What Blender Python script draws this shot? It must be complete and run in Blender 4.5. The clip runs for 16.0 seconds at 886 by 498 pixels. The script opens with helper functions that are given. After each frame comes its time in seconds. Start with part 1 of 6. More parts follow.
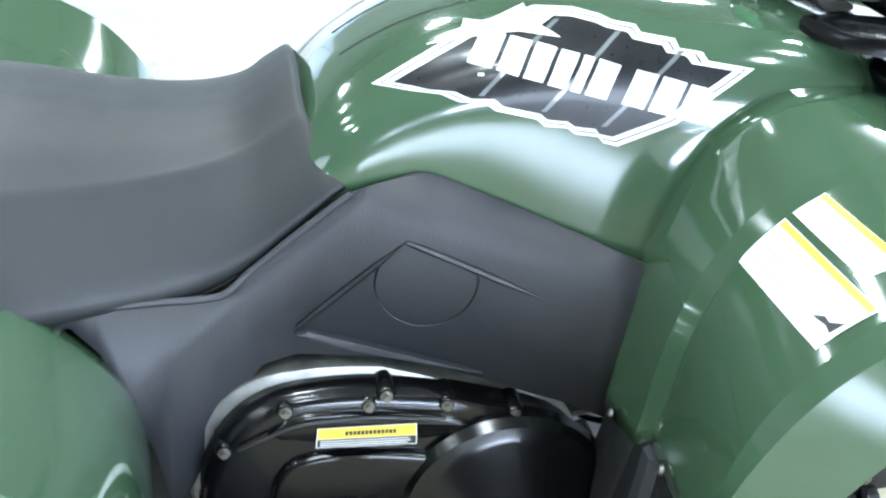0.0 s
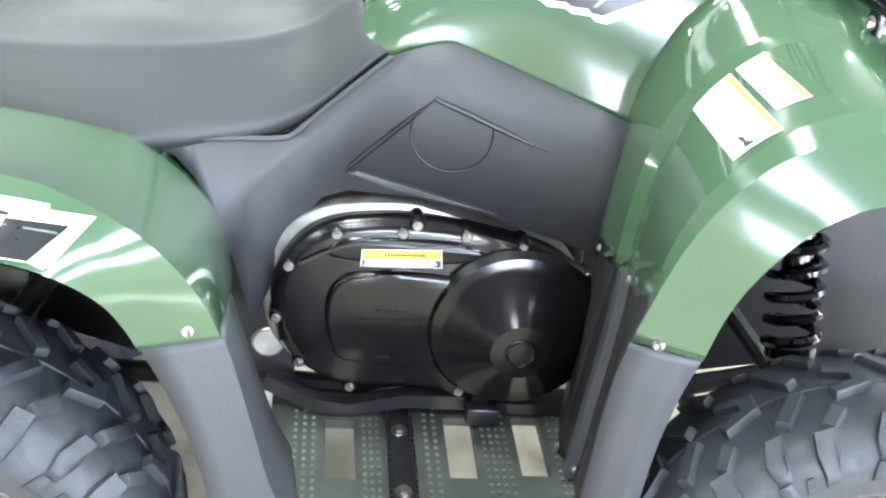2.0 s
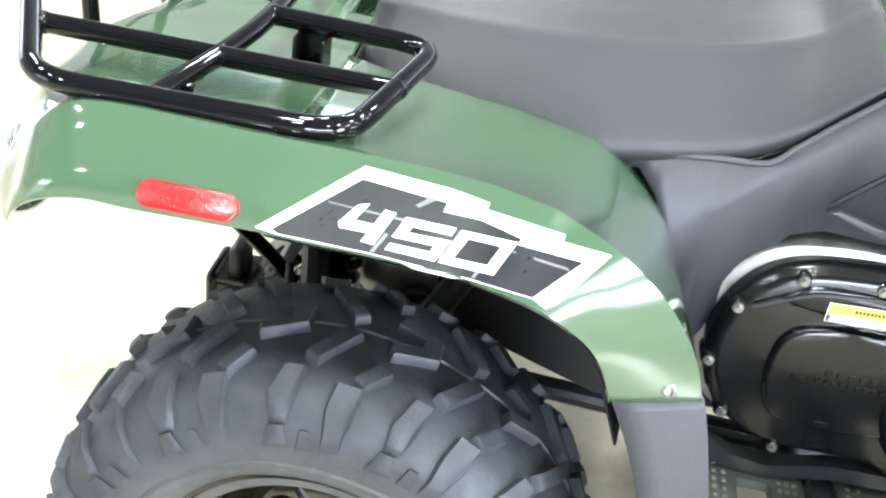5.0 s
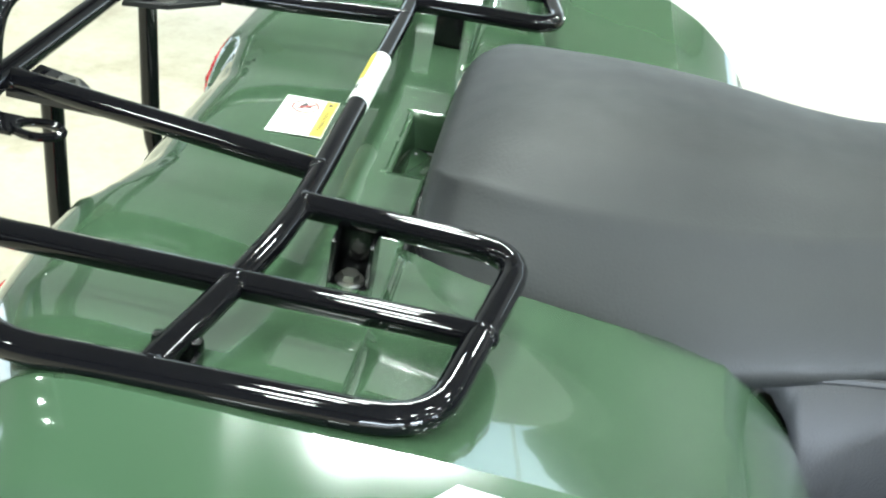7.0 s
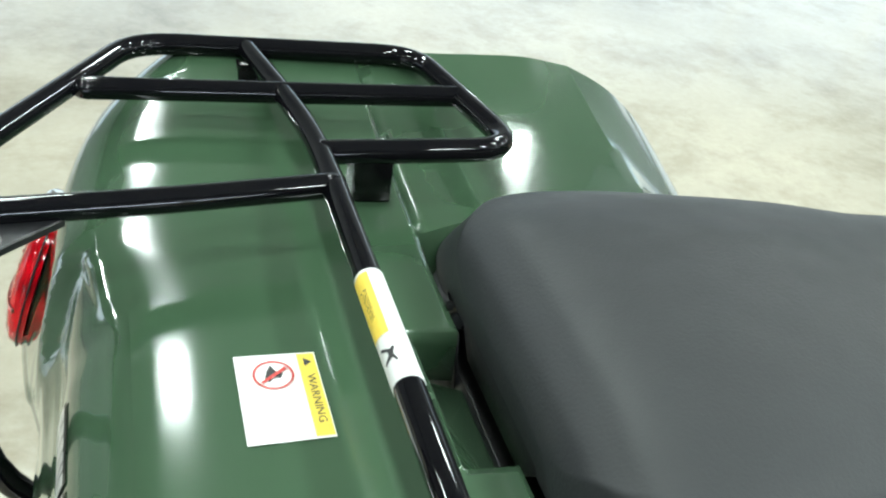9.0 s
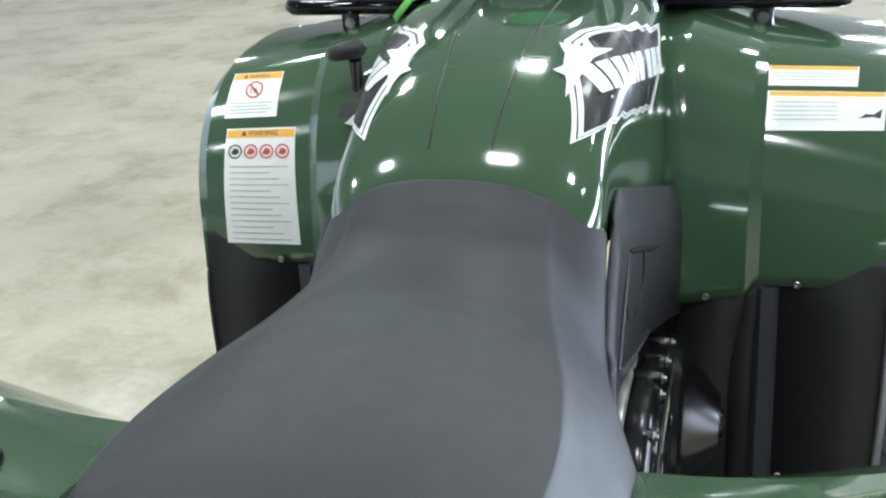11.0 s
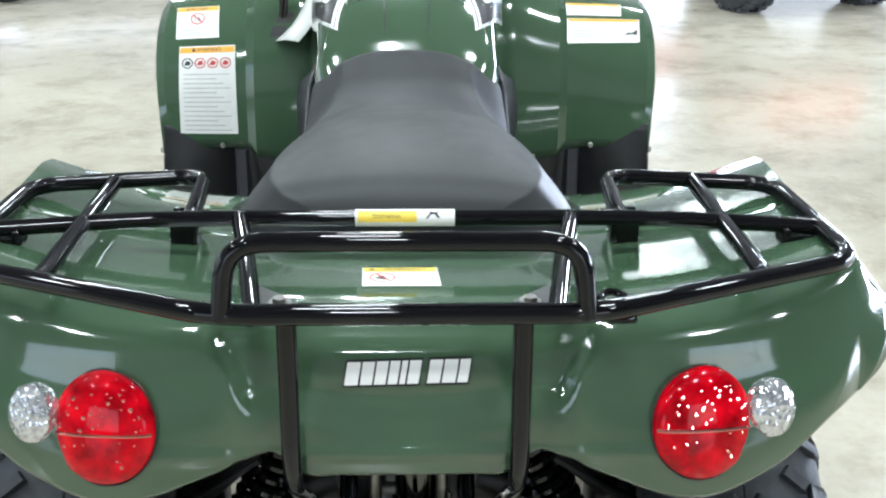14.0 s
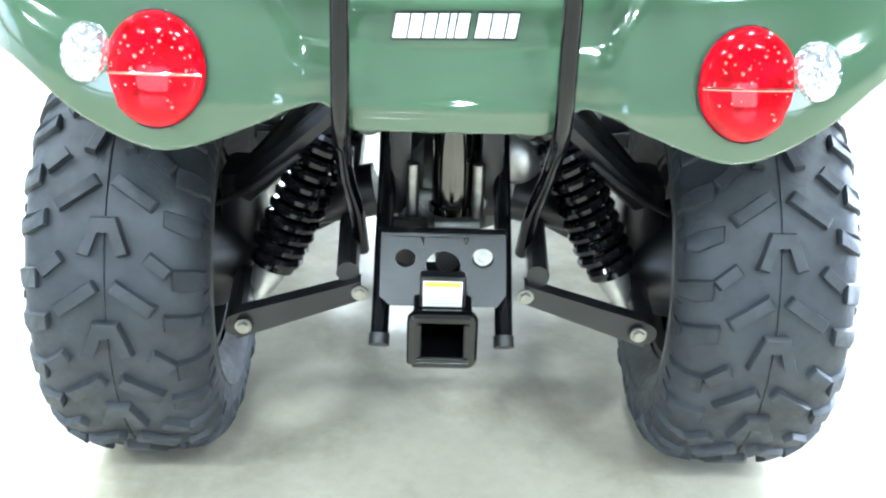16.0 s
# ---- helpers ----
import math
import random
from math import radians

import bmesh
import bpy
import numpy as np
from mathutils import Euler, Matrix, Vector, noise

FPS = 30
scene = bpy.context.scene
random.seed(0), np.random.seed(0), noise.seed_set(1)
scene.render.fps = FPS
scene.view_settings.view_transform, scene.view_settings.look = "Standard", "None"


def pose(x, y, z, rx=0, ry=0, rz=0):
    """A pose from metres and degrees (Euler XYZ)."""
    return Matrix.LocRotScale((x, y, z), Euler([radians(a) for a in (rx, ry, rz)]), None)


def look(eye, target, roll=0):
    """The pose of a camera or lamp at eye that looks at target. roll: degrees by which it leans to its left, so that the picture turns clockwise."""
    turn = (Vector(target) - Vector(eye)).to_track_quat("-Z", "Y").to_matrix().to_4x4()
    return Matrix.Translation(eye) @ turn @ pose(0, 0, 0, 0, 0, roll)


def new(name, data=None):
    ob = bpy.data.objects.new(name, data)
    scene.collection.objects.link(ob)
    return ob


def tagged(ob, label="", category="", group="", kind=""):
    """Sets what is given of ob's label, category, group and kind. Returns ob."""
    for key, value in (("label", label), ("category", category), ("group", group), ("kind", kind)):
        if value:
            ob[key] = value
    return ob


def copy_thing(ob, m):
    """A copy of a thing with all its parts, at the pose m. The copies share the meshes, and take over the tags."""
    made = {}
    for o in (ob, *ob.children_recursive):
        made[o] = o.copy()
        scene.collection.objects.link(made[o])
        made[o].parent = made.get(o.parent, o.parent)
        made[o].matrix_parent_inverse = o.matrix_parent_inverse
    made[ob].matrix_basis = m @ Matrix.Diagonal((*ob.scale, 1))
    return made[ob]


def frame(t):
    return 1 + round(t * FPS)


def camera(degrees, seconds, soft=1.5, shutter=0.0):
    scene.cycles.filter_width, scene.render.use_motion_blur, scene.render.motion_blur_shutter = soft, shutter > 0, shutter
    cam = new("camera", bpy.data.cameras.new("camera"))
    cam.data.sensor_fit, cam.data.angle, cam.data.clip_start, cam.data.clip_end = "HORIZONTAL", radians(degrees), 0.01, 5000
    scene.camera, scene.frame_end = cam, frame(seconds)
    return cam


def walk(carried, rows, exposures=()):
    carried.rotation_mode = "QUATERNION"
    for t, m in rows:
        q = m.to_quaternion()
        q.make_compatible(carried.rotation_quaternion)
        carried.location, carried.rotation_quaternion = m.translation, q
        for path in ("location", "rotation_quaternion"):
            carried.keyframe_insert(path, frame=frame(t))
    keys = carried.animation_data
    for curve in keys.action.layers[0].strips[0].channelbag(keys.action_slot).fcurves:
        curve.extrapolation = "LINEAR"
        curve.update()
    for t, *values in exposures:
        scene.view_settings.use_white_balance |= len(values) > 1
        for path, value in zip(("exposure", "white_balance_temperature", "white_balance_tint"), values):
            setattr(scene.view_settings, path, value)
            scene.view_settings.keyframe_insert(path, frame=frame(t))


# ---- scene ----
cam = camera(43.5, 16.0, 2.2)
PATH = [
    (0, (1.174, 0.389, 1.349), (-0.539, 0.831, 0.416), 7.7),
    (0.5, (1.324, 0.408, 1.345), (-0.425, 0.74, 0.432), 7.0),
    (1, (1.461, 0.437, 1.361), (-0.302, 0.721, 0.461), 6.4),
    (1.5, (1.538, 0.451, 1.351), (-0.238, 0.696, 0.466), 6.3),
    (2, (1.533, 0.447, 1.327), (-0.213, 0.693, 0.383), 6.7),
    (2.5, (1.528, 0.432, 1.307), (-0.169, 0.679, 0.277), 6.8),
    (3, (1.521, 0.404, 1.292), (-0.162, 0.605, 0.229), 7.4),
    (3.5, (1.511, 0.357, 1.28), (-0.172, 0.419, 0.202), 7.8),
    (4, (1.479, 0.308, 1.285), (-0.201, 0.236, 0.203), 8.6),
    (4.5, (1.41, 0.237, 1.289), (-0.268, 0.102, 0.21), 9.7),
    (4.7, (1.386, 0.206, 1.289), (-0.298, 0.064, 0.217), 8.7),
    (6.8, (1.047, 0.047, 1.29), (-0.658, -0.105, 0.255), 8.7),
    (7, (1.019, 0.016, 1.285), (-0.7, -0.073, 0.266), 10.1),
    (7.5, (0.925, -0.078, 1.279), (-0.803, 0.023, 0.278), 8.9),
    (8, (0.835, -0.186, 1.271), (-0.863, 0.08, 0.248), 8.6),
    (8.5, (0.704, -0.251, 1.253), (-0.981, 0.143, 0.251), 9.6),
    (9, (0.571, -0.311, 1.256), (-1.072, 0.267, 0.272), 9.2),
    (9.5, (0.472, -0.388, 1.256), (-0.995, 0.595, 0.317), 11.8),
    (10, (0.418, -0.48, 1.285), (-0.712, 0.901, 0.381), 3.6),
    (12.3, (0.134, -0.921, 1.377), (0.056, 0.967, 0.723), -1.5),
    (12.5, (0.103, -0.99, 1.344), (0.067, 0.904, 0.702), -1.4),
    (13, (0.118, -1.155, 1.32), (0.093, 0.72, 0.625), -1.7),
    (13.5, (0.079, -1.29, 1.32), (0.094, 0.578, 0.606), -0.5),
    (14, (0.006, -1.436, 1.298), (0.064, 0.436, 0.595), 0.4),
    (14.5, (-0.039, -1.558, 1.261), (0.016, 0.311, 0.552), 1.2),
    (15, (-0.036, -1.633, 1.221), (0.009, 0.225, 0.484), 1.6),
    (15.5, (-0.043, -1.627, 1.142), (-0.002, 0.198, 0.325), 2.1),
    (16, (-0.029, -1.547, 1.061), (0.008, 0.248, 0.179), 1.9),
]
EXPOSURES = [(0, 0.66, 6050, 11), (0.5, 0.90, 6180, 13), (1.0, 1.18, 6320, 14), (1.5, 1.36, 6430, 15), (2.5, 1.70, 6560, 15), (3.5, 1.80, 6640, 15), (4.7, 1.56, 6680, 15), (6.8, 0.80, 6700, 7), (8.0, 0.82, 6700, 5), (9.0, 0.14, 6560, 7), (10.0, -0.06, 6450, 10), (12.3, -0.20, 6350, 16), (13.5, 0.06, 6300, 15), (14.5, 0.30, 6240, 14), (15.0, 0.48, 6140, 12), (15.5, 1.12, 6040, 11), (16, 1.84, 5840, 10)]
walk(cam, [(t, look(eye, target, roll)) for t, eye, target, roll in PATH], EXPOSURES)

# ---- world and light ----
world = bpy.data.worlds.new("sky")
scene.world = world
world.use_nodes = True
wn = world.node_tree.nodes
sky = wn.new("ShaderNodeTexSky")
sky.sky_type = "NISHITA"
sky.sun_disc = False
sky.sun_elevation, sky.sun_rotation = radians(40), radians(120)
world.node_tree.links.new(sky.outputs[0], wn["Background"].inputs[0])
wn["Background"].inputs[1].default_value = 0.15

CEIL = 6.0
LAMPS = [(x, y) for x in (-6.4, -3.4, -0.4, 2.6, 5.6) for y in (-5.2, -0.6, 4.0, 8.6, 13.2)]
lamp_data = bpy.data.lights.new("bay_light", "AREA")
lamp_data.shape, lamp_data.size, lamp_data.size_y = "RECTANGLE", 0.56, 0.50
lamp_data.energy, lamp_data.color = 88, (0.87, 1.0, 1.0)
for lx, ly in LAMPS:
    lo = new("bay_light", lamp_data)
    lo.location = (lx, ly, CEIL - 0.36)


# ---- materials ----
def mat(name, col, rough=0.5, metal=0.0, coat=0.0, vary=0.1, scale=8.0, bump=0.0, bscale=60.0, spec=0.5, fine=0.0, crough=0.03, cells=0.0):
    m = bpy.data.materials.new(name)
    m.use_nodes = True
    nt = m.node_tree
    n, l = nt.nodes, nt.links
    p = n["Principled BSDF"]
    p.inputs["Base Color"].default_value = (*col, 1)
    p.inputs["Roughness"].default_value = rough
    p.inputs["Metallic"].default_value = metal
    p.inputs["Coat Weight"].default_value = coat
    p.inputs["Coat Roughness"].default_value = crough
    p.inputs["Specular IOR Level"].default_value = spec
    tc = n.new("ShaderNodeTexCoord")
    if vary:
        no = n.new("ShaderNodeTexNoise")
        no.inputs["Scale"].default_value = scale
        no.inputs["Detail"].default_value = 6
        l.new(tc.outputs["Object"], no.inputs["Vector"])
        ra = n.new("ShaderNodeValToRGB")
        ra.color_ramp.elements[0].position, ra.color_ramp.elements[1].position = 0.3, 0.7
        ra.color_ramp.elements[0].color = (*[c * (1 - vary) for c in col], 1)
        ra.color_ramp.elements[1].color = (*[min(1, c * (1 + vary)) for c in col], 1)
        l.new(no.outputs["Fac"], ra.inputs[0])
        l.new(ra.outputs[0], p.inputs["Base Color"])
        mr = n.new("ShaderNodeMapRange")
        mr.inputs["To Min"].default_value, mr.inputs["To Max"].default_value = rough * (1 - vary), min(1, rough * (1 + 1.2 * vary))
        no2 = n.new("ShaderNodeTexNoise")
        no2.inputs["Scale"].default_value = scale * 4.3
        l.new(tc.outputs["Object"], no2.inputs["Vector"])
        l.new(no2.outputs["Fac"], mr.inputs["Value"])
        l.new(mr.outputs[0], p.inputs["Roughness"])
    if bump:
        nb = n.new("ShaderNodeTexNoise")
        nb.inputs["Scale"].default_value = bscale
        nb.inputs["Detail"].default_value = 4
        l.new(tc.outputs["Object"], nb.inputs["Vector"])
        bu = n.new("ShaderNodeBump")
        bu.inputs["Strength"].default_value = bump
        bu.inputs["Distance"].default_value = 0.002
        l.new(nb.outputs["Fac"], bu.inputs["Height"])
        l.new(bu.outputs[0], p.inputs["Normal"])
    if cells:
        vo = n.new("ShaderNodeTexVoronoi")
        vo.inputs["Scale"].default_value = cells
        l.new(tc.outputs["Object"], vo.inputs["Vector"])
        bu = n.new("ShaderNodeBump")
        bu.inputs["Strength"].default_value, bu.inputs["Distance"].default_value = 0.55, 0.004
        l.new(vo.outputs["Distance"], bu.inputs["Height"])
        l.new(bu.outputs[0], p.inputs["Normal"])
    return m


GREEN = mat("green_paint", (0.0470, 0.092, 0.050), 0.12, coat=1.0, vary=0.06, scale=5)
GREY = mat("grey_plastic", (0.036, 0.037, 0.043), 0.5, vary=0.1, scale=9, bump=0.25, bscale=420)
DALU = mat("dull_aluminium", (0.30, 0.30, 0.28), 0.38, metal=0.85, vary=0.3, scale=30, bump=0.2, bscale=200)
DGREY = mat("dark_plastic", (0.009, 0.0095, 0.010), 0.5, vary=0.25, scale=10, bump=0.2, bscale=300)
SEATM = mat("seat_vinyl", (0.0150, 0.0165, 0.0180), 0.50, spec=0.5, vary=0.12, scale=7, bump=0.16, bscale=380)
PANM = mat("foot_pan_plastic", (0.038, 0.043, 0.036), 0.5, vary=0.3, scale=16, bump=0.2, bscale=300)
# a paler tone than the foot pan, for its raised studs
STUDM = mat("pale_stud", (0.10, 0.105, 0.095), 0.55, vary=0.3, scale=30)
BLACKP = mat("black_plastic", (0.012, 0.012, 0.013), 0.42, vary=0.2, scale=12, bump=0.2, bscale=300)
BLACKG = mat("black_gloss", (0.003, 0.003, 0.004), 0.035, vary=0, spec=0.38)
BLACKS = mat("black_satin", (0.0022, 0.0022, 0.0026), 0.2, vary=0.2, scale=14, bump=0.06, bscale=120)
BLACKM = mat("black_steel", (0.008, 0.008, 0.009), 0.34, vary=0.3, scale=22, bump=0.1, bscale=90)
RUBBER = mat("tyre_rubber", (0.031, 0.036, 0.043), 0.58, vary=0.35, scale=14, bump=0.35, bscale=150)
CHROME = mat("chrome", (0.75, 0.76, 0.78), 0.07, metal=1.0, vary=0.05, scale=20)
DCHROME = mat("dark_chrome", (0.10, 0.097, 0.092), 0.07, metal=1.0, vary=0.1, scale=20)
STEEL = mat("zinc_steel", (0.27, 0.265, 0.245), 0.32, metal=1.0, vary=0.2, scale=60)
ALU = mat("cast_aluminium", (0.58, 0.58, 0.57), 0.36, metal=0.9, vary=0.2, scale=30, bump=0.2, bscale=200)
WHITEV = mat("white_vinyl", (0.82, 0.82, 0.80), 0.3, coat=0.3, vary=0.03, scale=30)
BLACKV = mat("black_vinyl", (0.012, 0.0125, 0.014), 0.3, coat=0.1, spec=0.3, vary=0.25, scale=40)
GREYV = mat("grey_vinyl", (0.16, 0.17, 0.17), 0.25, coat=0.4, vary=0.1, scale=40)
LABEL = mat("label_paper", (0.80, 0.80, 0.77), 0.4, vary=0.03, scale=50)
ORANGE = mat("orange_print", (0.85, 0.42, 0.05), 0.4, vary=0.05, scale=60)
YELLOW = mat("yellow_print", (0.85, 0.62, 0.08), 0.4, vary=0.05, scale=60)
INK = mat("ink", (0.03, 0.03, 0.03), 0.5, vary=0.1, scale=60)
INKG = mat("grey_ink", (0.40, 0.40, 0.39), 0.5, vary=0.1, scale=60)
REDINK = mat("red_ink", (0.55, 0.06, 0.05), 0.5, vary=0.1, scale=60)
REFLRED = mat("reflector_red", (0.36, 0.008, 0.008), 0.18, coat=0.4, vary=0.12, scale=160, bump=0.3, bscale=260)
CLEARL = mat("clear_lens", (0.62, 0.63, 0.65), 0.08, metal=0.75, coat=1.0, vary=0.35, scale=110, cells=130)
REDL = mat("red_lens", (0.52, 0.0007, 0.007), 0.05, coat=0.05, vary=0.55, scale=40, crough=0.02, spec=0.22)
REDG = mat("red_glint", (0.95, 0.30, 0.28), 0.12, metal=1.0, vary=0.1, scale=90)
PAPER = mat("tag_paper", (0.78, 0.78, 0.74), 0.6, vary=0.04, scale=40)
TAGGREEN = mat("tag_green", (0.10, 0.42, 0.05), 0.5, vary=0.05, scale=40)
LCD = mat("display", (0.05, 0.30, 0.12), 0.25, coat=0.5, vary=0.1, scale=60)
WALLM = mat("painted_wall", (0.21, 0.21, 0.205), 0.7, vary=0.05, scale=1.5, bump=0.1, bscale=80)
# for the unseen east wall; kept dark so black parts reflect less
WALLD = mat("dark_wall", (0.12, 0.12, 0.125), 0.7, vary=0.08, scale=1.5, bump=0.1, bscale=80)
CEILM = mat("ceiling_paint", (0.20, 0.20, 0.20), 0.8, vary=0.05, scale=1.2, bump=0.1, bscale=40)
LAMPM = mat("lamp_housing", (0.75, 0.75, 0.73), 0.4, vary=0.05, scale=6)
FRAMEM = mat("window_frame", (0.25, 0.25, 0.26), 0.4, metal=0.6, vary=0.1, scale=10)
REDP = mat("red_paint", (0.50, 0.04, 0.02), 0.2, coat=0.8, vary=0.06, scale=8)
DARKB = mat("dark_blue_paint", (0.015, 0.02, 0.045), 0.12, coat=1.0, vary=0.1, scale=8)
LEATHER = mat("black_leather", (0.02, 0.02, 0.02), 0.5, vary=0.2, scale=20, bump=0.3, bscale=120)
DIFFM = bpy.data.materials.new("lamp_diffuser")
DIFFM.use_nodes = True
DIFFM.node_tree.nodes["Principled BSDF"].inputs["Emission Color"].default_value = (1, 0.97, 0.9, 1)
DIFFM.node_tree.nodes["Principled BSDF"].inputs["Emission Strength"].default_value = 8


def floor_material():
    m = bpy.data.materials.new("sealed_concrete")
    m.use_nodes = True
    n, l = m.node_tree.nodes, m.node_tree.links
    p = n["Principled BSDF"]
    tc = n.new("ShaderNodeTexCoord")

    def noise_tex(scale, detail, rough=0.6, dist=0.0):
        t = n.new("ShaderNodeTexNoise")
        t.inputs["Scale"].default_value, t.inputs["Detail"].default_value = scale, detail
        t.inputs["Roughness"].default_value, t.inputs["Distortion"].default_value = rough, dist
        l.new(tc.outputs["Object"], t.inputs["Vector"])
        return t

    big, mid, fine = noise_tex(0.55, 5, 0.6, 0.2), noise_tex(2.6, 8, 0.72, 0.15), noise_tex(38, 6, 0.7)
    r1 = n.new("ShaderNodeValToRGB")
    r1.color_ramp.elements[0].position, r1.color_ramp.elements[1].position = 0.32, 0.68
    r1.color_ramp.elements[0].color, r1.color_ramp.elements[1].color = (0.35, 0.316, 0.246, 1), (0.56, 0.515, 0.412, 1)
    l.new(big.outputs["Fac"], r1.inputs[0])
    r2 = n.new("ShaderNodeValToRGB")
    r2.color_ramp.elements[0].position, r2.color_ramp.elements[1].position = 0.30, 0.52
    r2.color_ramp.elements[0].color, r2.color_ramp.elements[1].color = (0.55, 0.51, 0.45, 1), (1, 1, 1, 1)
    l.new(mid.outputs["Fac"], r2.inputs[0])
    mx = n.new("ShaderNodeMixRGB")
    mx.blend_type = "MULTIPLY"
    mx.inputs[0].default_value = 0.68
    l.new(r1.outputs[0], mx.inputs[1])
    l.new(r2.outputs[0], mx.inputs[2])
    r3 = n.new("ShaderNodeValToRGB")
    r3.color_ramp.elements[0].position, r3.color_ramp.elements[1].position = 0.3, 0.7
    r3.color_ramp.elements[0].color, r3.color_ramp.elements[1].color = (0.86, 0.85, 0.83, 1), (1, 1, 1, 1)
    l.new(fine.outputs["Fac"], r3.inputs[0])
    mx2 = n.new("ShaderNodeMixRGB")
    mx2.blend_type = "MULTIPLY"
    mx2.inputs[0].default_value = 0.7
    l.new(mx.outputs[0], mx2.inputs[1])
    l.new(r3.outputs[0], mx2.inputs[2])
    l.new(mx2.outputs[0], p.inputs["Base Color"])
    mr = n.new("ShaderNodeMapRange")
    mr.inputs["To Min"].default_value, mr.inputs["To Max"].default_value = 0.09, 0.24
    l.new(mid.outputs["Fac"], mr.inputs["Value"])
    l.new(mr.outputs[0], p.inputs["Roughness"])
    return m


FLOORM = floor_material()


def tyre_material():
    """Grey-black rubber with a tan film of dust on the side wall near the rim."""
    m = mat("dusty_tyre", (0.025, 0.029, 0.035), 0.55, vary=0.4, scale=14, bump=0.35, bscale=150)
    n, l = m.node_tree.nodes, m.node_tree.links
    p = n["Principled BSDF"]
    base = p.inputs["Base Color"].links[0].from_socket
    tc = n.new("ShaderNodeTexCoord")
    flat = n.new("ShaderNodeVectorMath")
    flat.operation = "MULTIPLY"
    flat.inputs[1].default_value = (0, 1, 1)
    l.new(tc.outputs["Object"], flat.inputs[0])
    ln = n.new("ShaderNodeVectorMath")
    ln.operation = "LENGTH"
    l.new(flat.outputs[0], ln.inputs[0])
    mr = n.new("ShaderNodeMapRange")
    mr.interpolation_type = "SMOOTHSTEP"
    for key, v in (("From Min", 0.255), ("From Max", 0.185), ("To Min", 0.0), ("To Max", 0.85)):
        mr.inputs[key].default_value = v
    l.new(ln.outputs["Value"], mr.inputs["Value"])
    no = n.new("ShaderNodeTexNoise")
    no.inputs["Scale"].default_value, no.inputs["Detail"].default_value = 9, 6
    l.new(tc.outputs["Object"], no.inputs["Vector"])
    mu = n.new("ShaderNodeMath")
    mu.operation = "MULTIPLY"
    l.new(mr.outputs[0], mu.inputs[0])
    l.new(no.outputs["Fac"], mu.inputs[1])
    mx = n.new("ShaderNodeMixRGB")
    mx.inputs[2].default_value = (0.105, 0.095, 0.078, 1)
    l.new(mu.outputs[0], mx.inputs[0])
    l.new(base, mx.inputs[1])
    l.new(mx.outputs[0], p.inputs["Base Color"])
    return m


TYREM = tyre_material()



# ---- mesh tools ----
V = Vector


def part(name, bm, material, parent=None, label="", smooth=35, thick=0.0, hard=()):
    """Links a bmesh as one mesh object, under a thing or a part."""
    me = bpy.data.meshes.new(name)
    bm.normal_update()
    bm.to_mesh(me)
    bm.free()
    me.materials.append(material)
    if smooth:
        me.polygons.foreach_set("use_smooth", [True] * len(me.polygons))
        me.set_sharp_from_angle(angle=radians(smooth))
    if len(hard):
        keys = {(round(abs(q[0]), 3), round(q[1], 3), round(q[2], 3)): j for j, line in enumerate(hard) for q in line}
        on = [(round(abs(v.co.x), 3), round(v.co.y, 3), round(v.co.z, 3)) in keys for v in me.vertices]
        at = me.attributes.get("sharp_edge") or me.attributes.new("sharp_edge", "BOOLEAN", "EDGE")
        for e in me.edges:
            if on[e.vertices[0]] and on[e.vertices[1]]:
                at.data[e.index].value = True
    ob = new(name, me)
    if parent:
        ob.parent = parent
    if label:
        ob["label"] = label
    if thick:
        so = ob.modifiers.new("thickness", "SOLIDIFY")
        so.thickness, so.offset = thick, 0
    return ob


def spl(pts, n):
    """A smooth line through points, n steps to a span."""
    p = np.array(pts, float)
    p = np.vstack([2 * p[0] - p[1], p, 2 * p[-1] - p[-2]])
    out = []
    for i in range(1, len(p) - 2):
        a, b, c, d = p[i - 1], p[i], p[i + 1], p[i + 2]
        for k in range(n):
            t = k / n
            out.append(0.5 * (2 * b + (c - a) * t + (2 * a - 5 * b + 4 * c - d) * t * t + (3 * b - a - 3 * c + d) * t ** 3))
    out.append(p[-2])
    return np.array(out)


def grid(bm, P):
    """Faces over a grid of places."""
    vs = [[bm.verts.new(q) for q in row] for row in P]
    for a, b in zip(vs, vs[1:]):
        for i in range(len(a) - 1):
            bm.faces.new((a[i], a[i + 1], b[i + 1], b[i]))
    return vs


def loft(rails, nu=4, nv=3, across=True):
    """A surface through rails with equally many points."""
    R = np.array([spl(r, nu) for r in rails])
    if across and len(R) > 2:
        R = np.array([spl(R[:, k], nv) for k in range(R.shape[1])]).transpose(1, 0, 2)
    elif nv > 1:
        out = []
        for a, b in zip(R, R[1:]):
            out += [a + (b - a) * k / nv for k in range(nv)]
        R = np.array(out + [R[-1]])
    return R


def mirrored(bm, merge=True):
    g = bmesh.ops.duplicate(bm, geom=bm.verts[:] + bm.edges[:] + bm.faces[:])["geom"]
    for v in g:
        if isinstance(v, bmesh.types.BMVert):
            v.co.x = -v.co.x
    bmesh.ops.reverse_faces(bm, faces=[q for q in g if isinstance(q, bmesh.types.BMFace)])
    if merge:
        bmesh.ops.remove_doubles(bm, verts=bm.verts[:], dist=0.0006)
    return bm


def fixn(bm):
    bmesh.ops.recalc_face_normals(bm, faces=bm.faces[:])
    return bm


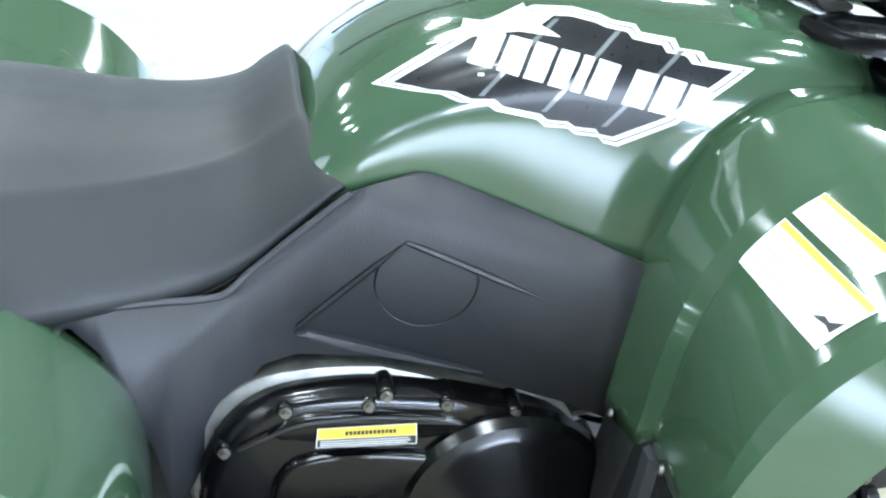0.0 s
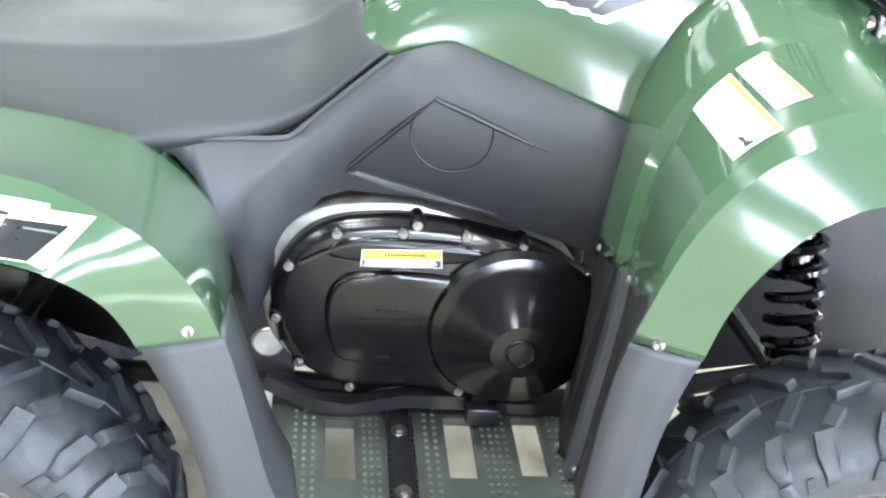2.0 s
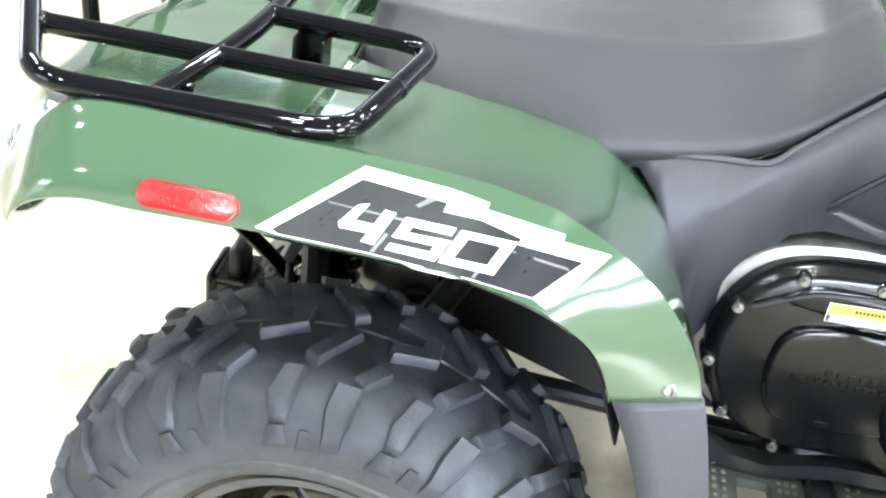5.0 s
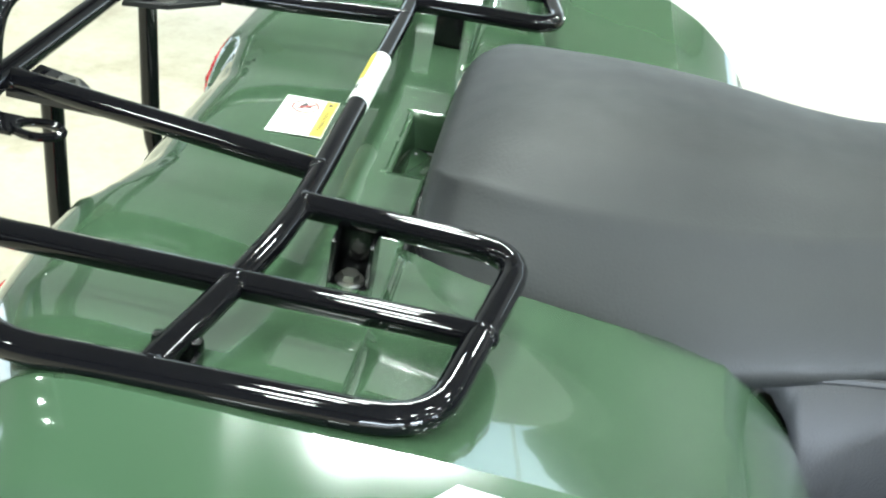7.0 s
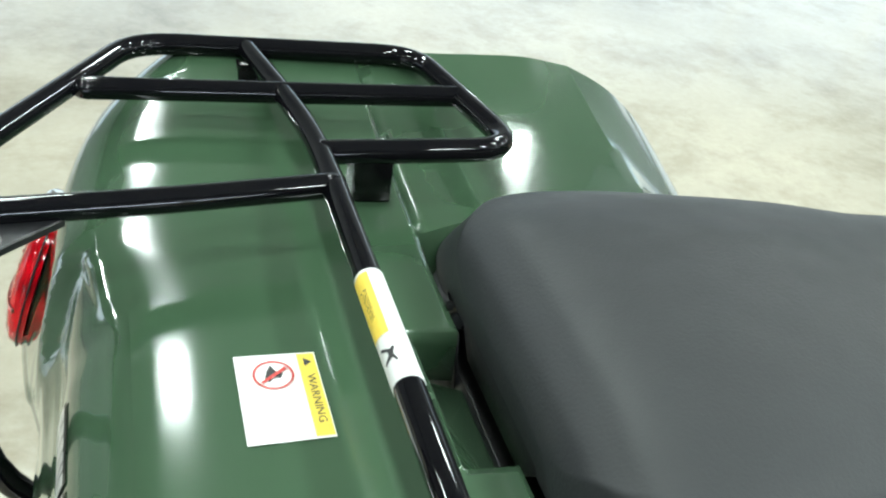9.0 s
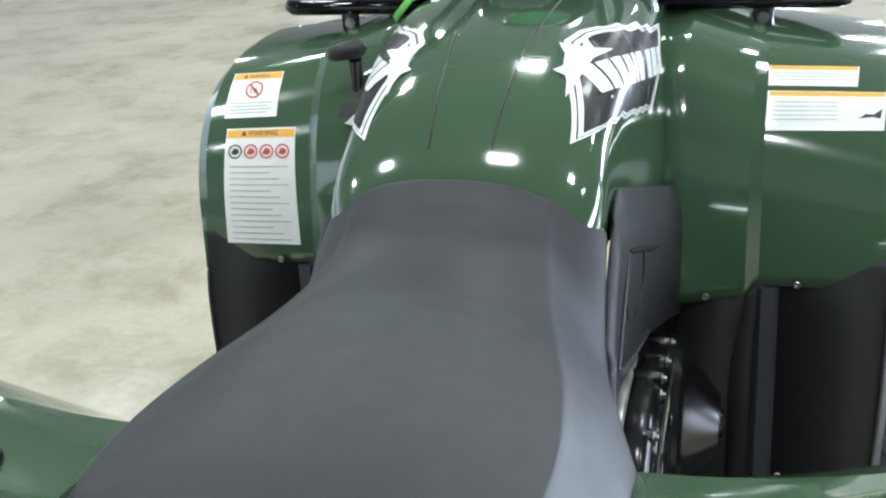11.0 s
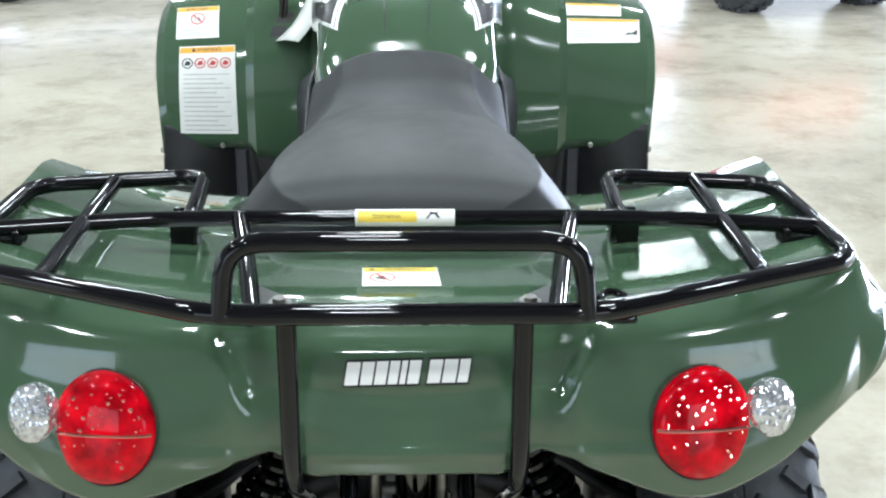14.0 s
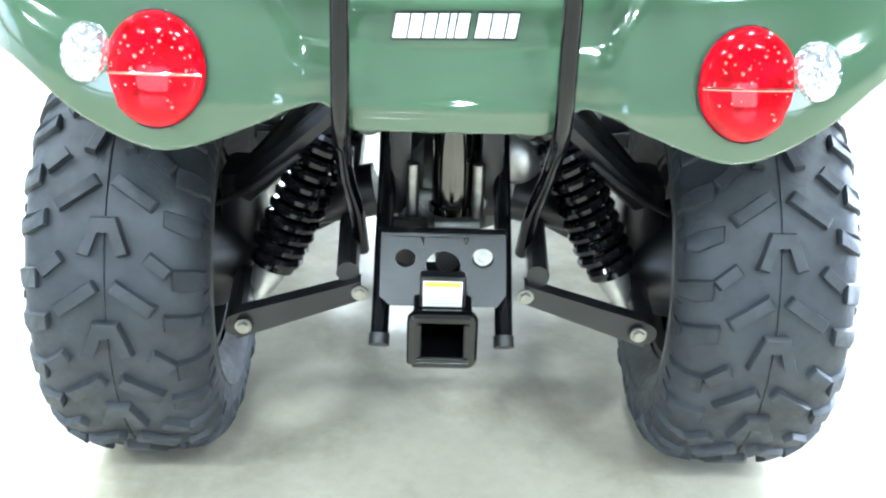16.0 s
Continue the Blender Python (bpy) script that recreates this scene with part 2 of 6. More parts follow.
def fillet(pts, r, n=5):
    pts = [V(p) for p in pts]
    out = [pts[0]]
    for a, b, c in zip(pts, pts[1:], pts[2:]):
        da, dc = (a - b), (c - b)
        k = min(r, 0.48 * da.length, 0.48 * dc.length)
        p, q = b + da.normalized() * k, b + dc.normalized() * k
        for i in range(n + 1):
            t = i / n
            out.append(p * (1 - t) ** 2 + b * 2 * t * (1 - t) + q * t * t)
    return out + [pts[-1]]


def tube(bm, pts, r, seg=12, cap=True, bend=0.0):
    pts = fillet(pts, bend) if bend else [V(p) for p in pts]
    rs = r if isinstance(r, (list, tuple)) else [r] * len(pts)
    d0 = (pts[1] - pts[0]).normalized()
    up = d0.orthogonal().normalized()
    rings = []
    for i, p in enumerate(pts):
        d = (pts[min(i + 1, len(pts) - 1)] - pts[max(i - 1, 0)]).normalized()
        up = (up - d * up.dot(d)).normalized()
        sd = d.cross(up)
        rings.append([bm.verts.new(p + (up * math.cos(k * 2 * math.pi / seg) + sd * math.sin(k * 2 * math.pi / seg)) * rs[i]) for k in range(seg)])
    for a, b in zip(rings, rings[1:]):
        for k in range(seg):
            bm.faces.new((a[k], a[(k + 1) % seg], b[(k + 1) % seg], b[k]))
    if cap:
        bm.faces.new(rings[0][::-1])
        bm.faces.new(rings[-1])
    return bm


def lathe(bm, prof, origin=(0, 0, 0), axis="x", seg=32, closed=False, cap=True):
    """Turns a profile of (along, radius) about an axis through origin."""
    o = V(origin)
    rings = []
    for s, r in prof:
        ring = []
        for k in range(seg):
            c, q = math.cos(k * 2 * math.pi / seg) * r, math.sin(k * 2 * math.pi / seg) * r
            ring.append(bm.verts.new(o + (V((s, c, q)) if axis == "x" else V((c, s, q)) if axis == "y" else V((c, q, s)))))
        rings.append(ring)
    pairs = list(zip(rings, rings[1:]))
    if closed:
        pairs.append((rings[-1], rings[0]))
    for a, b in pairs:
        for k in range(seg):
            bm.faces.new((a[k], a[(k + 1) % seg], b[(k + 1) % seg], b[k]))
    if not closed and cap:
        for ring in (rings[0], rings[-1]):
            if (ring[0].co - ring[seg // 2].co).length > 1e-5:
                bm.faces.new(ring)
    bmesh.ops.remove_doubles(bm, verts=bm.verts[:], dist=1e-6)
    return fixn(bm)


def box(bm, lo, hi, bev=0.0, seg=2, m=None):
    g = bmesh.ops.create_cube(bm, size=1)["verts"]
    lo, hi = V(lo), V(hi)
    for v in g:
        v.co = V([(lo[i] + hi[i]) / 2 + v.co[i] * (hi[i] - lo[i]) for i in range(3)])
    if bev:
        es = {e for v in g for e in v.link_edges}
        g = bmesh.ops.bevel(bm, geom=list(es), offset=bev, segments=seg, affect="EDGES", profile=0.5)["verts"]
        g = list({v for v in g})
    if m is not None:
        bmesh.ops.transform(bm, matrix=m, verts=g)
    return bm


def plate(bm, poly, x0, x1, bev=0.0, seg=2, axis="x", bend=None):
    """An outline in the plane across axis, drawn out from x0 to x1, with a rounded edge at x1."""
    def at(s, a, b):
        return (s, a, b) if axis == "x" else (a, s, b) if axis == "y" else (a, b, s)
    n0 = len(bm.verts)
    lower = [bm.verts.new(at(x0, *q)) for q in poly]
    face = bm.faces.new(lower)
    ext = bmesh.ops.extrude_face_region(bm, geom=[face])["geom"]
    top = [v for v in ext if isinstance(v, bmesh.types.BMVert)]
    i = "xyz".index(axis)
    for v in top:
        v.co[i] = x1
    if bev:
        ts = set(top)
        es = [e for e in bm.edges if e.verts[0] in ts and e.verts[1] in ts]
        bmesh.ops.bevel(bm, geom=es, offset=bev, segments=seg, affect="EDGES", profile=0.5)
    if bend:
        bm.verts.ensure_lookup_table()
        for v in list(bm.verts)[n0:]:
            v.co = bend(v.co)
    return fixn(bm)


def bolt(bm, at, axis, r=0.006, h=0.005):
    """A hexagon head on a washer."""
    d = V(axis).normalized()
    q = d.to_track_quat("Z", "Y").to_matrix().to_4x4()
    m = Matrix.Translation(at) @ q
    for rad, z0, z1, seg in ((r * 1.5, 0, h * 0.3, 14), (r, h * 0.3, h, 6)):
        g = bmesh.ops.create_cone(bm, cap_ends=True, segments=seg, radius1=rad, radius2=rad * 0.94, depth=z1 - z0)["verts"]
        for v in g:
            v.co.z += (z0 + z1) / 2
            v.co = m @ v.co
    return bm


def screw(bm, at, axis, r=0.007, h=0.003):
    """A domed screw head."""
    q = V(axis).normalized().to_track_quat("Z", "Y").to_matrix().to_4x4()
    m = Matrix.Translation(at) @ q
    prof = [(0, r), (h * 0.5, r * 0.95), (h, r * 0.6), (h * 0.75, r * 0.3), (h * 0.75, 0)]
    nb = bmesh.new()
    lathe(nb, prof, axis="z", seg=12)
    bmesh.ops.transform(nb, matrix=m, verts=nb.verts[:])
    me = bpy.data.meshes.new("tmp")
    nb.to_mesh(me)
    nb.free()
    bm.from_mesh(me)
    bpy.data.meshes.remove(me)
    return bm


from mathutils.bvhtree import BVHTree


def tree_of(*obs):
    bm = bmesh.new()
    for o in obs:
        bm.from_mesh(o.data)
    t = BVHTree.FromBMesh(bm)
    bm.free()
    return t


def decal(name, polys, quad, tree, material, parent, toward, lift=0.0012, cells=14, label=""):
    """Flat outlines (0..1 in both ways over a four-cornered field) laid onto a curved surface."""
    a, b, c, d = (V(q) for q in quad)
    toward = V(toward).normalized()
    bm = bmesh.new()
    for poly in polys:
        if len(poly) < 3:
            continue
        try:
            bm.faces.new([bm.verts.new((u, v, 0)) for u, v in poly])
        except ValueError:
            pass
    if cells:
        us = [v.co.x for v in bm.verts]
        vs = [v.co.y for v in bm.verts]
        for k in range(math.ceil(min(us) * cells), math.floor(max(us) * cells) + 1):
            bmesh.ops.bisect_plane(bm, geom=bm.verts[:] + bm.edges[:] + bm.faces[:], plane_co=(k / cells, 0, 0), plane_no=(1, 0, 0))
        for k in range(math.ceil(min(vs) * cells), math.floor(max(vs) * cells) + 1):
            bmesh.ops.bisect_plane(bm, geom=bm.verts[:] + bm.edges[:] + bm.faces[:], plane_co=(0, k / cells, 0), plane_no=(0, 1, 0))
    for vert in bm.verts:
        u, v = vert.co.x, vert.co.y
        q = (a * (1 - u) + b * u) * (1 - v) + (d * (1 - u) + c * u) * v
        hit = tree.ray_cast(q + toward * 0.12, -toward, 0.3) if tree else (None, None, None, None)
        if hit[0] is None and tree:
            hit = tree.find_nearest(q)
        if hit[0] is not None:
            nrm = hit[1] if hit[1].dot(toward) > 0 else -hit[1]
            q = hit[0] + nrm * (lift + 0.002)
        else:
            q = q + toward * lift
        vert.co = q
    for fc in bm.faces:
        fc.normal_update()
        if fc.normal.dot(toward) < 0:
            fc.normal_flip()
    ob = part(name, bm, material, parent, label, smooth=60)
    if name in ("printed_line", "block_lettering", "block_outline", "printed_word", "number"):
        ob["kind"] = "stuff"
    return ob


def rect(u0, v0, u1, v1, skew=0.0):
    return [(u0, v0), (u1, v0), (u1 + skew, v1), (u0 + skew, v1)]


def word_polys(text, size=1.0):
    """The built-in font's letters as flat polygons within 0..1 both ways."""
    cu = bpy.data.curves.new("word", "FONT")
    cu.body, cu.fill_mode, cu.resolution_u = text, "FRONT", 2
    ob = new("word", cu)
    me = bpy.data.meshes.new_from_object(ob.evaluated_get(bpy.context.evaluated_depsgraph_get()))
    polys = [[(me.vertices[i].co.x, me.vertices[i].co.y) for i in p.vertices] for p in me.polygons]
    bpy.data.objects.remove(ob)
    bpy.data.curves.remove(cu)
    bpy.data.meshes.remove(me)
    xs = [q[0] for p in polys for q in p]
    ys = [q[1] for p in polys for q in p]
    x0, x1, y0, y1 = min(xs), max(xs), min(ys), max(ys)
    return [[((x - x0) / (x1 - x0), (y - y0) / (y1 - y0)) for x, y in p] for p in polys]


def fitted(polys, u0, v0, u1, v1, skew=0.0):
    return [[(u0 + (u1 - u0) * x + skew * y, v0 + (v1 - v0) * y) for x, y in p] for p in polys]



# ---- the showroom ----
X0, X1, Y0, Y1 = -9.0, 8.0, -9.0, 16.0
FLOOR = -0.02
bm = bmesh.new()
box(bm, (X0 - 0.3, Y0 - 0.3, -0.22), (X1 + 0.3, Y1 + 0.3, FLOOR))
tagged(part("floor", bm, FLOORM, smooth=0), "cream grey sealed concrete floor with worn stains and gloss", "floor", kind="structure")
bm = bmesh.new()
box(bm, (X0 - 0.3, Y0 - 0.3, CEIL), (X1 + 0.3, Y1 + 0.3, CEIL + 0.2))
tagged(part("ceiling", bm, CEILM, smooth=0), "pale grey painted ceiling deck", "ceiling", kind="structure")


def wall(name, axis, at, lo, hi, holes, label, mtl=None):
    """A wall 0.25 thick with openings: holes are (from, to, sill, head)."""
    bm = bmesh.new()
    cuts = sorted({lo, hi, *[h[0] for h in holes], *[h[1] for h in holes]})
    for a, b in zip(cuts, cuts[1:]):
        mid = (a + b) / 2
        hole = [h for h in holes if h[0] < mid < h[1]]
        spans = [(FLOOR, hole[0][2]), (hole[0][3], CEIL)] if hole else [(FLOOR, CEIL)]
        for z0, z1 in spans:
            if z1 - z0 > 0.01:
                if axis == "x":
                    box(bm, (at, a, z0), (at + 0.25, b, z1))
                else:
                    box(bm, (a, at, z0), (b, at + 0.25, z1))
    bmesh.ops.remove_doubles(bm, verts=bm.verts[:], dist=1e-4)
    return tagged(part(name, bm, mtl or WALLM, smooth=0), label, "wall", kind="structure")


EAST = [(0.3, 6.6, 0.62, 1.62), (8.4, 14.8, 0.5, 2.2)]
# unseen south openings, added to brighten the rear faces and give them sheen
SOUTH_FILL = [(-8.2, -3.6, 0.3, 2.6), (3.4, 7.4, 0.3, 2.6)]
# assumed west window, out of view, added for brighter reflections on the seat
WEST = [(-4.0, 9.0, 0.3, 2.6)]
NORTH = [(-0.2, 0.9, 0.1, 2.6), (2.2, 4.2, 0.1, 2.6)]
wall("wall_east", "x", X1, Y0, Y1, EAST, "unseen showroom wall, kept dark to dim reflections, with two wide windows", WALLD)
wall("wall_west", "x", X0 - 0.25, Y0, Y1, WEST, "grey painted showroom wall with a long assumed window")
wall("wall_north", "y", Y1, X0, X1, NORTH, "grey painted showroom wall with tall windows")
wall("wall_south", "y", Y0 - 0.25, X0, X1, SOUTH_FILL, "grey painted showroom wall, unseen, with two added fill windows")


def window(name, axis, at, a, b, z0, z1, cols, rows):
    bm = bmesh.new()
    w = 0.06

    def bar(p0, p1, q0, q1):
        if axis == "x":
            box(bm, (at + 0.09, p0, q0), (at + 0.16, p1, q1), 0.006, 1)
        else:
            box(bm, (p0, at + 0.09, q0), (p1, at + 0.16, q1), 0.006, 1)
    for i in range(cols + 1):
        c = a + (b - a) * i / cols
        bar(max(a, c - w / 2), min(b, c + w / 2), z0, z1)
    for j in range(rows + 1):
        c = z0 + (z1 - z0) * j / rows
        bar(a, b, max(z0, c - w / 2), min(z1, c + w / 2))
    return tagged(part(name, bm, FRAMEM, smooth=0), "grey metal window frame out of view, with an area lamp at the opening", "window", kind="structure")


window("window_1", "x", X1, EAST[0][0], EAST[0][1], EAST[0][2], EAST[0][3], 2, 1)
window("window_5", "x", X1, EAST[1][0], EAST[1][1], EAST[1][2], EAST[1][3], 2, 1)
window("window_2", "x", X0 - 0.25, WEST[0][0], WEST[0][1], WEST[0][2], WEST[0][3], 8, 2)
for i, (a, b, z0, z1) in enumerate(NORTH):
    window("window_%d" % (i + 3), "y", Y1, a, b, z0, z1, 2, 2)

for i, (a, b, z0, z1) in enumerate(SOUTH_FILL):
    window("window_%d" % (i + 6), "y", Y0 - 0.25, a, b, z0, z1, 4, 2)

# area lamps at the openings: daylight east and north, added fill south and west
for name, loc, rot, sx, sy, power in [("window_light", (X1 + 0.21, 3.45, 1.12), (0, 90, 0), 1.0, 6.3, 560), ("window_light", (X1 + 0.21, 11.6, 1.35), (0, 90, 0), 1.7, 6.4, 1500), ("window_light", (X0 - 0.02, 2.5, 1.45), (0, -90, 0), 2.3, 13.0, 70)] + [
        ("window_light", ((a + b) / 2, Y1 + 0.02, (z0 + z1) / 2), (-90, 0, 0), b - a, z1 - z0, 95 * (b - a)) for a, b, z0, z1 in NORTH] + [
        ("window_light", ((a + b) / 2, Y0 - 0.02, (z0 + z1) / 2), (90, 0, 0), b - a, z1 - z0, 14 * (b - a)) for a, b, z0, z1 in SOUTH_FILL]:
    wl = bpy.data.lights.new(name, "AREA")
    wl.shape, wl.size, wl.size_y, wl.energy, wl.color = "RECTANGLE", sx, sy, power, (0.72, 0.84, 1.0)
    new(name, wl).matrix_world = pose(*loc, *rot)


def ceiling_lamp():
    root = new("ceiling_lamp")
    tagged(root, "square white bay lamp hung below the ceiling", "ceiling lamp", "ceiling lamps")
    bm = bmesh.new()
    box(bm, (-0.31, -0.34, 0.04), (0.31, 0.34, 0.14), 0.03)
    part("housing", bm, LAMPM, root)
    bm = bmesh.new()
    box(bm, (-0.26, -0.29, 0.015), (0.26, 0.29, 0.038), 0.006)
    part("diffuser", bm, DIFFM, root)
    for y in (-0.2, 0.2):
        bm = bmesh.new()
        tube(bm, [(0, y, 0.14), (0, y, 0.36)], 0.006, 8)
        part("hanger", bm, STEEL, root)
    return root


first = ceiling_lamp()
first.matrix_basis = pose(*LAMPS[0], CEIL - 0.355, 0, 0, 90)
for lx, ly in LAMPS[1:]:
    copy_thing(first, pose(lx, ly, CEIL - 0.355, 0, 0, 90))



# ---- the quad bike ----
quad = new("quad_bike")
tagged(quad, "forest green four-wheeled quad bike with black racks and grey seat", "quad bike")

# rear fender: deck and rear face, then the wings that roll over the wheels, then the side flares
DECK = [
    (0.000, [(-0.062, 0.7960), (-0.100, 0.7964), (-0.170, 0.7970), (-0.265, 0.7950), (-0.318, 0.7860), (-0.348, 0.7640), (-0.358, 0.7350), (-0.360, 0.6900), (-0.362, 0.6550), (-0.358, 0.6240)]),
    (0.040, [(-0.062, 0.7960), (-0.100, 0.7964), (-0.170, 0.7970), (-0.265, 0.7950), (-0.318, 0.7860), (-0.348, 0.7640), (-0.358, 0.7350), (-0.360, 0.6920), (-0.362, 0.6560), (-0.358, 0.6240)]),
    (0.075, [(-0.062, 0.7960), (-0.100, 0.7964), (-0.170, 0.7970), (-0.265, 0.7950), (-0.318, 0.7860), (-0.348, 0.7640), (-0.358, 0.7350), (-0.360, 0.6950), (-0.362, 0.6590), (-0.358, 0.6245)]),
    (0.112, [(-0.062, 0.7960), (-0.100, 0.7964), (-0.170, 0.7970), (-0.265, 0.7950), (-0.318, 0.7860), (-0.346, 0.7640), (-0.357, 0.7370), (-0.360, 0.7000), (-0.362, 0.6640), (-0.358, 0.6260)]),
    (0.145, [(-0.062, 0.7970), (-0.100, 0.7974), (-0.170, 0.7980), (-0.265, 0.7970), (-0.320, 0.7890), (-0.346, 0.7680), (-0.357, 0.7400), (-0.361, 0.7080), (-0.363, 0.6820), (-0.360, 0.6570)]),
    (0.185, [(-0.062, 0.7980), (-0.100, 0.7984), (-0.170, 0.7990), (-0.268, 0.8000), (-0.320, 0.7940), (-0.346, 0.7740), (-0.358, 0.7400), (-0.365, 0.7000), (-0.368, 0.6720), (-0.366, 0.6480)]),
    (0.215, [(-0.060, 0.7990), (-0.100, 0.7997), (-0.170, 0.8010), (-0.270, 0.8020), (-0.321, 0.7970), (-0.347, 0.7770), (-0.359, 0.7370), (-0.370, 0.6920), (-0.374, 0.6620), (-0.373, 0.6350)]),
    (0.320, [(-0.060, 0.8080), (-0.100, 0.8084), (-0.170, 0.8090), (-0.265, 0.8100), (-0.315, 0.8040), (-0.343, 0.7840), (-0.358, 0.7350), (-0.375, 0.6900), (-0.382, 0.6480), (-0.380, 0.6030)]),
    (0.410, [(-0.060, 0.8200), (-0.100, 0.8207), (-0.165, 0.8220), (-0.255, 0.8230), (-0.305, 0.8150), (-0.328, 0.7930), (-0.346, 0.7420), (-0.364, 0.7040), (-0.371, 0.6700), (-0.370, 0.6370)]),
    (0.482, [(-0.060, 0.8360), (-0.100, 0.8367), (-0.154, 0.8380), (-0.233, 0.8380), (-0.277, 0.8261), (-0.302, 0.8000), (-0.317, 0.7660), (-0.332, 0.7400), (-0.340, 0.7140), (-0.341, 0.6880)]),
    (0.520, [(-0.060, 0.8458), (-0.100, 0.8465), (-0.139, 0.8478), (-0.212, 0.8478), (-0.248, 0.8380), (-0.272, 0.8160), (-0.287, 0.7900), (-0.297, 0.7620), (-0.305, 0.7320), (-0.309, 0.7000)]),
]
WING_IN = [(0.215, -0.060, 0.799), (0.238, -0.005, 0.799), (0.248, 0.065, 0.795), (0.242, 0.150, 0.782), (0.222, 0.226, 0.762), (0.212, 0.270, 0.726), (0.206, 0.306, 0.686), (0.205, 0.331, 0.642), (0.206, 0.346, 0.588), (0.210, 0.353, 0.540)]
WING_OUT = [(0.520, -0.060, 0.846), (0.520, -0.003, 0.846), (0.523, 0.067, 0.846), (0.528, 0.131, 0.844), (0.531, 0.189, 0.834), (0.531, 0.242, 0.808), (0.525, 0.290, 0.769), (0.516, 0.324, 0.725), (0.504, 0.346, 0.680), (0.492, 0.360, 0.636)]
FLARE_LOW = [(0.575, -0.051, 0.784), (0.575, 0.002, 0.783), (0.577, 0.057, 0.783), (0.580, 0.112, 0.783), (0.580, 0.156, 0.775), (0.573, 0.192, 0.760), (0.562, 0.220, 0.739), (0.547, 0.244, 0.711), (0.531, 0.260, 0.678), (0.514, 0.275, 0.634)]
RISE = [0, 0, 0.001, 0.002, 0.003, 0.005, 0.007, 0.008, 0.007, 0.004]
SAG = [1, 0.96, 0.82, 0.52, 0.22, 0, 0, 0, 0, 0]
BOW = [1.7, 1.8, 1.9, 2.0, 2.0, 1.8, 1.5, 1.2, 1, 1]
SEAM = spl([(x, st[0][1], 0) for x, st in DECK if x >= 0.215], 6)


def wing_rail(t):
    """A line of the wing between its inner and outer edges."""
    z0 = np.interp(WING_IN[0][0] + (WING_OUT[0][0] - WING_IN[0][0]) * t, SEAM[:, 0], SEAM[:, 1])
    g = (z0 - WING_IN[0][2]) / (WING_OUT[0][2] - WING_IN[0][2])
    out = []
    for k, (p, q) in enumerate(zip(WING_IN, WING_OUT)):
        f = t ** BOW[k]
        w = f + (g - f) * SAG[k]
        out.append((p[0] + (q[0] - p[0]) * t, p[1] + (q[1] - p[1]) * t, p[2] + (q[2] - p[2]) * w + RISE[k] * math.sin(math.pi * t)))
    return out


bm = bmesh.new()
DECKR = loft([[(x, y, z) for y, z in st] for x, st in DECK], 8, 6)


def sunk(q):
    """The middle of the rear face lies deeper than the cheeks beside it, above two shallow V facets."""
    x, y, z = q
    if y > -0.296:
        return q
    step = lambda e, w: max(0.0, min(1.0, 0.5 - e / w))
    cheek = np.interp(z, [0.660, 0.700, 0.742, 0.780, 0.800], [0.150, 0.170, 0.184, 0.206, 0.224])
    v_high = 0.707 + 0.11 * x
    v_low = min(0.660 + 0.26 * x, v_high - 0.006)
    deep = step(x - cheek, 0.013) * np.interp(z, [0.655, v_low, v_high - 0.002, v_high + 0.002], [0, 0.22, 0.80, 1]) * step(z - 0.790, 0.02)
    ridge = math.exp(-((z - 0.652 - 0.05 * max(0, x - 0.1)) / 0.007) ** 2) * step(abs(x) - 0.36, 0.1)
    return np.array((x, y + 0.016 * deep - 0.0035 * ridge, z))


DECKR = np.array([[sunk(q) for q in row] for row in DECKR])
grid(bm, DECKR)
TS = [k / 16 for k in range(17)]
grid(bm, loft([wing_rail(t)[:5] for t in TS], 4, 1, False))
grid(bm, loft([wing_rail(t)[4:] for t in TS], 4, 1, False))
side_low = [(0.521, -0.309, 0.699), (0.546, -0.298, 0.722), (0.562, -0.284, 0.745), (0.570, -0.266, 0.763), (0.575, -0.242, 0.776), (0.576, -0.207, 0.783), (0.576, -0.168, 0.782), (0.576, -0.110, 0.783), (0.575, -0.085, 0.783), (0.575, -0.051, 0.784)]
top_line, low_line = DECKR[-1][::-1], spl(side_low, 8)
grid(bm, [top_line + (low_line - top_line) * k / 3 for k in range(4)])
lip = [(x - 0.012, y, z - 0.010) for x, y, z in FLARE_LOW]
for a, b in ((0, 5), (4, 10)):
    grid(bm, loft([WING_OUT[a:b], FLARE_LOW[a:b]], 4, 3, False))
    grid(bm, loft([FLARE_LOW[a:b], lip[a:b]], 4, 1, False))
inner_edge = WING_IN[:6]
grid(bm, loft([inner_edge, [(x - 0.010, y + 0.004, z - 0.030) for x, y, z in inner_edge], [(x - 0.024, y + 0.006, z - 0.075) for x, y, z in inner_edge]], 4, 2, False))
# pocket behind the seat
cut = [f for f in bm.faces if f.calc_center_median().x < 0.075 and f.calc_center_median().y > -0.1002 and f.calc_center_median().z > 0.78]
bmesh.ops.delete(bm, geom=cut, context="FACES")
grid(bm, [[(0.0, -0.100, 0.7965), (0.075, -0.100, 0.7965)], [(0.0, -0.096, 0.788), (0.073, -0.096, 0.788)], [(0.0, -0.091, 0.758), (0.070, -0.091, 0.758)], [(0.0, -0.050, 0.745), (0.066, -0.050, 0.745)]])
grid(bm, [[(0.075, -0.100, 0.7965), (0.073, -0.096, 0.788), (0.070, -0.091, 0.758)], [(0.075, -0.062, 0.796), (0.073, -0.062, 0.786), (0.070, -0.062, 0.756)]])
bmesh.ops.remove_doubles(bm, verts=bm.verts[:], dist=0.0008)
mirrored(bm)
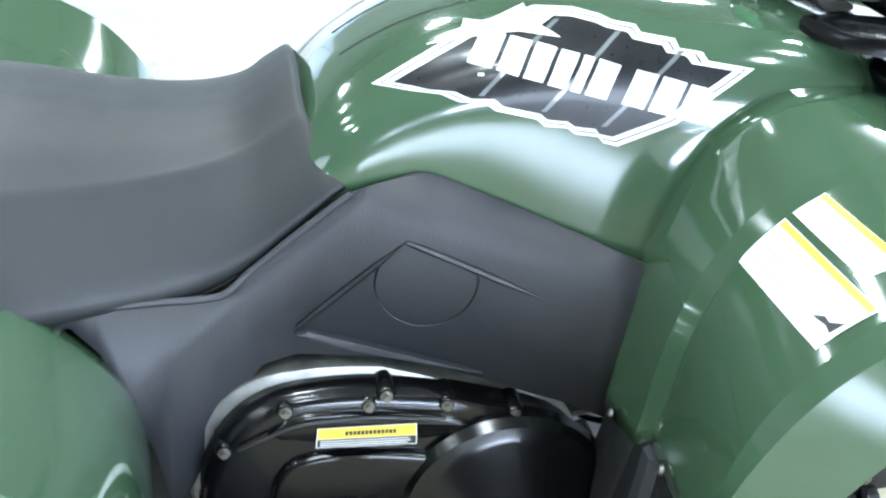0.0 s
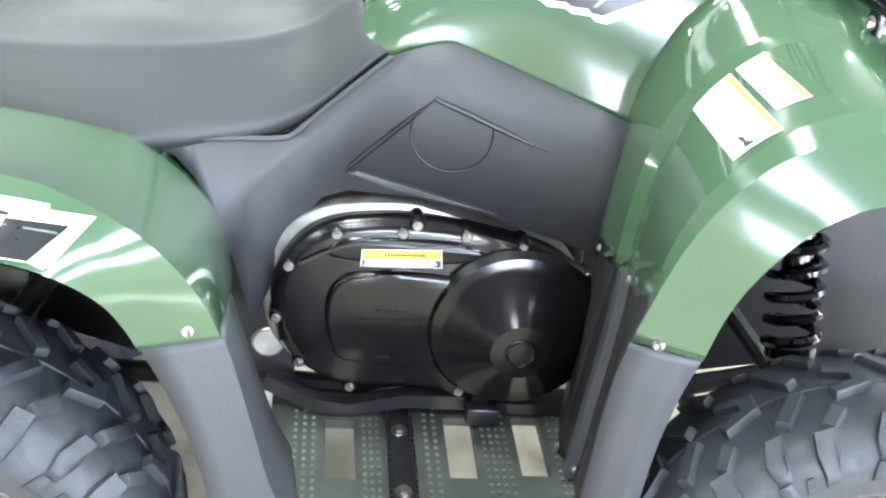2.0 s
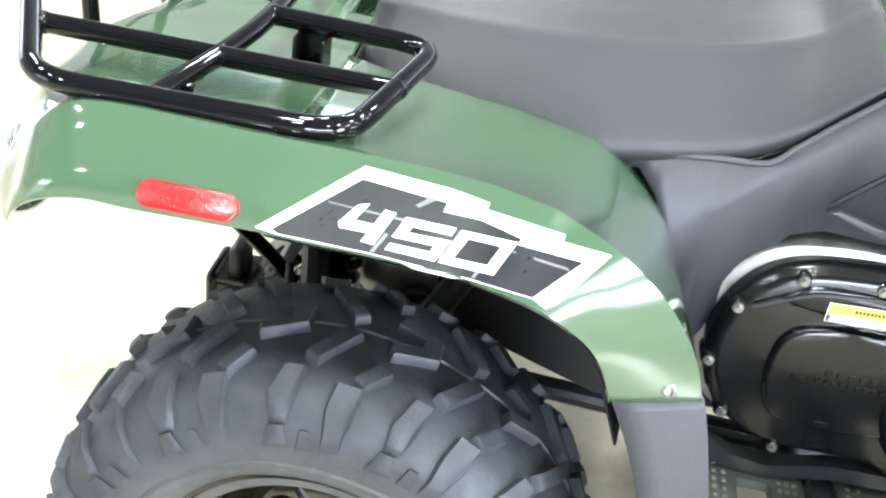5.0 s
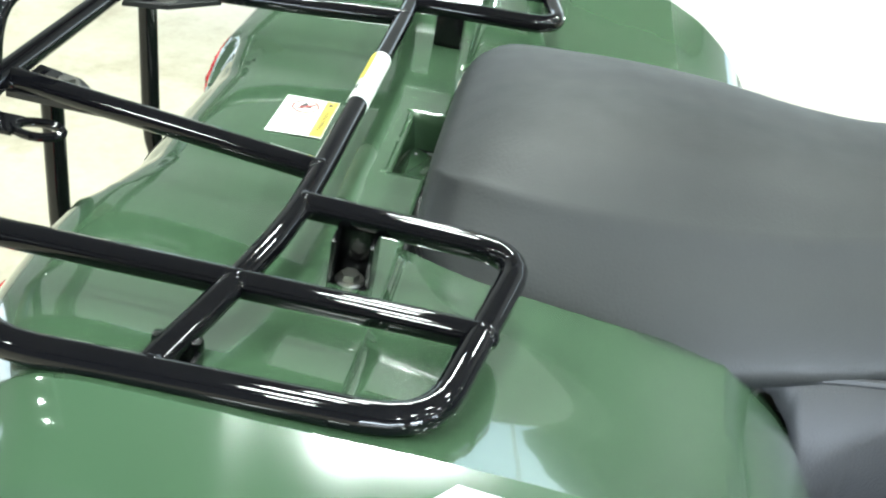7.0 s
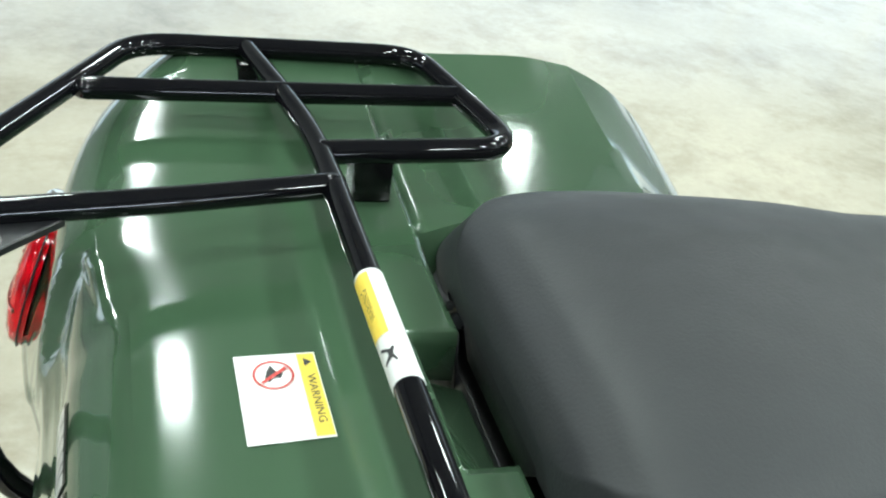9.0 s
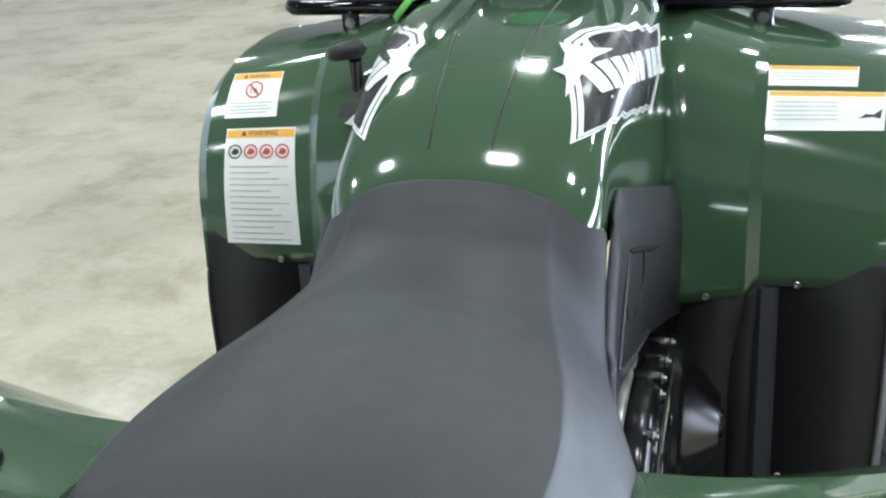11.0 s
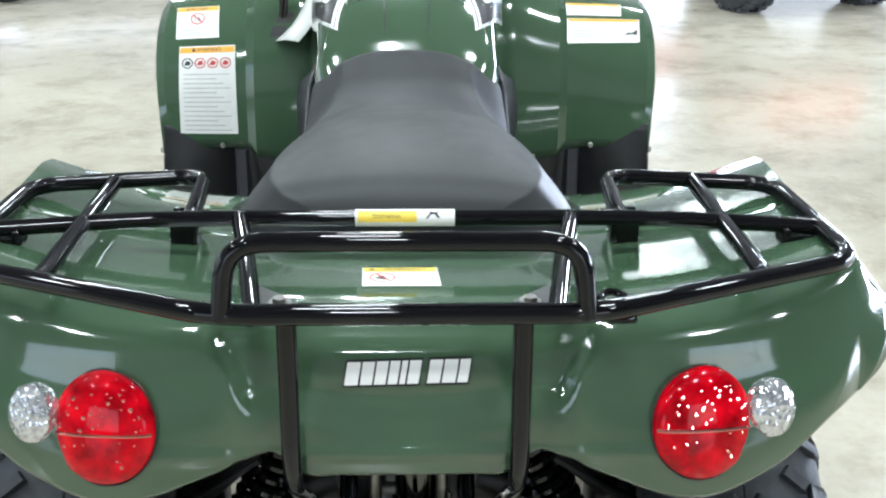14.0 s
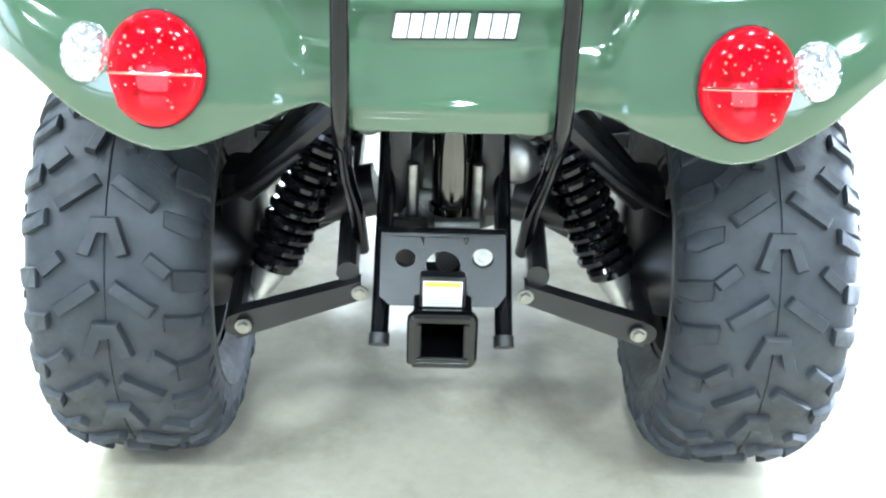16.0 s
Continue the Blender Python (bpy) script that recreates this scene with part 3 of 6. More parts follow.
fixn(bm)
CREASES = [spl(WING_OUT, 4), top_line[52:], spl(FLARE_LOW, 4), spl(side_low, 4), np.array([wing_rail(t)[4] for t in TS]), DECKR[:, 56]]
rear_fender = part("rear_fender", bm, GREEN, quad, "glossy forest green moulded rear fender", smooth=58, thick=0.003, hard=CREASES)
REAR = tree_of(rear_fender)

# front fender
FF_IN = [(0.235, 0.842, 0.640), (0.235, 0.846, 0.720), (0.235, 0.852, 0.785), (0.235, 0.864, 0.850), (0.232, 0.886, 0.912), (0.230, 0.922, 0.968), (0.230, 0.982, 1.004), (0.230, 1.090, 1.012), (0.230, 1.220, 1.010), (0.230, 1.360, 0.990)]
FF_RA = [(0.318, 0.842, 0.655), (0.318, 0.846, 0.735), (0.318, 0.853, 0.797), (0.318, 0.868, 0.856), (0.318, 0.894, 0.908), (0.320, 0.932, 0.950), (0.322, 0.990, 0.980), (0.322, 1.090, 0.992), (0.322, 1.220, 0.990), (0.322, 1.360, 0.968)]
FF_RB = [(0.336, 0.852, 0.670), (0.336, 0.858, 0.745), (0.336, 0.866, 0.805), (0.336, 0.883, 0.862), (0.336, 0.912, 0.912), (0.336, 0.950, 0.950), (0.336, 1.004, 0.978), (0.336, 1.095, 0.988), (0.336, 1.220, 0.986), (0.336, 1.360, 0.964)]
FF_OUT = [(0.497, 0.830, 0.680), (0.499, 0.836, 0.745), (0.501, 0.846, 0.796), (0.503, 0.866, 0.846), (0.504, 0.896, 0.888), (0.504, 0.936, 0.924), (0.503, 0.990, 0.950), (0.502, 1.075, 0.965), (0.501, 1.200, 0.966), (0.499, 1.350, 0.940)]
FF_LOW = [(0.523, 0.898, 0.655), (0.529, 0.908, 0.712), (0.535, 0.922, 0.756), (0.541, 0.942, 0.795), (0.544, 0.966, 0.827), (0.546, 0.998, 0.854), (0.546, 1.040, 0.870), (0.546, 1.105, 0.878), (0.545, 1.210, 0.876), (0.543, 1.340, 0.850)]
FF_EDGE = [(0.507, 0.818, 0.667), (0.513, 0.836, 0.740), (0.517, 0.850, 0.788), (0.520, 0.872, 0.835), (0.522, 0.902, 0.876), (0.523, 0.942, 0.909), (0.523, 0.995, 0.933), (0.522, 1.078, 0.947), (0.521, 1.202, 0.948), (0.519, 1.348, 0.922)]
fenders = {}
for s in (-1, 1):
    bm = bmesh.new()
    grid(bm, loft([FF_IN, FF_RA], 4, 3, False))
    grid(bm, loft([FF_RA, FF_RB], 4, 2, False))
    grid(bm, loft([FF_RB, FF_OUT], 4, 4, False))
    grid(bm, loft([FF_OUT, FF_EDGE], 4, 1, False))
    grid(bm, loft([FF_EDGE, FF_LOW], 4, 3, False))
    grid(bm, loft([FF_LOW, [(x - 0.014, y, z - 0.010) for x, y, z in FF_LOW]], 4, 1, False))
    grid(bm, loft([[(0.170, y, z) for _, y, z in FF_IN], FF_IN], 4, 1, False))
    bmesh.ops.remove_doubles(bm, verts=bm.verts[:], dist=0.0006)
    for v in bm.verts:
        v.co.x *= s
    fixn(bm)
    fenders[s] = part("front_fender", bm, GREEN, quad, "glossy forest green moulded front fender", smooth=14, thick=0.003)
FRONT = tree_of(*fenders.values())

# body cover between seat and handlebars
BODY = [
    (0.470, [(0.130, 0.800), (0.132, 0.830), (0.118, 0.858), (0.080, 0.876), (0.040, 0.882), (0.0, 0.883)]),
    (0.505, [(0.150, 0.825), (0.152, 0.862), (0.136, 0.898), (0.092, 0.918), (0.040, 0.926), (0.0, 0.927)]),
    (0.540, [(0.161, 0.838), (0.163, 0.888), (0.147, 0.930), (0.098, 0.953), (0.042, 0.962), (0.0, 0.963)]),
    (0.600, [(0.164, 0.840), (0.164, 0.915), (0.151, 0.966), (0.102, 0.994), (0.043, 1.003), (0.0, 1.004)]),
    (0.680, [(0.172, 0.820), (0.171, 0.925), (0.158, 0.996), (0.107, 1.026), (0.047, 1.036), (0.0, 1.037)]),
    (0.770, [(0.190, 0.790), (0.184, 0.920), (0.168, 1.016), (0.114, 1.047), (0.053, 1.056), (0.0, 1.057)]),
    (0.870, [(0.208, 0.770), (0.198, 0.915), (0.176, 1.028), (0.122, 1.058), (0.060, 1.066), (0.0, 1.067)]),
    (0.970, [(0.220, 0.770), (0.208, 0.920), (0.182, 1.034), (0.128, 1.060), (0.066, 1.067), (0.0, 1.068)]),
    (1.080, [(0.226, 0.770), (0.212, 0.915), (0.184, 1.022), (0.130, 1.045), (0.070, 1.050), (0.0, 1.050)]),
]
bm = bmesh.new()
grid(bm, loft([[(x, y, z) for x, z in st] for y, st in BODY], 4, 4))
mirrored(bm)
fixn(bm)
body_cover = part("body_cover", bm, GREEN, quad, "glossy forest green body cover over the tank", smooth=30, thick=0.003)
BODYT = tree_of(body_cover)
for sx in (-1, 1):
    bm = bmesh.new()
    pts = []
    for k in range(25):
        y = 0.54 + (0.98 - 0.54) * k / 24
        x = 0.037 + 0.030 * k / 24
        h = BODYT.ray_cast(V((sx * x, y, 1.3)), V((0, 0, -1)))
        if h[0]:
            pts.append(h[0] + V((0, 0, 0.0014)))
    tube(bm, pts, 0.0016, 6)
    part("seam", bm, BLACKP, body_cover)

# seat
SEAT = [
    # y, half width low, half width high, bottom, shoulder, top
    (-0.058, 0.120, 0.085, 0.800, 0.822, 0.826),
    (-0.055, 0.160, 0.118, 0.793, 0.831, 0.837),
    (-0.047, 0.192, 0.140, 0.786, 0.843, 0.850),
    (-0.033, 0.217, 0.160, 0.776, 0.850, 0.861),
    (-0.010, 0.237, 0.174, 0.764, 0.857, 0.873),
    (0.040, 0.248, 0.184, 0.748, 0.858, 0.885),
    (0.120, 0.250, 0.183, 0.740, 0.857, 0.894),
    (0.210, 0.240, 0.170, 0.737, 0.856, 0.895),
    (0.300, 0.214, 0.147, 0.739, 0.857, 0.887),
    (0.380, 0.190, 0.126, 0.746, 0.866, 0.888),
    (0.440, 0.178, 0.113, 0.774, 0.884, 0.903),
    (0.490, 0.172, 0.108, 0.820, 0.906, 0.928),
    (0.528, 0.168, 0.108, 0.856, 0.922, 0.943),
    (0.541, 0.163, 0.104, 0.862, 0.920, 0.941),
]
rails = []
for y, w, s, zb, zs, zt in SEAT:
    h = zs - zb
    bow = 0.42 * max(0, y - 0.44)
    rails.append([(w * 0.93, y, zb - 0.004), (w * 0.985, y, zb + 0.03 * h), (w, y, zb + 0.20 * h), (w - 0.30 * (w - s), y - 0.42 * bow, zb + 0.50 * h), (s + 0.24 * (w - s), y - 0.72 * bow, zb + 0.84 * h), (s + 0.10 * (w - s), y - 0.82 * bow, zb + 0.955 * h), (s + 0.02 * (w - s), y - 0.88 * bow, zb + 1.0 * h), (s * 0.95, y - 0.92 * bow, zs + 0.13 * (zt - zs)), (s * 0.72, y - bow, zs + 0.62 * (zt - zs)), (s * 0.38, y - bow, zt - 0.08 * (zt - zs)), (0, y - bow, zt)])
bm = bmesh.new()
R = loft(rails, 4, 4)
vs = grid(bm, R)
for row in (vs[0], vs[-1]):
    yy = row[0].co.y
    low = [bm.verts.new((v.co.x, v.co.y + (0.004 if row is vs[0] else -0.004), row[0].co.z)) for v in row]
    for i in range(len(row) - 1):
        bm.faces.new((row[i], row[i + 1], low[i + 1], low[i]))
mirrored(bm)
fixn(bm)
seat = part("seat", bm, SEATM, quad, "dark grey vinyl saddle seat", smooth=42)
bm = bmesh.new()
pts = [(v[0] + 0.001, v[1], v[2] - 0.001) for v in R[:, 0]]
tube(bm, pts, 0.0045, 8)
mirrored(bm, False)
part("seat_edge", bm, BLACKP, seat, "black edge trim")
bm = bmesh.new()
plate(bm, [(-0.085, 0.797), (-0.064, 0.778), (0.064, 0.778), (0.085, 0.797), (0.083, 0.806), (-0.083, 0.806)], -0.049, -0.055, 0.002, axis="y")
part("seat_latch_tab", bm, BLACKP, seat, "black seat base lip")

# inside of the rear body: seat well and inner walls
bm = bmesh.new()
box(bm, (-0.145, -0.055, 0.66), (0.145, 0.48, 0.755), 0.01)
part("seat_base", bm, BLACKP, quad)
for s in (-1, 1):
    bm = bmesh.new()
    grid(bm, loft([[(s * 0.078, -0.0605, 0.792), (s * 0.14, -0.0605, 0.792), (s * 0.215, -0.0585, 0.793)], [(s * 0.078, -0.053, 0.72), (s * 0.14, -0.053, 0.72), (s * 0.20, -0.053, 0.72)]], 4, 2, False))
    part("seat_well", bm, BLACKP, quad, thick=0.003)


# side panels
def bulge(y):
    return 0.168 + 0.50 * (y - 0.54) ** 2


PANEL = [(0.255, 0.745), (0.300, 0.751), (0.412, 0.752), (0.430, 0.762), (0.545, 0.868), (0.560, 0.874), (0.612, 0.890), (0.628, 0.889), (0.857, 0.814), (0.862, 0.760), (0.846, 0.622), (0.800, 0.634), (0.757, 0.642), (0.680, 0.662), (0.588, 0.675), (0.500, 0.680), (0.465, 0.668), (0.440, 0.632), (0.421, 0.590), (0.398, 0.520), (0.378, 0.480), (0.368, 0.506), (0.352, 0.570), (0.333, 0.630), (0.300, 0.700), (0.275, 0.733)]


def side_panel(s):
    bm = bmesh.new()
    f = bm.faces.new([bm.verts.new((0, y, z)) for y, z in PANEL])
    for k in range(1, 16):
        bmesh.ops.bisect_plane(bm, geom=bm.verts[:] + bm.edges[:] + bm.faces[:], plane_co=(0, 0.255 + 0.61 * k / 16, 0), plane_no=(0, 1, 0))
    for a, b in (((0.545, 0.845), (0.862, 0.765)), ((0.43, 0.735), (0.545, 0.845))):
        d = V((0, b[0] - a[0], b[1] - a[1]))
        bmesh.ops.bisect_plane(bm, geom=bm.verts[:] + bm.edges[:] + bm.faces[:], plane_co=(0, *a), plane_no=V((1, 0, 0)).cross(d))
    for v in bm.verts:
        y, z = v.co.y, v.co.z
        lim = 0.845 - (y - 0.545) * 0.252 if y > 0.545 else 0.735 + (y - 0.43) * 0.957
        x = bulge(y) + 0.012
        if z > lim and y > 0.43:
            x -= 0.22 * (z - lim)
        v.co.x = s * x
    fixn(bm)
    if s * sum(f.normal.x for f in bm.faces) < 0:
        bmesh.ops.reverse_faces(bm, faces=bm.faces[:])
    p = part("side_panel", bm, GREY, quad, "matt grey plastic side panel", smooth=25, thick=0.006)
    # rounded lip along the seat
    bm = bmesh.new()
    lip_line = spl([(0.262, 0.744), (0.300, 0.7505), (0.355, 0.7515), (0.408, 0.7515), (0.430, 0.761), (0.487, 0.814), (0.545, 0.867)], 4)
    tube(bm, [V((s * (bulge(q[0]) + 0.0125 - (0.22 * max(0, q[1] - (0.735 + (q[0] - 0.43) * 0.957)) if q[0] > 0.43 else 0)), q[0], q[1])) for q in lip_line], 0.0042, 8)
    part("panel_lip", bm, GREY, p)
    # diamond field with a ridge along its lower edge
    bend = lambda c: V((s * (c.x + bulge(c.y) + 0.012), c.y, c.z))
    bm = bmesh.new()
    plate(bm, [(0.496, 0.708), (0.508, 0.712), (0.560, 0.699), (0.704, 0.664), (0.560, 0.687)], 0.0, 0.013, 0.004, 2, bend=bend)
    part("ridge", bm, GREY, p, smooth=30)
    # black tubes stand in for the shaded upper edges of the field
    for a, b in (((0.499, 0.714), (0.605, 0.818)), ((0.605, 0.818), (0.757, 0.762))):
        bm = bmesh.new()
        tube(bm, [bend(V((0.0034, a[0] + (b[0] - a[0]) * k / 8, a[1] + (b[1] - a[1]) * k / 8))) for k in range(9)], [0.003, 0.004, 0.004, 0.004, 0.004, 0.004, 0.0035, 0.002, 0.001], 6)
        part("groove_shade", bm, BLACKP, p)
    # black arc laid on the panel for shade in the round groove
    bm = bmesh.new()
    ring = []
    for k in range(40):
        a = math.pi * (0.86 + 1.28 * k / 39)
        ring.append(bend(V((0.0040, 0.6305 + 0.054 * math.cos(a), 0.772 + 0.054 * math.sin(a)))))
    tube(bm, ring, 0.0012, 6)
    part("plug_groove_shade", bm, BLACKP, p)
    return p


for s in (1, -1):
    side_panel(s)


# mud guards, sills, foot wells
def foot_well(s):
    def mx(pts):
        return [(s * x, y, z) for x, y, z in pts]
    GL = [(0.513, 0.276, 0.634), (0.514, 0.300, 0.585), (0.515, 0.322, 0.530), (0.515, 0.342, 0.460), (0.514, 0.353, 0.400), (0.512, 0.360, 0.335), (0.508, 0.366, 0.276)]
    GR = [(0.492, 0.361, 0.640), (0.494, 0.374, 0.600), (0.495, 0.386, 0.555), (0.495, 0.400, 0.500), (0.494, 0.414, 0.445), (0.492, 0.434, 0.392), (0.488, 0.460, 0.352)]
    GI = [(0.300, 0.352, 0.585), (0.300, 0.360, 0.565), (0.300, 0.370, 0.530), (0.300, 0.384, 0.480), (0.300, 0.400, 0.430), (0.300, 0.420, 0.375), (0.300, 0.440, 0.335)]
    bm = bmesh.new()
    grid(bm, loft([mx(GL), mx(GR)], 4, 3, False))
    grid(bm, loft([mx(GR), mx(GI)], 4, 2, False))
    # sill
    ST = [(0.488, 0.460, 0.352), (0.478, 0.520, 0.345), (0.476, 0.640, 0.346), (0.480, 0.760, 0.350), (0.497, 0.800, 0.372)]
    SM = [(0.4947, 0.4287, 0.3267), (0.502, 0.520, 0.330), (0.502, 0.640, 0.331), (0.504, 0.760, 0.335), (0.513, 0.815, 0.350)]
    SB = [(0.508, 0.366, 0.276), (0.506, 0.500, 0.282), (0.506, 0.640, 0.290), (0.508, 0.760, 0.300), (0.517, 0.862, 0.318)]
    grid(bm, loft([mx(ST), mx(SM)], 4, 1, False))
    grid(bm, loft([mx(SM), mx(SB)], 4, 2, False))
    grid(bm, loft([mx(SB), mx([(0.42, y, z + 0.0) for x, y, z in SB])], 4, 1, False))
    bmesh.ops.remove_doubles(bm, verts=bm.verts[:], dist=0.0015)
    fixn(bm)
    g = part("rear_mud_guard", bm, GREY, quad, "matt grey plastic mud guard and sill", smooth=62, thick=0.004)
    # front guard: outer strip, kick panel, splash sheet
    FL = [(0.497, 0.800, 0.372), (0.501, 0.798, 0.430), (0.504, 0.800, 0.500), (0.505, 0.803, 0.570), (0.506, 0.808, 0.625), (0.506, 0.816, 0.664)]
    FR = [(0.517, 0.862, 0.318), (0.519, 0.864, 0.400), (0.521, 0.866, 0.470), (0.521, 0.872, 0.540), (0.521, 0.884, 0.605), (0.521, 0.898, 0.653)]
    FI = [(0.350, 0.832, 0.345), (0.350, 0.838, 0.410), (0.350, 0.843, 0.480), (0.350, 0.848, 0.545), (0.350, 0.852, 0.610), (0.350, 0.854, 0.668)]
    FJ = [(0.300, 0.818, 0.340), (0.300, 0.824, 0.410), (0.300, 0.830, 0.480), (0.302, 0.835, 0.545), (0.310, 0.838, 0.600), (0.318, 0.840, 0.652)]
    FK = [(0.215, 0.836, 0.345), (0.215, 0.838, 0.410), (0.215, 0.840, 0.480), (0.218, 0.841, 0.545), (0.225, 0.842, 0.600), (0.235, 0.843, 0.638)]
    bm = bmesh.new()
    grid(bm, loft([mx(FL), mx(FR)], 4, 3, False))
    fixn(bm)
    fg = part("front_mud_guard", bm, GREY, quad, "matt grey plastic mud guard", smooth=35, thick=0.004)
    bm = bmesh.new()
    over = lambda L: mx([(x, y + 0.003, z) for x, y, z in L] + [(L[-1][0], L[-1][1] + 0.016, L[-1][2] + 0.06)])
    grid(bm, loft([over(FL), over(FI)], 4, 2, False))
    grid(bm, loft([over(FI), over(FJ)], 4, 1, False))
    grid(bm, loft([over(FJ), over(FK)], 4, 1, False))
    fixn(bm)
    part("kick_panel", bm, DGREY, fg, "dark plastic splash panel", smooth=20, thick=0.004)
    for at, ax in (((0.507, 0.325, 0.656), (1, 0, 0.3)), ((0.515, 0.846, 0.668), (1, -0.3, 0.1))):
        bm = bmesh.new()
        screw(bm, V((s * (at[0] + 0.001), at[1], at[2])), (s * ax[0], ax[1], ax[2]), 0.0075, 0.004)
        part("screw", bm, STEEL, g)
    for at in ((0.300, 0.822, 0.352), (0.376, 0.828, 0.372), (0.265, 0.838, 0.655), (0.388, 0.845, 0.678)):
        bm = bmesh.new()
        screw(bm, V((s * at[0], at[1] - 0.004, at[2])), (0, -1, 0.1), 0.006, 0.004)
        part("screw", bm, STEEL, fg)
    bm = bmesh.new()
    ridge = spl(FI, 4)
    for k, (p, q) in enumerate(zip(ridge, ridge[1:])):
        quad_v = [(s * (c[0] + dx), c[1] - dy, c[2]) for c in (p, q) for dx, dy in ((-0.017, 0.001), (-0.009, 0.014), (0.009, 0.014), (0.017, 0.001))]
        vs8 = [bm.verts.new(c) for c in quad_v]
        for j in range(3):
            bm.faces.new((vs8[j], vs8[j + 1], vs8[j + 5], vs8[j + 4]))
        if k in (0, len(ridge) - 2):
            bm.faces.new(vs8[:4] if k == 0 else vs8[4:])
    bmesh.ops.remove_doubles(bm, verts=bm.verts[:], dist=1e-5)
    fixn(bm)
    part("kick_panel_ridge", bm, GREY, fg, smooth=30)
    # foot pan, with slots, ribs and studs
    slots = [(0.236, 0.365, 0.488, 0.530), (0.222, 0.356, 0.660, 0.702), (0.216, 0.348, 0.762, 0.803)]
    bm = bmesh.new()
    xs = sorted({0.16, 0.474, *[q for sl in slots for q in sl[:2]]})
    ys = sorted({0.41, 0.845, *[q for sl in slots for q in sl[2:]]})
    vmap = {}

    def vert(x, y):
        if (x, y) not in vmap:
            vmap[(x, y)] = bm.verts.new((s * x, y, 0.328))
        return vmap[(x, y)]
    for x0, x1 in zip(xs, xs[1:]):
        for y0, y1 in zip(ys, ys[1:]):
            cx, cy = (x0 + x1) / 2, (y0 + y1) / 2
            if any(a < cx < b and c < cy < d for a, b, c, d in slots):
                continue
            bm.faces.new((vert(x0, y0), vert(x1, y0), vert(x1, y1), vert(x0, y1)))
    for f in bm.faces:
        f.normal_update()
    pan = part("foot_pan", bm, PANM, quad, "black ribbed plastic foot pan with slots", smooth=0, thick=0.014)
    bm = bmesh.new()
    for y0, y1 in ((0.44, 0.478), (0.538, 0.567), (0.625, 0.652), (0.710, 0.752), (0.812, 0.832)):
        n = max(2, round((y1 - y0) / 0.011))
        for i in range(n):
            for j in range(15):
                x, y = 0.20 + j * 0.0155, y0 + (y1 - y0) * (i + 0.5) / n
                box(bm, (s * x - 0.0025, y - 0.0025, 0.335), (s * x + 0.0025, y + 0.0025, 0.338))
    for j in range(26):
        for i in range(2):
            x, y = 0.438 + 0.011 * i, 0.47 + j * 0.0125
            box(bm, (s * x - 0.0025, y - 0.0025, 0.335), (s * x + 0.0025, y + 0.0025, 0.3385))
    st = part("stud", bm, STUDM, pan, smooth=0)
    st["kind"] = "stuff"
    bm = bmesh.new()
    box(bm, (min(s * 0.21, s * 0.425), 0.574, 0.334), (max(s * 0.21, s * 0.425), 0.612, 0.342), 0.003)
    for j in range(20):
        for yy in (0.5745, 0.6085):
            box(bm, (s * (0.215 + j * 0.0108) - 0.003, yy, 0.341), (s * (0.215 + j * 0.0108) + 0.003, yy + 0.004, 0.350))
    peg = part("foot_peg", bm, BLACKM, pan, "black steel foot peg with teeth", smooth=0)
    for x in (0.265, 0.395):
        bm = bmesh.new()
        bolt(bm, V((s * x, 0.593, 0.342)), (0, 0, 1), 0.008, 0.007)
        part("bolt", bm, STEEL, peg)
    bm = bmesh.new()
    lathe(bm, [(0.335, 0.0), (0.335, 0.014), (0.343, 0.013), (0.345, 0.009), (0.343, 0.0)], (s * 0.440, 0.629, 0), "z", 18)
    part("peg_cap", bm, STEEL, pan)


for s in (1, -1):
    foot_well(s)



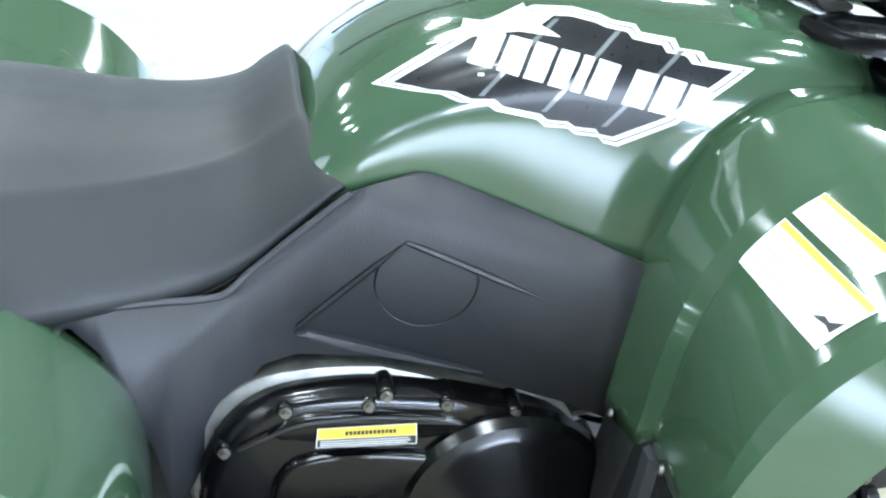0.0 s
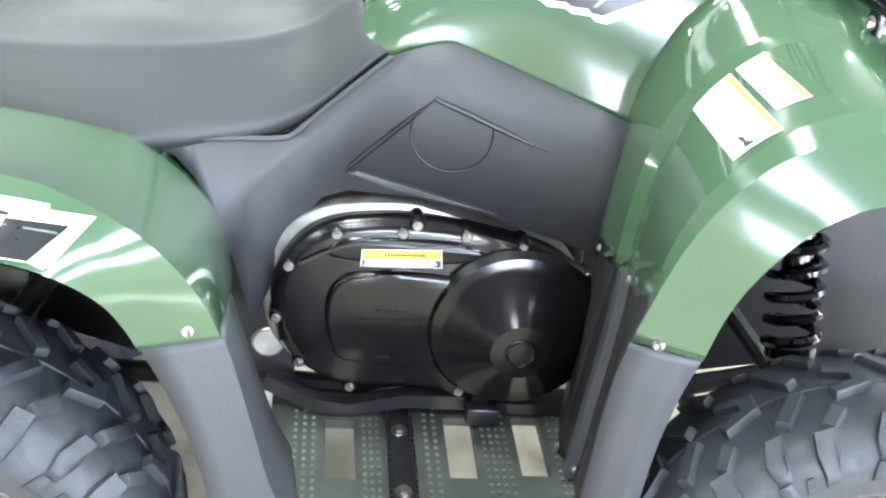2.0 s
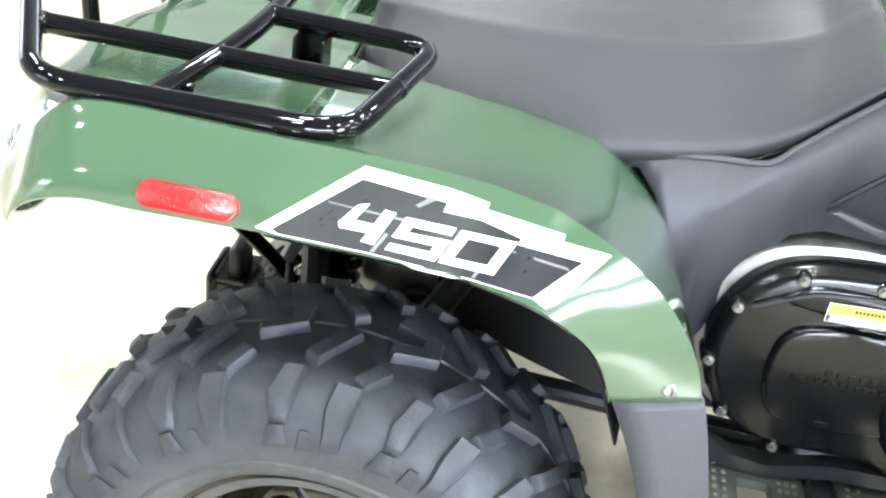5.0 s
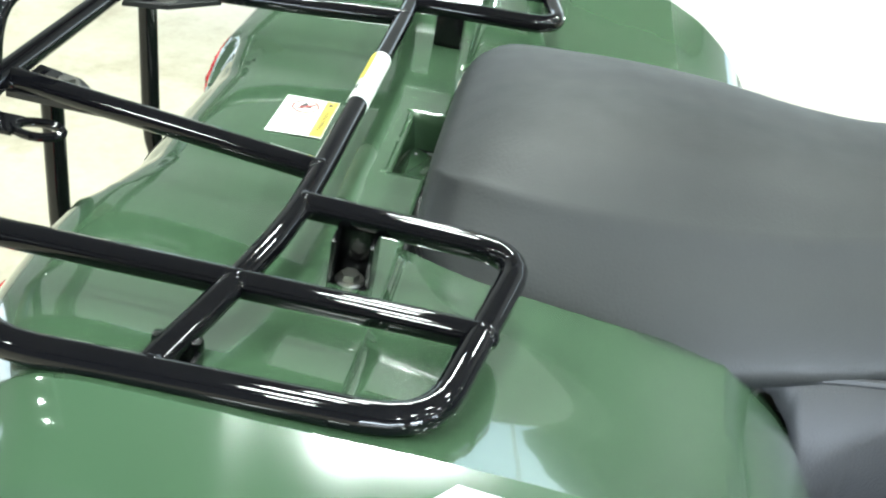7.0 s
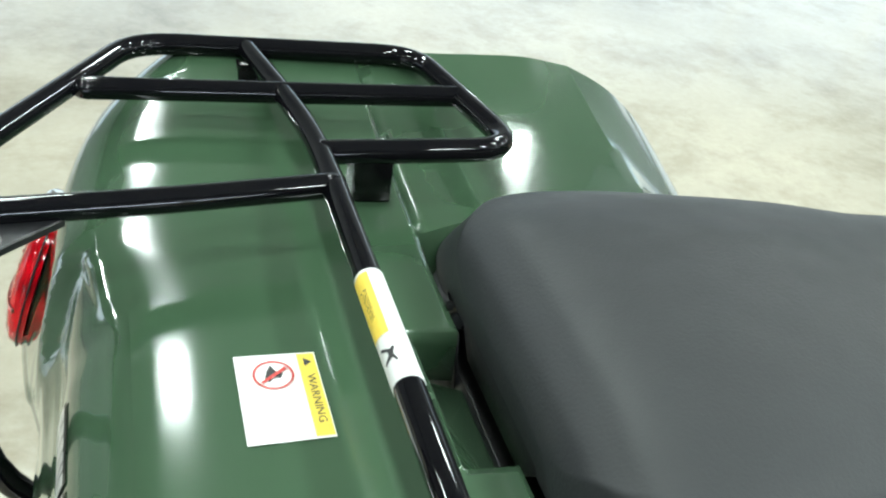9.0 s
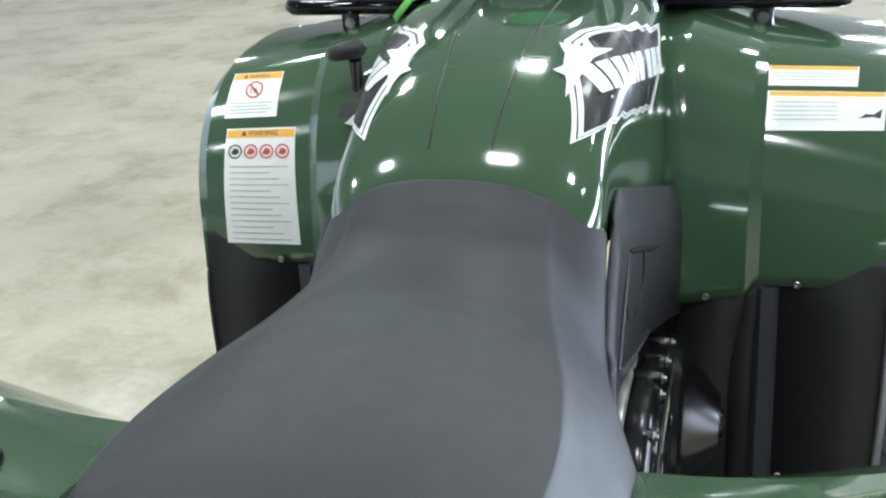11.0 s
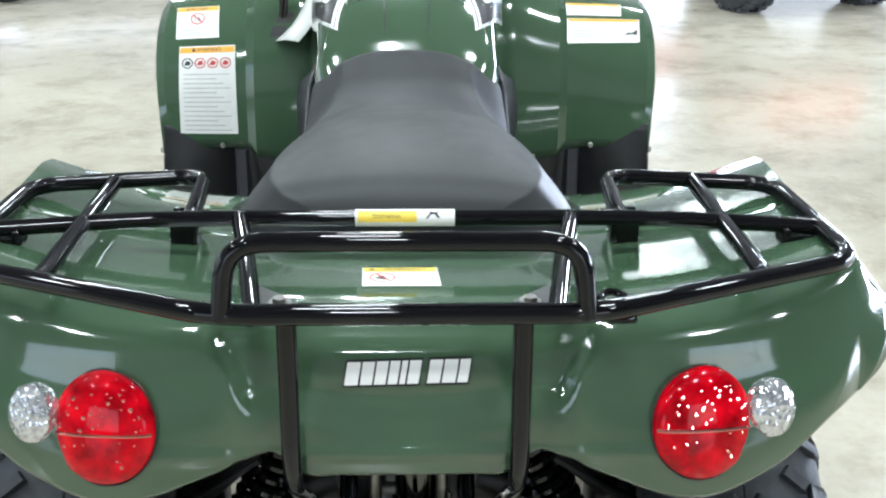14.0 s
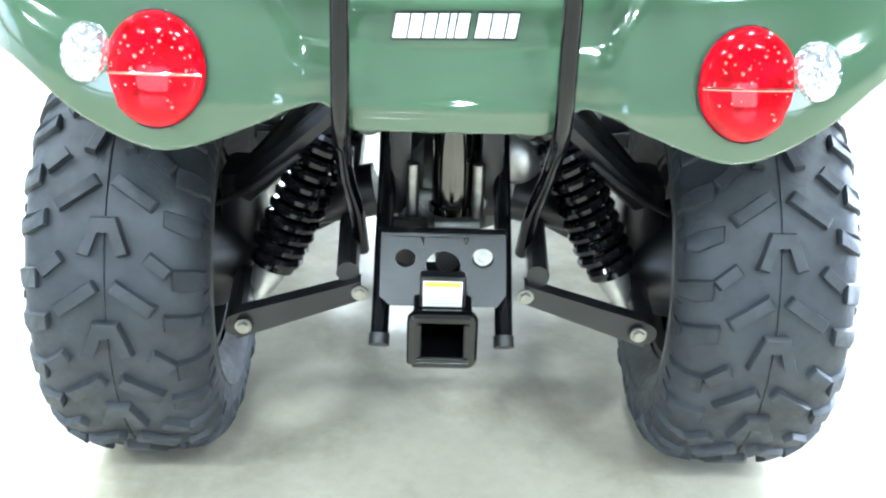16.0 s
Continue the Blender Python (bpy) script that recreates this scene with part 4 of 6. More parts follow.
# ---- wheels ----
def tyre_mesh(half, pitches, seed, way=1):
    """A tyre round the x axis: carcass and moulded tread blocks."""
    rnd = random.Random(seed)
    k = half / 0.122
    prof = [(0.0, 0.302), (0.05, 0.3005), (0.085, 0.294), (0.105, 0.281), (0.117, 0.260), (0.122, 0.234), (0.119, 0.206), (0.111, 0.188), (0.097, 0.177), (0.086, 0.166)]
    full = [(-x * k, r) for x, r in prof[::-1]] + [(x * k, r) for x, r in prof[1:]]
    full += [(0.085 * k, 0.150), (-0.085 * k, 0.150)]
    bm = bmesh.new()
    lathe(bm, full, seg=72, closed=True)

    def rad(x):
        a = abs(x) / k
        for (x0, r0), (x1, r1) in zip(prof, prof[1:]):
            if x0 <= a <= x1:
                return r0 + (r1 - r0) * (a - x0) / (x1 - x0)
        return 0.234

    def block(cells, h, tw=0.9):
        """A tread block: outline in (across, angle*R), drawn outwards."""
        cx = sum(c[0] for c in cells) / len(cells)
        cs = sum(c[1] for c in cells) / len(cells)
        lo, mid, hi = [], [], []
        for x, s in cells:
            r = rad(x)
            a = way * s / 0.30
            lo.append(bm.verts.new((x, (r - 0.004) * math.cos(a), (r - 0.004) * math.sin(a))))
            for row, f, g in ((mid, 0.5 + 0.5 * tw, 0.72), (hi, tw - 0.06, 1.0)):
                x2, s2 = cx + (x - cx) * f, cs + (s - cs) * f
                side = max(0.0, (abs(x2) / k - 0.095) / 0.03)
                ex = math.copysign(g * h * 0.5 * min(1, side), x2)
                rr = rad(x2) + g * h * (1 - 0.45 * min(1, side))
                row.append(bm.verts.new((x2 + ex, rr * math.cos(way * s2 / 0.30), rr * math.sin(way * s2 / 0.30))))
        n = len(cells)
        bm.faces.new(hi)
        for i in range(n):
            bm.faces.new((lo[i], lo[(i + 1) % n], mid[(i + 1) % n], mid[i]))
            bm.faces.new((mid[i], mid[(i + 1) % n], hi[(i + 1) % n], hi[i]))

    def bar(x0, s0, x1, s1, w, h):
        d = V((x1 - x0, s1 - s0))
        q = V((-d.y, d.x)).normalized() * w / 2
        block([(x0 + q.x, s0 + q.y), (x0 - q.x, s0 - q.y), (x1 - q.x, s1 - q.y), (x1 + q.x, s1 + q.y)], h)
    P = 2 * math.pi * 0.30 / pitches
    for i in range(pitches):
        o = i * P
        j = 0.02 * P * rnd.uniform(-1, 1)
        # a horseshoe on the crown
        block([(-0.035 * k, o - 0.010), (-0.020 * k, o - 0.014), (-0.008 * k, o + 0.018), (0.008 * k, o + 0.018), (0.020 * k, o - 0.014), (0.035 * k, o - 0.010), (0.017 * k, o + 0.038), (-0.017 * k, o + 0.038)], 0.012, 0.95)
        for s in (-1, 1):
            # long slanted bars, short ones further out
            bar(s * 0.010 * k, o + 0.086, s * 0.064 * k, o + 0.050, 0.018, 0.012)
            bar(s * 0.054 * k, o + 0.124 + j, s * 0.084 * k, o + 0.100 + j, 0.017, 0.011)
            # lugs that wrap on to the side wall, long and short in turn
            q = o + 0.074 + j
            block([(s * 0.086 * k, q + 0.006), (s * 0.086 * k, q + 0.034), (s * 0.108 * k, q + 0.032), (s * 0.1205 * k, q + 0.026), (s * 0.1212 * k, q + 0.004), (s * 0.108 * k, q)], 0.011, 0.9)
            q = o + 0.012 + j
            block([(s * 0.074 * k, q + 0.014), (s * 0.074 * k, q + 0.036), (s * 0.104 * k, q + 0.030), (s * 0.116 * k, q + 0.024), (s * 0.116 * k, q + 0.004), (s * 0.104 * k, q)], 0.011, 0.9)
            block([(s * 0.1170 * k, q + 0.002), (s * 0.1170 * k, q + 0.020), (s * 0.1212 * k, q + 0.026), (s * 0.1216 * k, q - 0.006)], 0.006, 0.9)
            q = o + 0.050 + j
            block([(s * 0.1175 * k, q + 0.002), (s * 0.1175 * k, q + 0.014), (s * 0.1212 * k, q + 0.018), (s * 0.1216 * k, q - 0.002)], 0.005, 0.9)
    # a mould seam round the crown
    lathe(bm, [(-0.0015, 0.3015), (0.0, 0.3045), (0.0015, 0.3015)], seg=72, cap=False)
    # rings on the side wall
    for s in (-1, 1):
        lathe(bm, [(s * 0.1195 * k, 0.214), (s * 0.1225 * k, 0.211), (s * 0.1195 * k, 0.207)], seg=72, cap=False)
    return fixn(bm)


def wheel(cx, cy, s, half, pitches):
    m = pose(s * cx, cy, 0.2955, 0, 0, 0 if s > 0 else 180)
    d = 0.026
    prof = [(0.080, 0.166), (0.088, 0.1735), (0.0935, 0.1735), (0.095, 0.170), (0.091, 0.1655), (0.076, 0.160), (0.058, 0.153), (0.040, 0.149), (0.012, 0.146), (-0.012, 0.138), (-0.016, 0.130), (-0.010, 0.120), (0.006, 0.108), (d - 0.004, 0.090), (d, 0.078), (d, 0.024), (d - 0.002, 0.018), (d - 0.002, 0.0)]
    back = [(-0.09, 0.160), (-0.075, 0.160), (-0.060, 0.146), (-0.020, 0.142)]
    bm = bmesh.new()
    lathe(bm, prof, seg=64, cap=False)
    lathe(bm, back, seg=48, cap=False)
    rim = part("wheel", bm, DCHROME, quad, "dark chrome steel rim with deep dish and black tyre", smooth=50)
    rim.matrix_basis = m
    part("tyre", tyre_mesh(half, pitches, 3, -s), TYREM, rim, "knobbly black rubber tyre with dusty side wall", smooth=48)
    for k in range(4):
        a = math.pi / 4 + k * math.pi / 2
        cy2, cz2 = 0.0575 * math.cos(a), 0.0575 * math.sin(a)
        bm = bmesh.new()
        ring = [(d + 0.0005, cy2 + 0.0265 * math.cos(b * math.pi / 12), cz2 + 0.0265 * math.sin(b * math.pi / 12)) for b in range(25)]
        tube(bm, ring, 0.0032, 8)
        lathe(bm, [(d - 0.007, 0.0245), (d - 0.002, 0.0235), (d - 0.002, 0.0)], (0, cy2, cz2), seg=20)
        part("lug_seat", bm, DCHROME, rim)
        bm = bmesh.new()
        g = lathe(bm, [(d - 0.004, 0.0185), (d + 0.010, 0.0170), (d + 0.018, 0.0130), (d + 0.022, 0.0)], (0, cy2, cz2), seg=6)
        part("lug_nut", bm, CHROME, rim, smooth=0)
        a += math.pi / 4
        cy2, cz2 = 0.088 * math.cos(a), 0.088 * math.sin(a)
        u, w = V((0, math.cos(a), math.sin(a))), V((0, -math.sin(a), math.cos(a)))
        # flat black oval on the rim, standing in for a shaded hole
        bm = bmesh.new()
        out = [V((d - 0.0105 + 0.0040 * math.cos(b * math.pi / 14), cy2, cz2)) + u * 0.018 * math.cos(b * math.pi / 14) + w * 0.031 * math.sin(b * math.pi / 14) for b in range(28)]
        for q in out:
            r = math.hypot(q.y, q.z)
            q.x = np.interp(r, [0.06, 0.078, 0.090, 0.108, 0.12], [d, d, d - 0.004, 0.006, -0.01]) + 0.0022
        bm.faces.new([bm.verts.new(q) for q in out])
        part("vent_shade", bm, BLACKP, rim, "black oval sheet in place of an opening's shade", smooth=0)
        bm = bmesh.new()
        tube(bm, out + [out[0]], 0.0026, 6, cap=False)
        part("vent_rim", bm, DCHROME, rim)
    bm = bmesh.new()
    lathe(bm, [(-0.16, 0.0), (-0.16, 0.05), (-0.10, 0.09), (-0.02, 0.10), (-0.02, 0.0)], seg=24)
    part("brake_drum", bm, BLACKM, rim)
    return rim


for s in (1, -1):
    wheel(0.435, 0.0, s, 0.121, 14)
    wheel(0.468, 1.165, s, 0.102, 14)


# ---- engine and belt drive ----
bm = bmesh.new()
box(bm, (-0.15, 0.36, 0.345), (0.135, 0.86, 0.60), 0.03)
box(bm, (-0.12, 0.48, 0.58), (0.125, 0.80, 0.80), 0.03)
box(bm, (-0.10, 0.05, 0.40), (0.10, 0.38, 0.60), 0.03)
engine = part("engine_block", bm, BLACKM, quad, "black engine castings")
COVER = [(0.410, 0.478), (0.402, 0.530), (0.412, 0.575), (0.435, 0.615), (0.470, 0.642), (0.520, 0.655), (0.600, 0.658), (0.700, 0.640), (0.790, 0.614), (0.838, 0.570), (0.862, 0.520), (0.866, 0.470), (0.846, 0.415), (0.800, 0.378), (0.750, 0.368), (0.690, 0.372), (0.620, 0.384), (0.520, 0.384), (0.470, 0.402), (0.432, 0.434)]
sm = [tuple(q) for q in spl(COVER + [COVER[0]], 3)[:-1]]
bm = bmesh.new()
plate(bm, [(y - 0.014 * max(0, min(1, (0.66 - y) / 0.1)), z + 0.014 * max(0, min(1, (z - 0.45) / 0.1)) * max(0, min(1, (0.70 - y) / 0.1)) - 0.004) for y, z in sm], 0.13, 0.192, 0.006)
part("engine_flange", bm, DALU, quad, "dull cast aluminium flange", smooth=40)
bm = bmesh.new()
plate(bm, sm, 0.186, 0.226, 0.020, 4)
cover = part("drive_cover", bm, BLACKS, quad, "satin black belt drive cover", smooth=45)
PLAT = [(0.478, 0.500), (0.480, 0.545), (0.505, 0.575), (0.560, 0.582), (0.640, 0.580), (0.664, 0.556), (0.664, 0.470), (0.640, 0.440), (0.560, 0.432), (0.505, 0.440), (0.485, 0.465)]
bm = bmesh.new()
plate(bm, [tuple(q) for q in spl(PLAT + [PLAT[0]], 4)[:-1]], 0.222, 0.236, 0.008, 3)
part("cover_boss", bm, BLACKS, cover, smooth=45)
TOPL = [(0.470, 0.606), (0.500, 0.630), (0.560, 0.634), (0.640, 0.630), (0.690, 0.618), (0.676, 0.606), (0.640, 0.598), (0.520, 0.596)]
bm = bmesh.new()
plate(bm, [tuple(q) for q in spl(TOPL + [TOPL[0]], 3)[:-1]], 0.222, 0.231, 0.005, 3)
part("cover_rib", bm, BLACKS, cover, smooth=45)
bm = bmesh.new()
cy, cz = 0.744, 0.502
lathe(bm, [(0.215, 0.128), (0.232, 0.126), (0.243, 0.118), (0.246, 0.108), (0.249, 0.100), (0.289, 0.046), (0.293, 0.041), (0.294, 0.022), (0.297, 0.021), (0.298, 0.019), (0.2965, 0.017), (0.2965, 0.0)], (0, cy, cz), seg=56)
part("drive_cone", bm, BLACKS, cover, "satin black conical pulley cover", smooth=28)
for y, z in ((0.426, 0.582), (0.488, 0.634), (0.576, 0.640), (0.594, 0.653), (0.662, 0.640), (0.741, 0.626), (0.835, 0.579), (0.412, 0.500), (0.446, 0.427), (0.520, 0.388), (0.678, 0.386), (0.856, 0.470)):
    bm = bmesh.new()
    lathe(bm, [(0.19, 0.011), (0.222, 0.0105), (0.226, 0.008), (0.226, 0.0)], (0, y, z), seg=14)
    boss = part("bolt_boss", bm, BLACKS, cover)
    bm = bmesh.new()
    bolt(bm, V((0.226, y, z)), (1, 0, 0), 0.0045, 0.006)
    part("bolt", bm, STEEL, boss, smooth=0)
# raised lettering that cannot be read
for row, (z, y0, y1, n) in enumerate(((0.508, 0.508, 0.622, 12), (0.522, 0.545, 0.612, 5), (0.446, 0.552, 0.585, 1))):
    bm = bmesh.new()
    for k in range(n):
        a = y0 + (y1 - y0) * k / n
        box(bm, (0.2355, a, z - 0.004), (0.2375, a + (y1 - y0) / n * 0.62, z + 0.004), 0.0008, 1)
    part("raised_lettering", bm, BLACKS, cover, smooth=0)
bm = bmesh.new()
tube(bm, [(0.232, 0.44, 0.590), (0.234, 0.50, 0.624), (0.234, 0.575, 0.632), (0.234, 0.66, 0.628)], 0.0018, 6, bend=0.02)
part("cable", bm, BLACKP, cover)
CL = [(0.2325, 0.522, 0.591), (0.2325, 0.632, 0.594), (0.2325, 0.629, 0.622), (0.2325, 0.522, 0.617)]
lab = decal("caution_label", [rect(0, 0, 1, 1)], CL, None, LABEL, cover, (1, 0, 0), 0.0002, 0, "yellow and white caution label")
decal("label_field", [rect(0.01, 0.45, 0.99, 0.97)], CL, None, YELLOW, lab, (1, 0, 0), 0.0005, 0)
decal("label_field", [rect(0.01, 0.04, 0.99, 0.42)], CL, None, INK, lab, (1, 0, 0), 0.0005, 0)
decal("printed_line", [rect(0.04, 0.10, 0.9, 0.15), rect(0.04, 0.20, 0.94, 0.25), rect(0.04, 0.31, 0.92, 0.36)], CL, None, LABEL, lab, (1, 0, 0), 0.0008, 0)
decal("printed_line", [rect(0.28 + 0.04 * k, 0.60, 0.31 + 0.04 * k, 0.80) for k in range(13)], CL, None, INK, lab, (1, 0, 0), 0.0008, 0)
# bracket and brake pedal under the cover
bm = bmesh.new()
tube(bm, [(0.20, 0.40, 0.380), (0.215, 0.47, 0.352), (0.215, 0.52, 0.345), (0.215, 0.60, 0.365), (0.21, 0.68, 0.362), (0.20, 0.76, 0.345), (0.20, 0.86, 0.345)], 0.016, 4)
part("frame_rail", bm, BLACKM, quad)
bm = bmesh.new()
box(bm, (0.212, 0.690, 0.342), (0.250, 0.738, 0.372), 0.004)
box(bm, (0.205, 0.700, 0.366), (0.225, 0.728, 0.40), 0.004)
part("brake_pedal", bm, BLACKM, quad, "black steel brake pedal")
# light disc in place of bright floor seen through an open tube end
bm = bmesh.new()
lathe(bm, [(0.140, 0.026), (0.162, 0.025), (0.165, 0.021), (0.165, 0.0)], (0, 0.400, 0.417), "x", 24)
part("bright_opening_disc", bm, ALU, quad, "light metal disc for bright floor seen through an open tube end")

# frame tubes inside, both sides
for s in (-1, 1):
    bm = bmesh.new()
    tube(bm, [(s * 0.13, -0.20, 0.36), (s * 0.15, 0.2, 0.35), (s * 0.16, 0.9, 0.33), (s * 0.15, 1.3, 0.42)], 0.016, 10, bend=0.05)
    part("frame_tube", bm, BLACKM, quad)
    bm = bmesh.new()
    tube(bm, [(s * 0.10, -0.22, 0.58), (s * 0.13, 0.1, 0.68), (s * 0.12, 0.5, 0.70), (s * 0.11, 1.0, 0.80), (s * 0.13, 1.4, 0.80)], 0.016, 10, bend=0.05)
    part("frame_tube", bm, BLACKM, quad)
    # inner wheel-arch liners
    bm = bmesh.new()
    grid(bm, loft([[(s * 0.15, 0.05, 0.70), (s * 0.15, 0.12, 0.71), (s * 0.16, 0.20, 0.68), (s * 0.17, 0.27, 0.60), (s * 0.17, 0.33, 0.45)], [(s * 0.44, 0.07, 0.755), (s * 0.44, 0.12, 0.745), (s * 0.44, 0.19, 0.71), (s * 0.44, 0.25, 0.64), (s * 0.44, 0.30, 0.52)]], 4, 2, False))
    part("arch_liner", bm, BLACKP, quad, thick=0.003)
    bm = bmesh.new()
    grid(bm, loft([[(s * 0.17, 0.90, 0.50), (s * 0.17, 0.95, 0.75), (s * 0.17, 1.1, 0.90), (s * 0.17, 1.3, 0.90)], [(s * 0.46, 0.90, 0.60), (s * 0.46, 0.95, 0.78), (s * 0.46, 1.1, 0.90), (s * 0.46, 1.3, 0.90)]], 4, 2, False))
    part("arch_liner", bm, BLACKP, quad, thick=0.003)
    # black plates added to hide bright floor behind the arches, in place of shade
    for outline, at in (([(0.06, 0.44), (0.30, 0.36), (0.44, 0.36), (0.44, 0.58), (0.34, 0.60), (0.26, 0.70), (0.09, 0.70)], 0.150), ([(0.90, 0.36), (1.45, 0.45), (1.45, 0.88), (1.08, 0.90), (0.93, 0.76)], 0.140)):
        bm = bmesh.new()
        plate(bm, outline, at, at + 0.006, axis="x")
        for v in bm.verts:
            v.co.x *= s
        fixn(bm)
        part("shade_plate", bm, BLACKP, quad)


# ---- shocks and arms ----
def shock(a, b, coils, name="shock_absorber"):
    a, b = V(a), V(b)
    d = b - a
    n = d.normalized()
    u = n.orthogonal().normalized()
    w = n.cross(u)
    L = d.length
    bm = bmesh.new()
    tube(bm, [a, a + d * 0.55], 0.021, 14)
    tube(bm, [a + d * 0.08, a + d * 0.13], 0.036, 16)
    tube(bm, [a + d * 0.78, a + d * 0.82], 0.034, 16)
    tube(bm, [a - w * 0.02, a + w * 0.02], 0.02, 14)
    sh = part(name, bm, BLACKS, quad, "black coil-over shock absorber")
    bm = bmesh.new()
    pts = []
    N = coils * 14
    for i in range(N + 1):
        t = i / N
        an = t * coils * 2 * math.pi
        pts.append(a + d * (0.12 + 0.66 * t) + (u * math.cos(an) + w * math.sin(an)) * 0.034)
    tube(bm, pts, 0.0080, 7)
    part("spring", bm, BLACKG, sh, "glossy black coil spring")
    bm = bmesh.new()
    tube(bm, [a + d * 0.79, a + d * 0.86, a + d * 0.95, b], [0.026, 0.024, 0.017, 0.012], 14)
    part("lower_mount", bm, ALU, sh, "bare aluminium shock foot")
    return sh


for s in (-1, 1):
    shock((s * 0.138, -0.065, 0.565), (s * 0.274, -0.100, 0.262), 11)
    shock((s * 0.20, 1.10, 0.86), (s * 0.33, 1.12, 0.45), 9)
    bm = bmesh.new()
    # lower arm: a flat box beam with a second leg to the front
    for p, q, hh in (((0.112, -0.200, 0.338), (0.285, -0.195, 0.276), 0.020), ((0.112, 0.12, 0.338), (0.300, 0.02, 0.280), 0.016)):
        p, q = V(p), V(q)
        d = q - p
        up = V((0, 0, 1))
        lo = [p - up * hh * 0.7, q - up * hh, q + up * hh, p + up * hh * 0.7]
        f = [bm.verts.new((s * v.x, v.y - 0.013, v.z)) for v in lo]
        g = [bm.verts.new((s * v.x, v.y + 0.013, v.z)) for v in lo]
        bm.faces.new(f)
        bm.faces.new(g[::-1])
        for i in range(4):
            bm.faces.new((f[i], g[i], g[(i + 1) % 4], f[(i + 1) % 4]))
    tube(bm, [(s * 0.285, -0.205, 0.276), (s * 0.30, 0.03, 0.28)], 0.017, 12)
    fixn(bm)
    arm = part("lower_arm", bm, BLACKM, quad, "black steel suspension arm", smooth=30)
    for x, z in ((0.113, 0.337), (0.274, 0.281)):
        bm = bmesh.new()
        bolt(bm, V((s * x, -0.215, z)), (0, -1, 0), 0.008, 0.008)
        part("bolt", bm, STEEL, arm, smooth=0)
    bm = bmesh.new()
    tube(bm, [(s * 0.13, -0.10, 0.575), (s * 0.29, -0.06, 0.42)], 0.022, 10)
    tube(bm, [(s * 0.13, 0.14, 0.575), (s * 0.29, 0.02, 0.42)], 0.018, 10)
    part("upper_arm", bm, BLACKM, quad)
    bm = bmesh.new()
    box(bm, (min(s * 0.27, s * 0.33), -0.05, 0.24), (max(s * 0.27, s * 0.33), 0.05, 0.44), 0.015)
    part("hub_carrier", bm, BLACKM, quad)
    bm = bmesh.new()
    tube(bm, [(s * 0.10, 0.0, 0.40), (s * 0.145, 0, 0.39)], 0.04, 18)
    tube(bm, [(s * 0.14, 0.0, 0.39), (s * 0.21, 0, 0.36)], [0.038, 0.024], 18)
    tube(bm, [(s * 0.20, 0.0, 0.365), (s * 0.34, 0, 0.31)], 0.013, 12)
    part("drive_shaft", bm, BLACKM, quad)
    bm = bmesh.new()
    tube(bm, [(s * 0.335, -0.06, 0.42), (s * 0.36, -0.05, 0.36)], 0.004, 8)
    tube(bm, [(s * 0.20, -0.12, 0.50), (s * 0.27, -0.10, 0.44), (s * 0.33, -0.07, 0.40)], 0.005, 8, bend=0.03)
    part("brake_hose", bm, BLACKP, quad)
    # front arms
    bm = bmesh.new()
    tube(bm, [(s * 0.12, 1.02, 0.36), (s * 0.36, 1.15, 0.29)], 0.014, 10)
    tube(bm, [(s * 0.12, 1.30, 0.36), (s * 0.36, 1.17, 0.29)], 0.014, 10)
    tube(bm, [(s * 0.14, 1.04, 0.55), (s * 0.34, 1.15, 0.44)], 0.013, 10)
    box(bm, (min(s * 0.34, s * 0.40), 1.12, 0.24), (max(s * 0.34, s * 0.40), 1.21, 0.46), 0.015)
    part("front_arm", bm, BLACKM, quad)

# rear frame, hitch and gear case
bm = bmesh.new()
lathe(bm, [(-0.085, 0.035), (-0.080, 0.050), (-0.045, 0.060), (-0.030, 0.082), (0.030, 0.086), (0.045, 0.062), (0.080, 0.050), (0.085, 0.035)], (0.0, 0.0, 0.400), "x", 28)
box(bm, (-0.066, -0.085, 0.366), (0.062, -0.02, 0.436), 0.014, 3)
tube(bm, [(0, 0.05, 0.41), (0, 0.30, 0.42)], [0.05, 0.032], 18)
gear = part("rear_gear_case", bm, DALU, quad, "dull cast aluminium rear gear case", smooth=40)
for x, z, r in ((-0.044, 0.402, 0.016), (0.050, 0.424, 0.013), (0.046, 0.378, 0.010)):
    bm = bmesh.new()
    lathe(bm, [(-0.084, r), (-0.096, r), (-0.100, r * 0.8), (-0.100, 0)], (x, 0, z), "y", 16)
    part("gear_case_boss", bm, ALU, gear)
bm = bmesh.new()
tube(bm, [(-0.012, -0.100, 0.388), (0.052, -0.100, 0.388)], 0.013, 14)
part("gear_case_pin", bm, ALU, gear)
bm = bmesh.new()
tube(bm, [(0.012, -0.085, 0.416), (0.012, -0.085, 0.60)], [0.030, 0.030], 18)
tube(bm, [(0.012, -0.085, 0.408), (0.012, -0.085, 0.420)], 0.034, 18)
part("gear_case_tube", bm, DCHROME, gear)
for x in (-0.062, 0.066):
    bm = bmesh.new()
    box(bm, (x - 0.016, -0.095, 0.400), (x + 0.016, -0.055, 0.60), 0.006, 2)
    part("frame_bracket", bm, BLACKM, quad)
    bm = bmesh.new()
    tube(bm, [(x * 0.72, -0.105, 0.405), (x * 0.72, -0.105, 0.485)], 0.009, 12)
    part("frame_stud", bm, STEEL, quad)
bm = bmesh.new()
box(bm, (-0.10, -0.06, 0.53), (0.10, 0.06, 0.60), 0.02, 2)
part("rear_cross_member", bm, BLACKM, quad)
panels = []
holes = [(-0.052, 0.400, 0.014), (0.0, 0.388, 0.024), (0.054, 0.402, 0.015)]
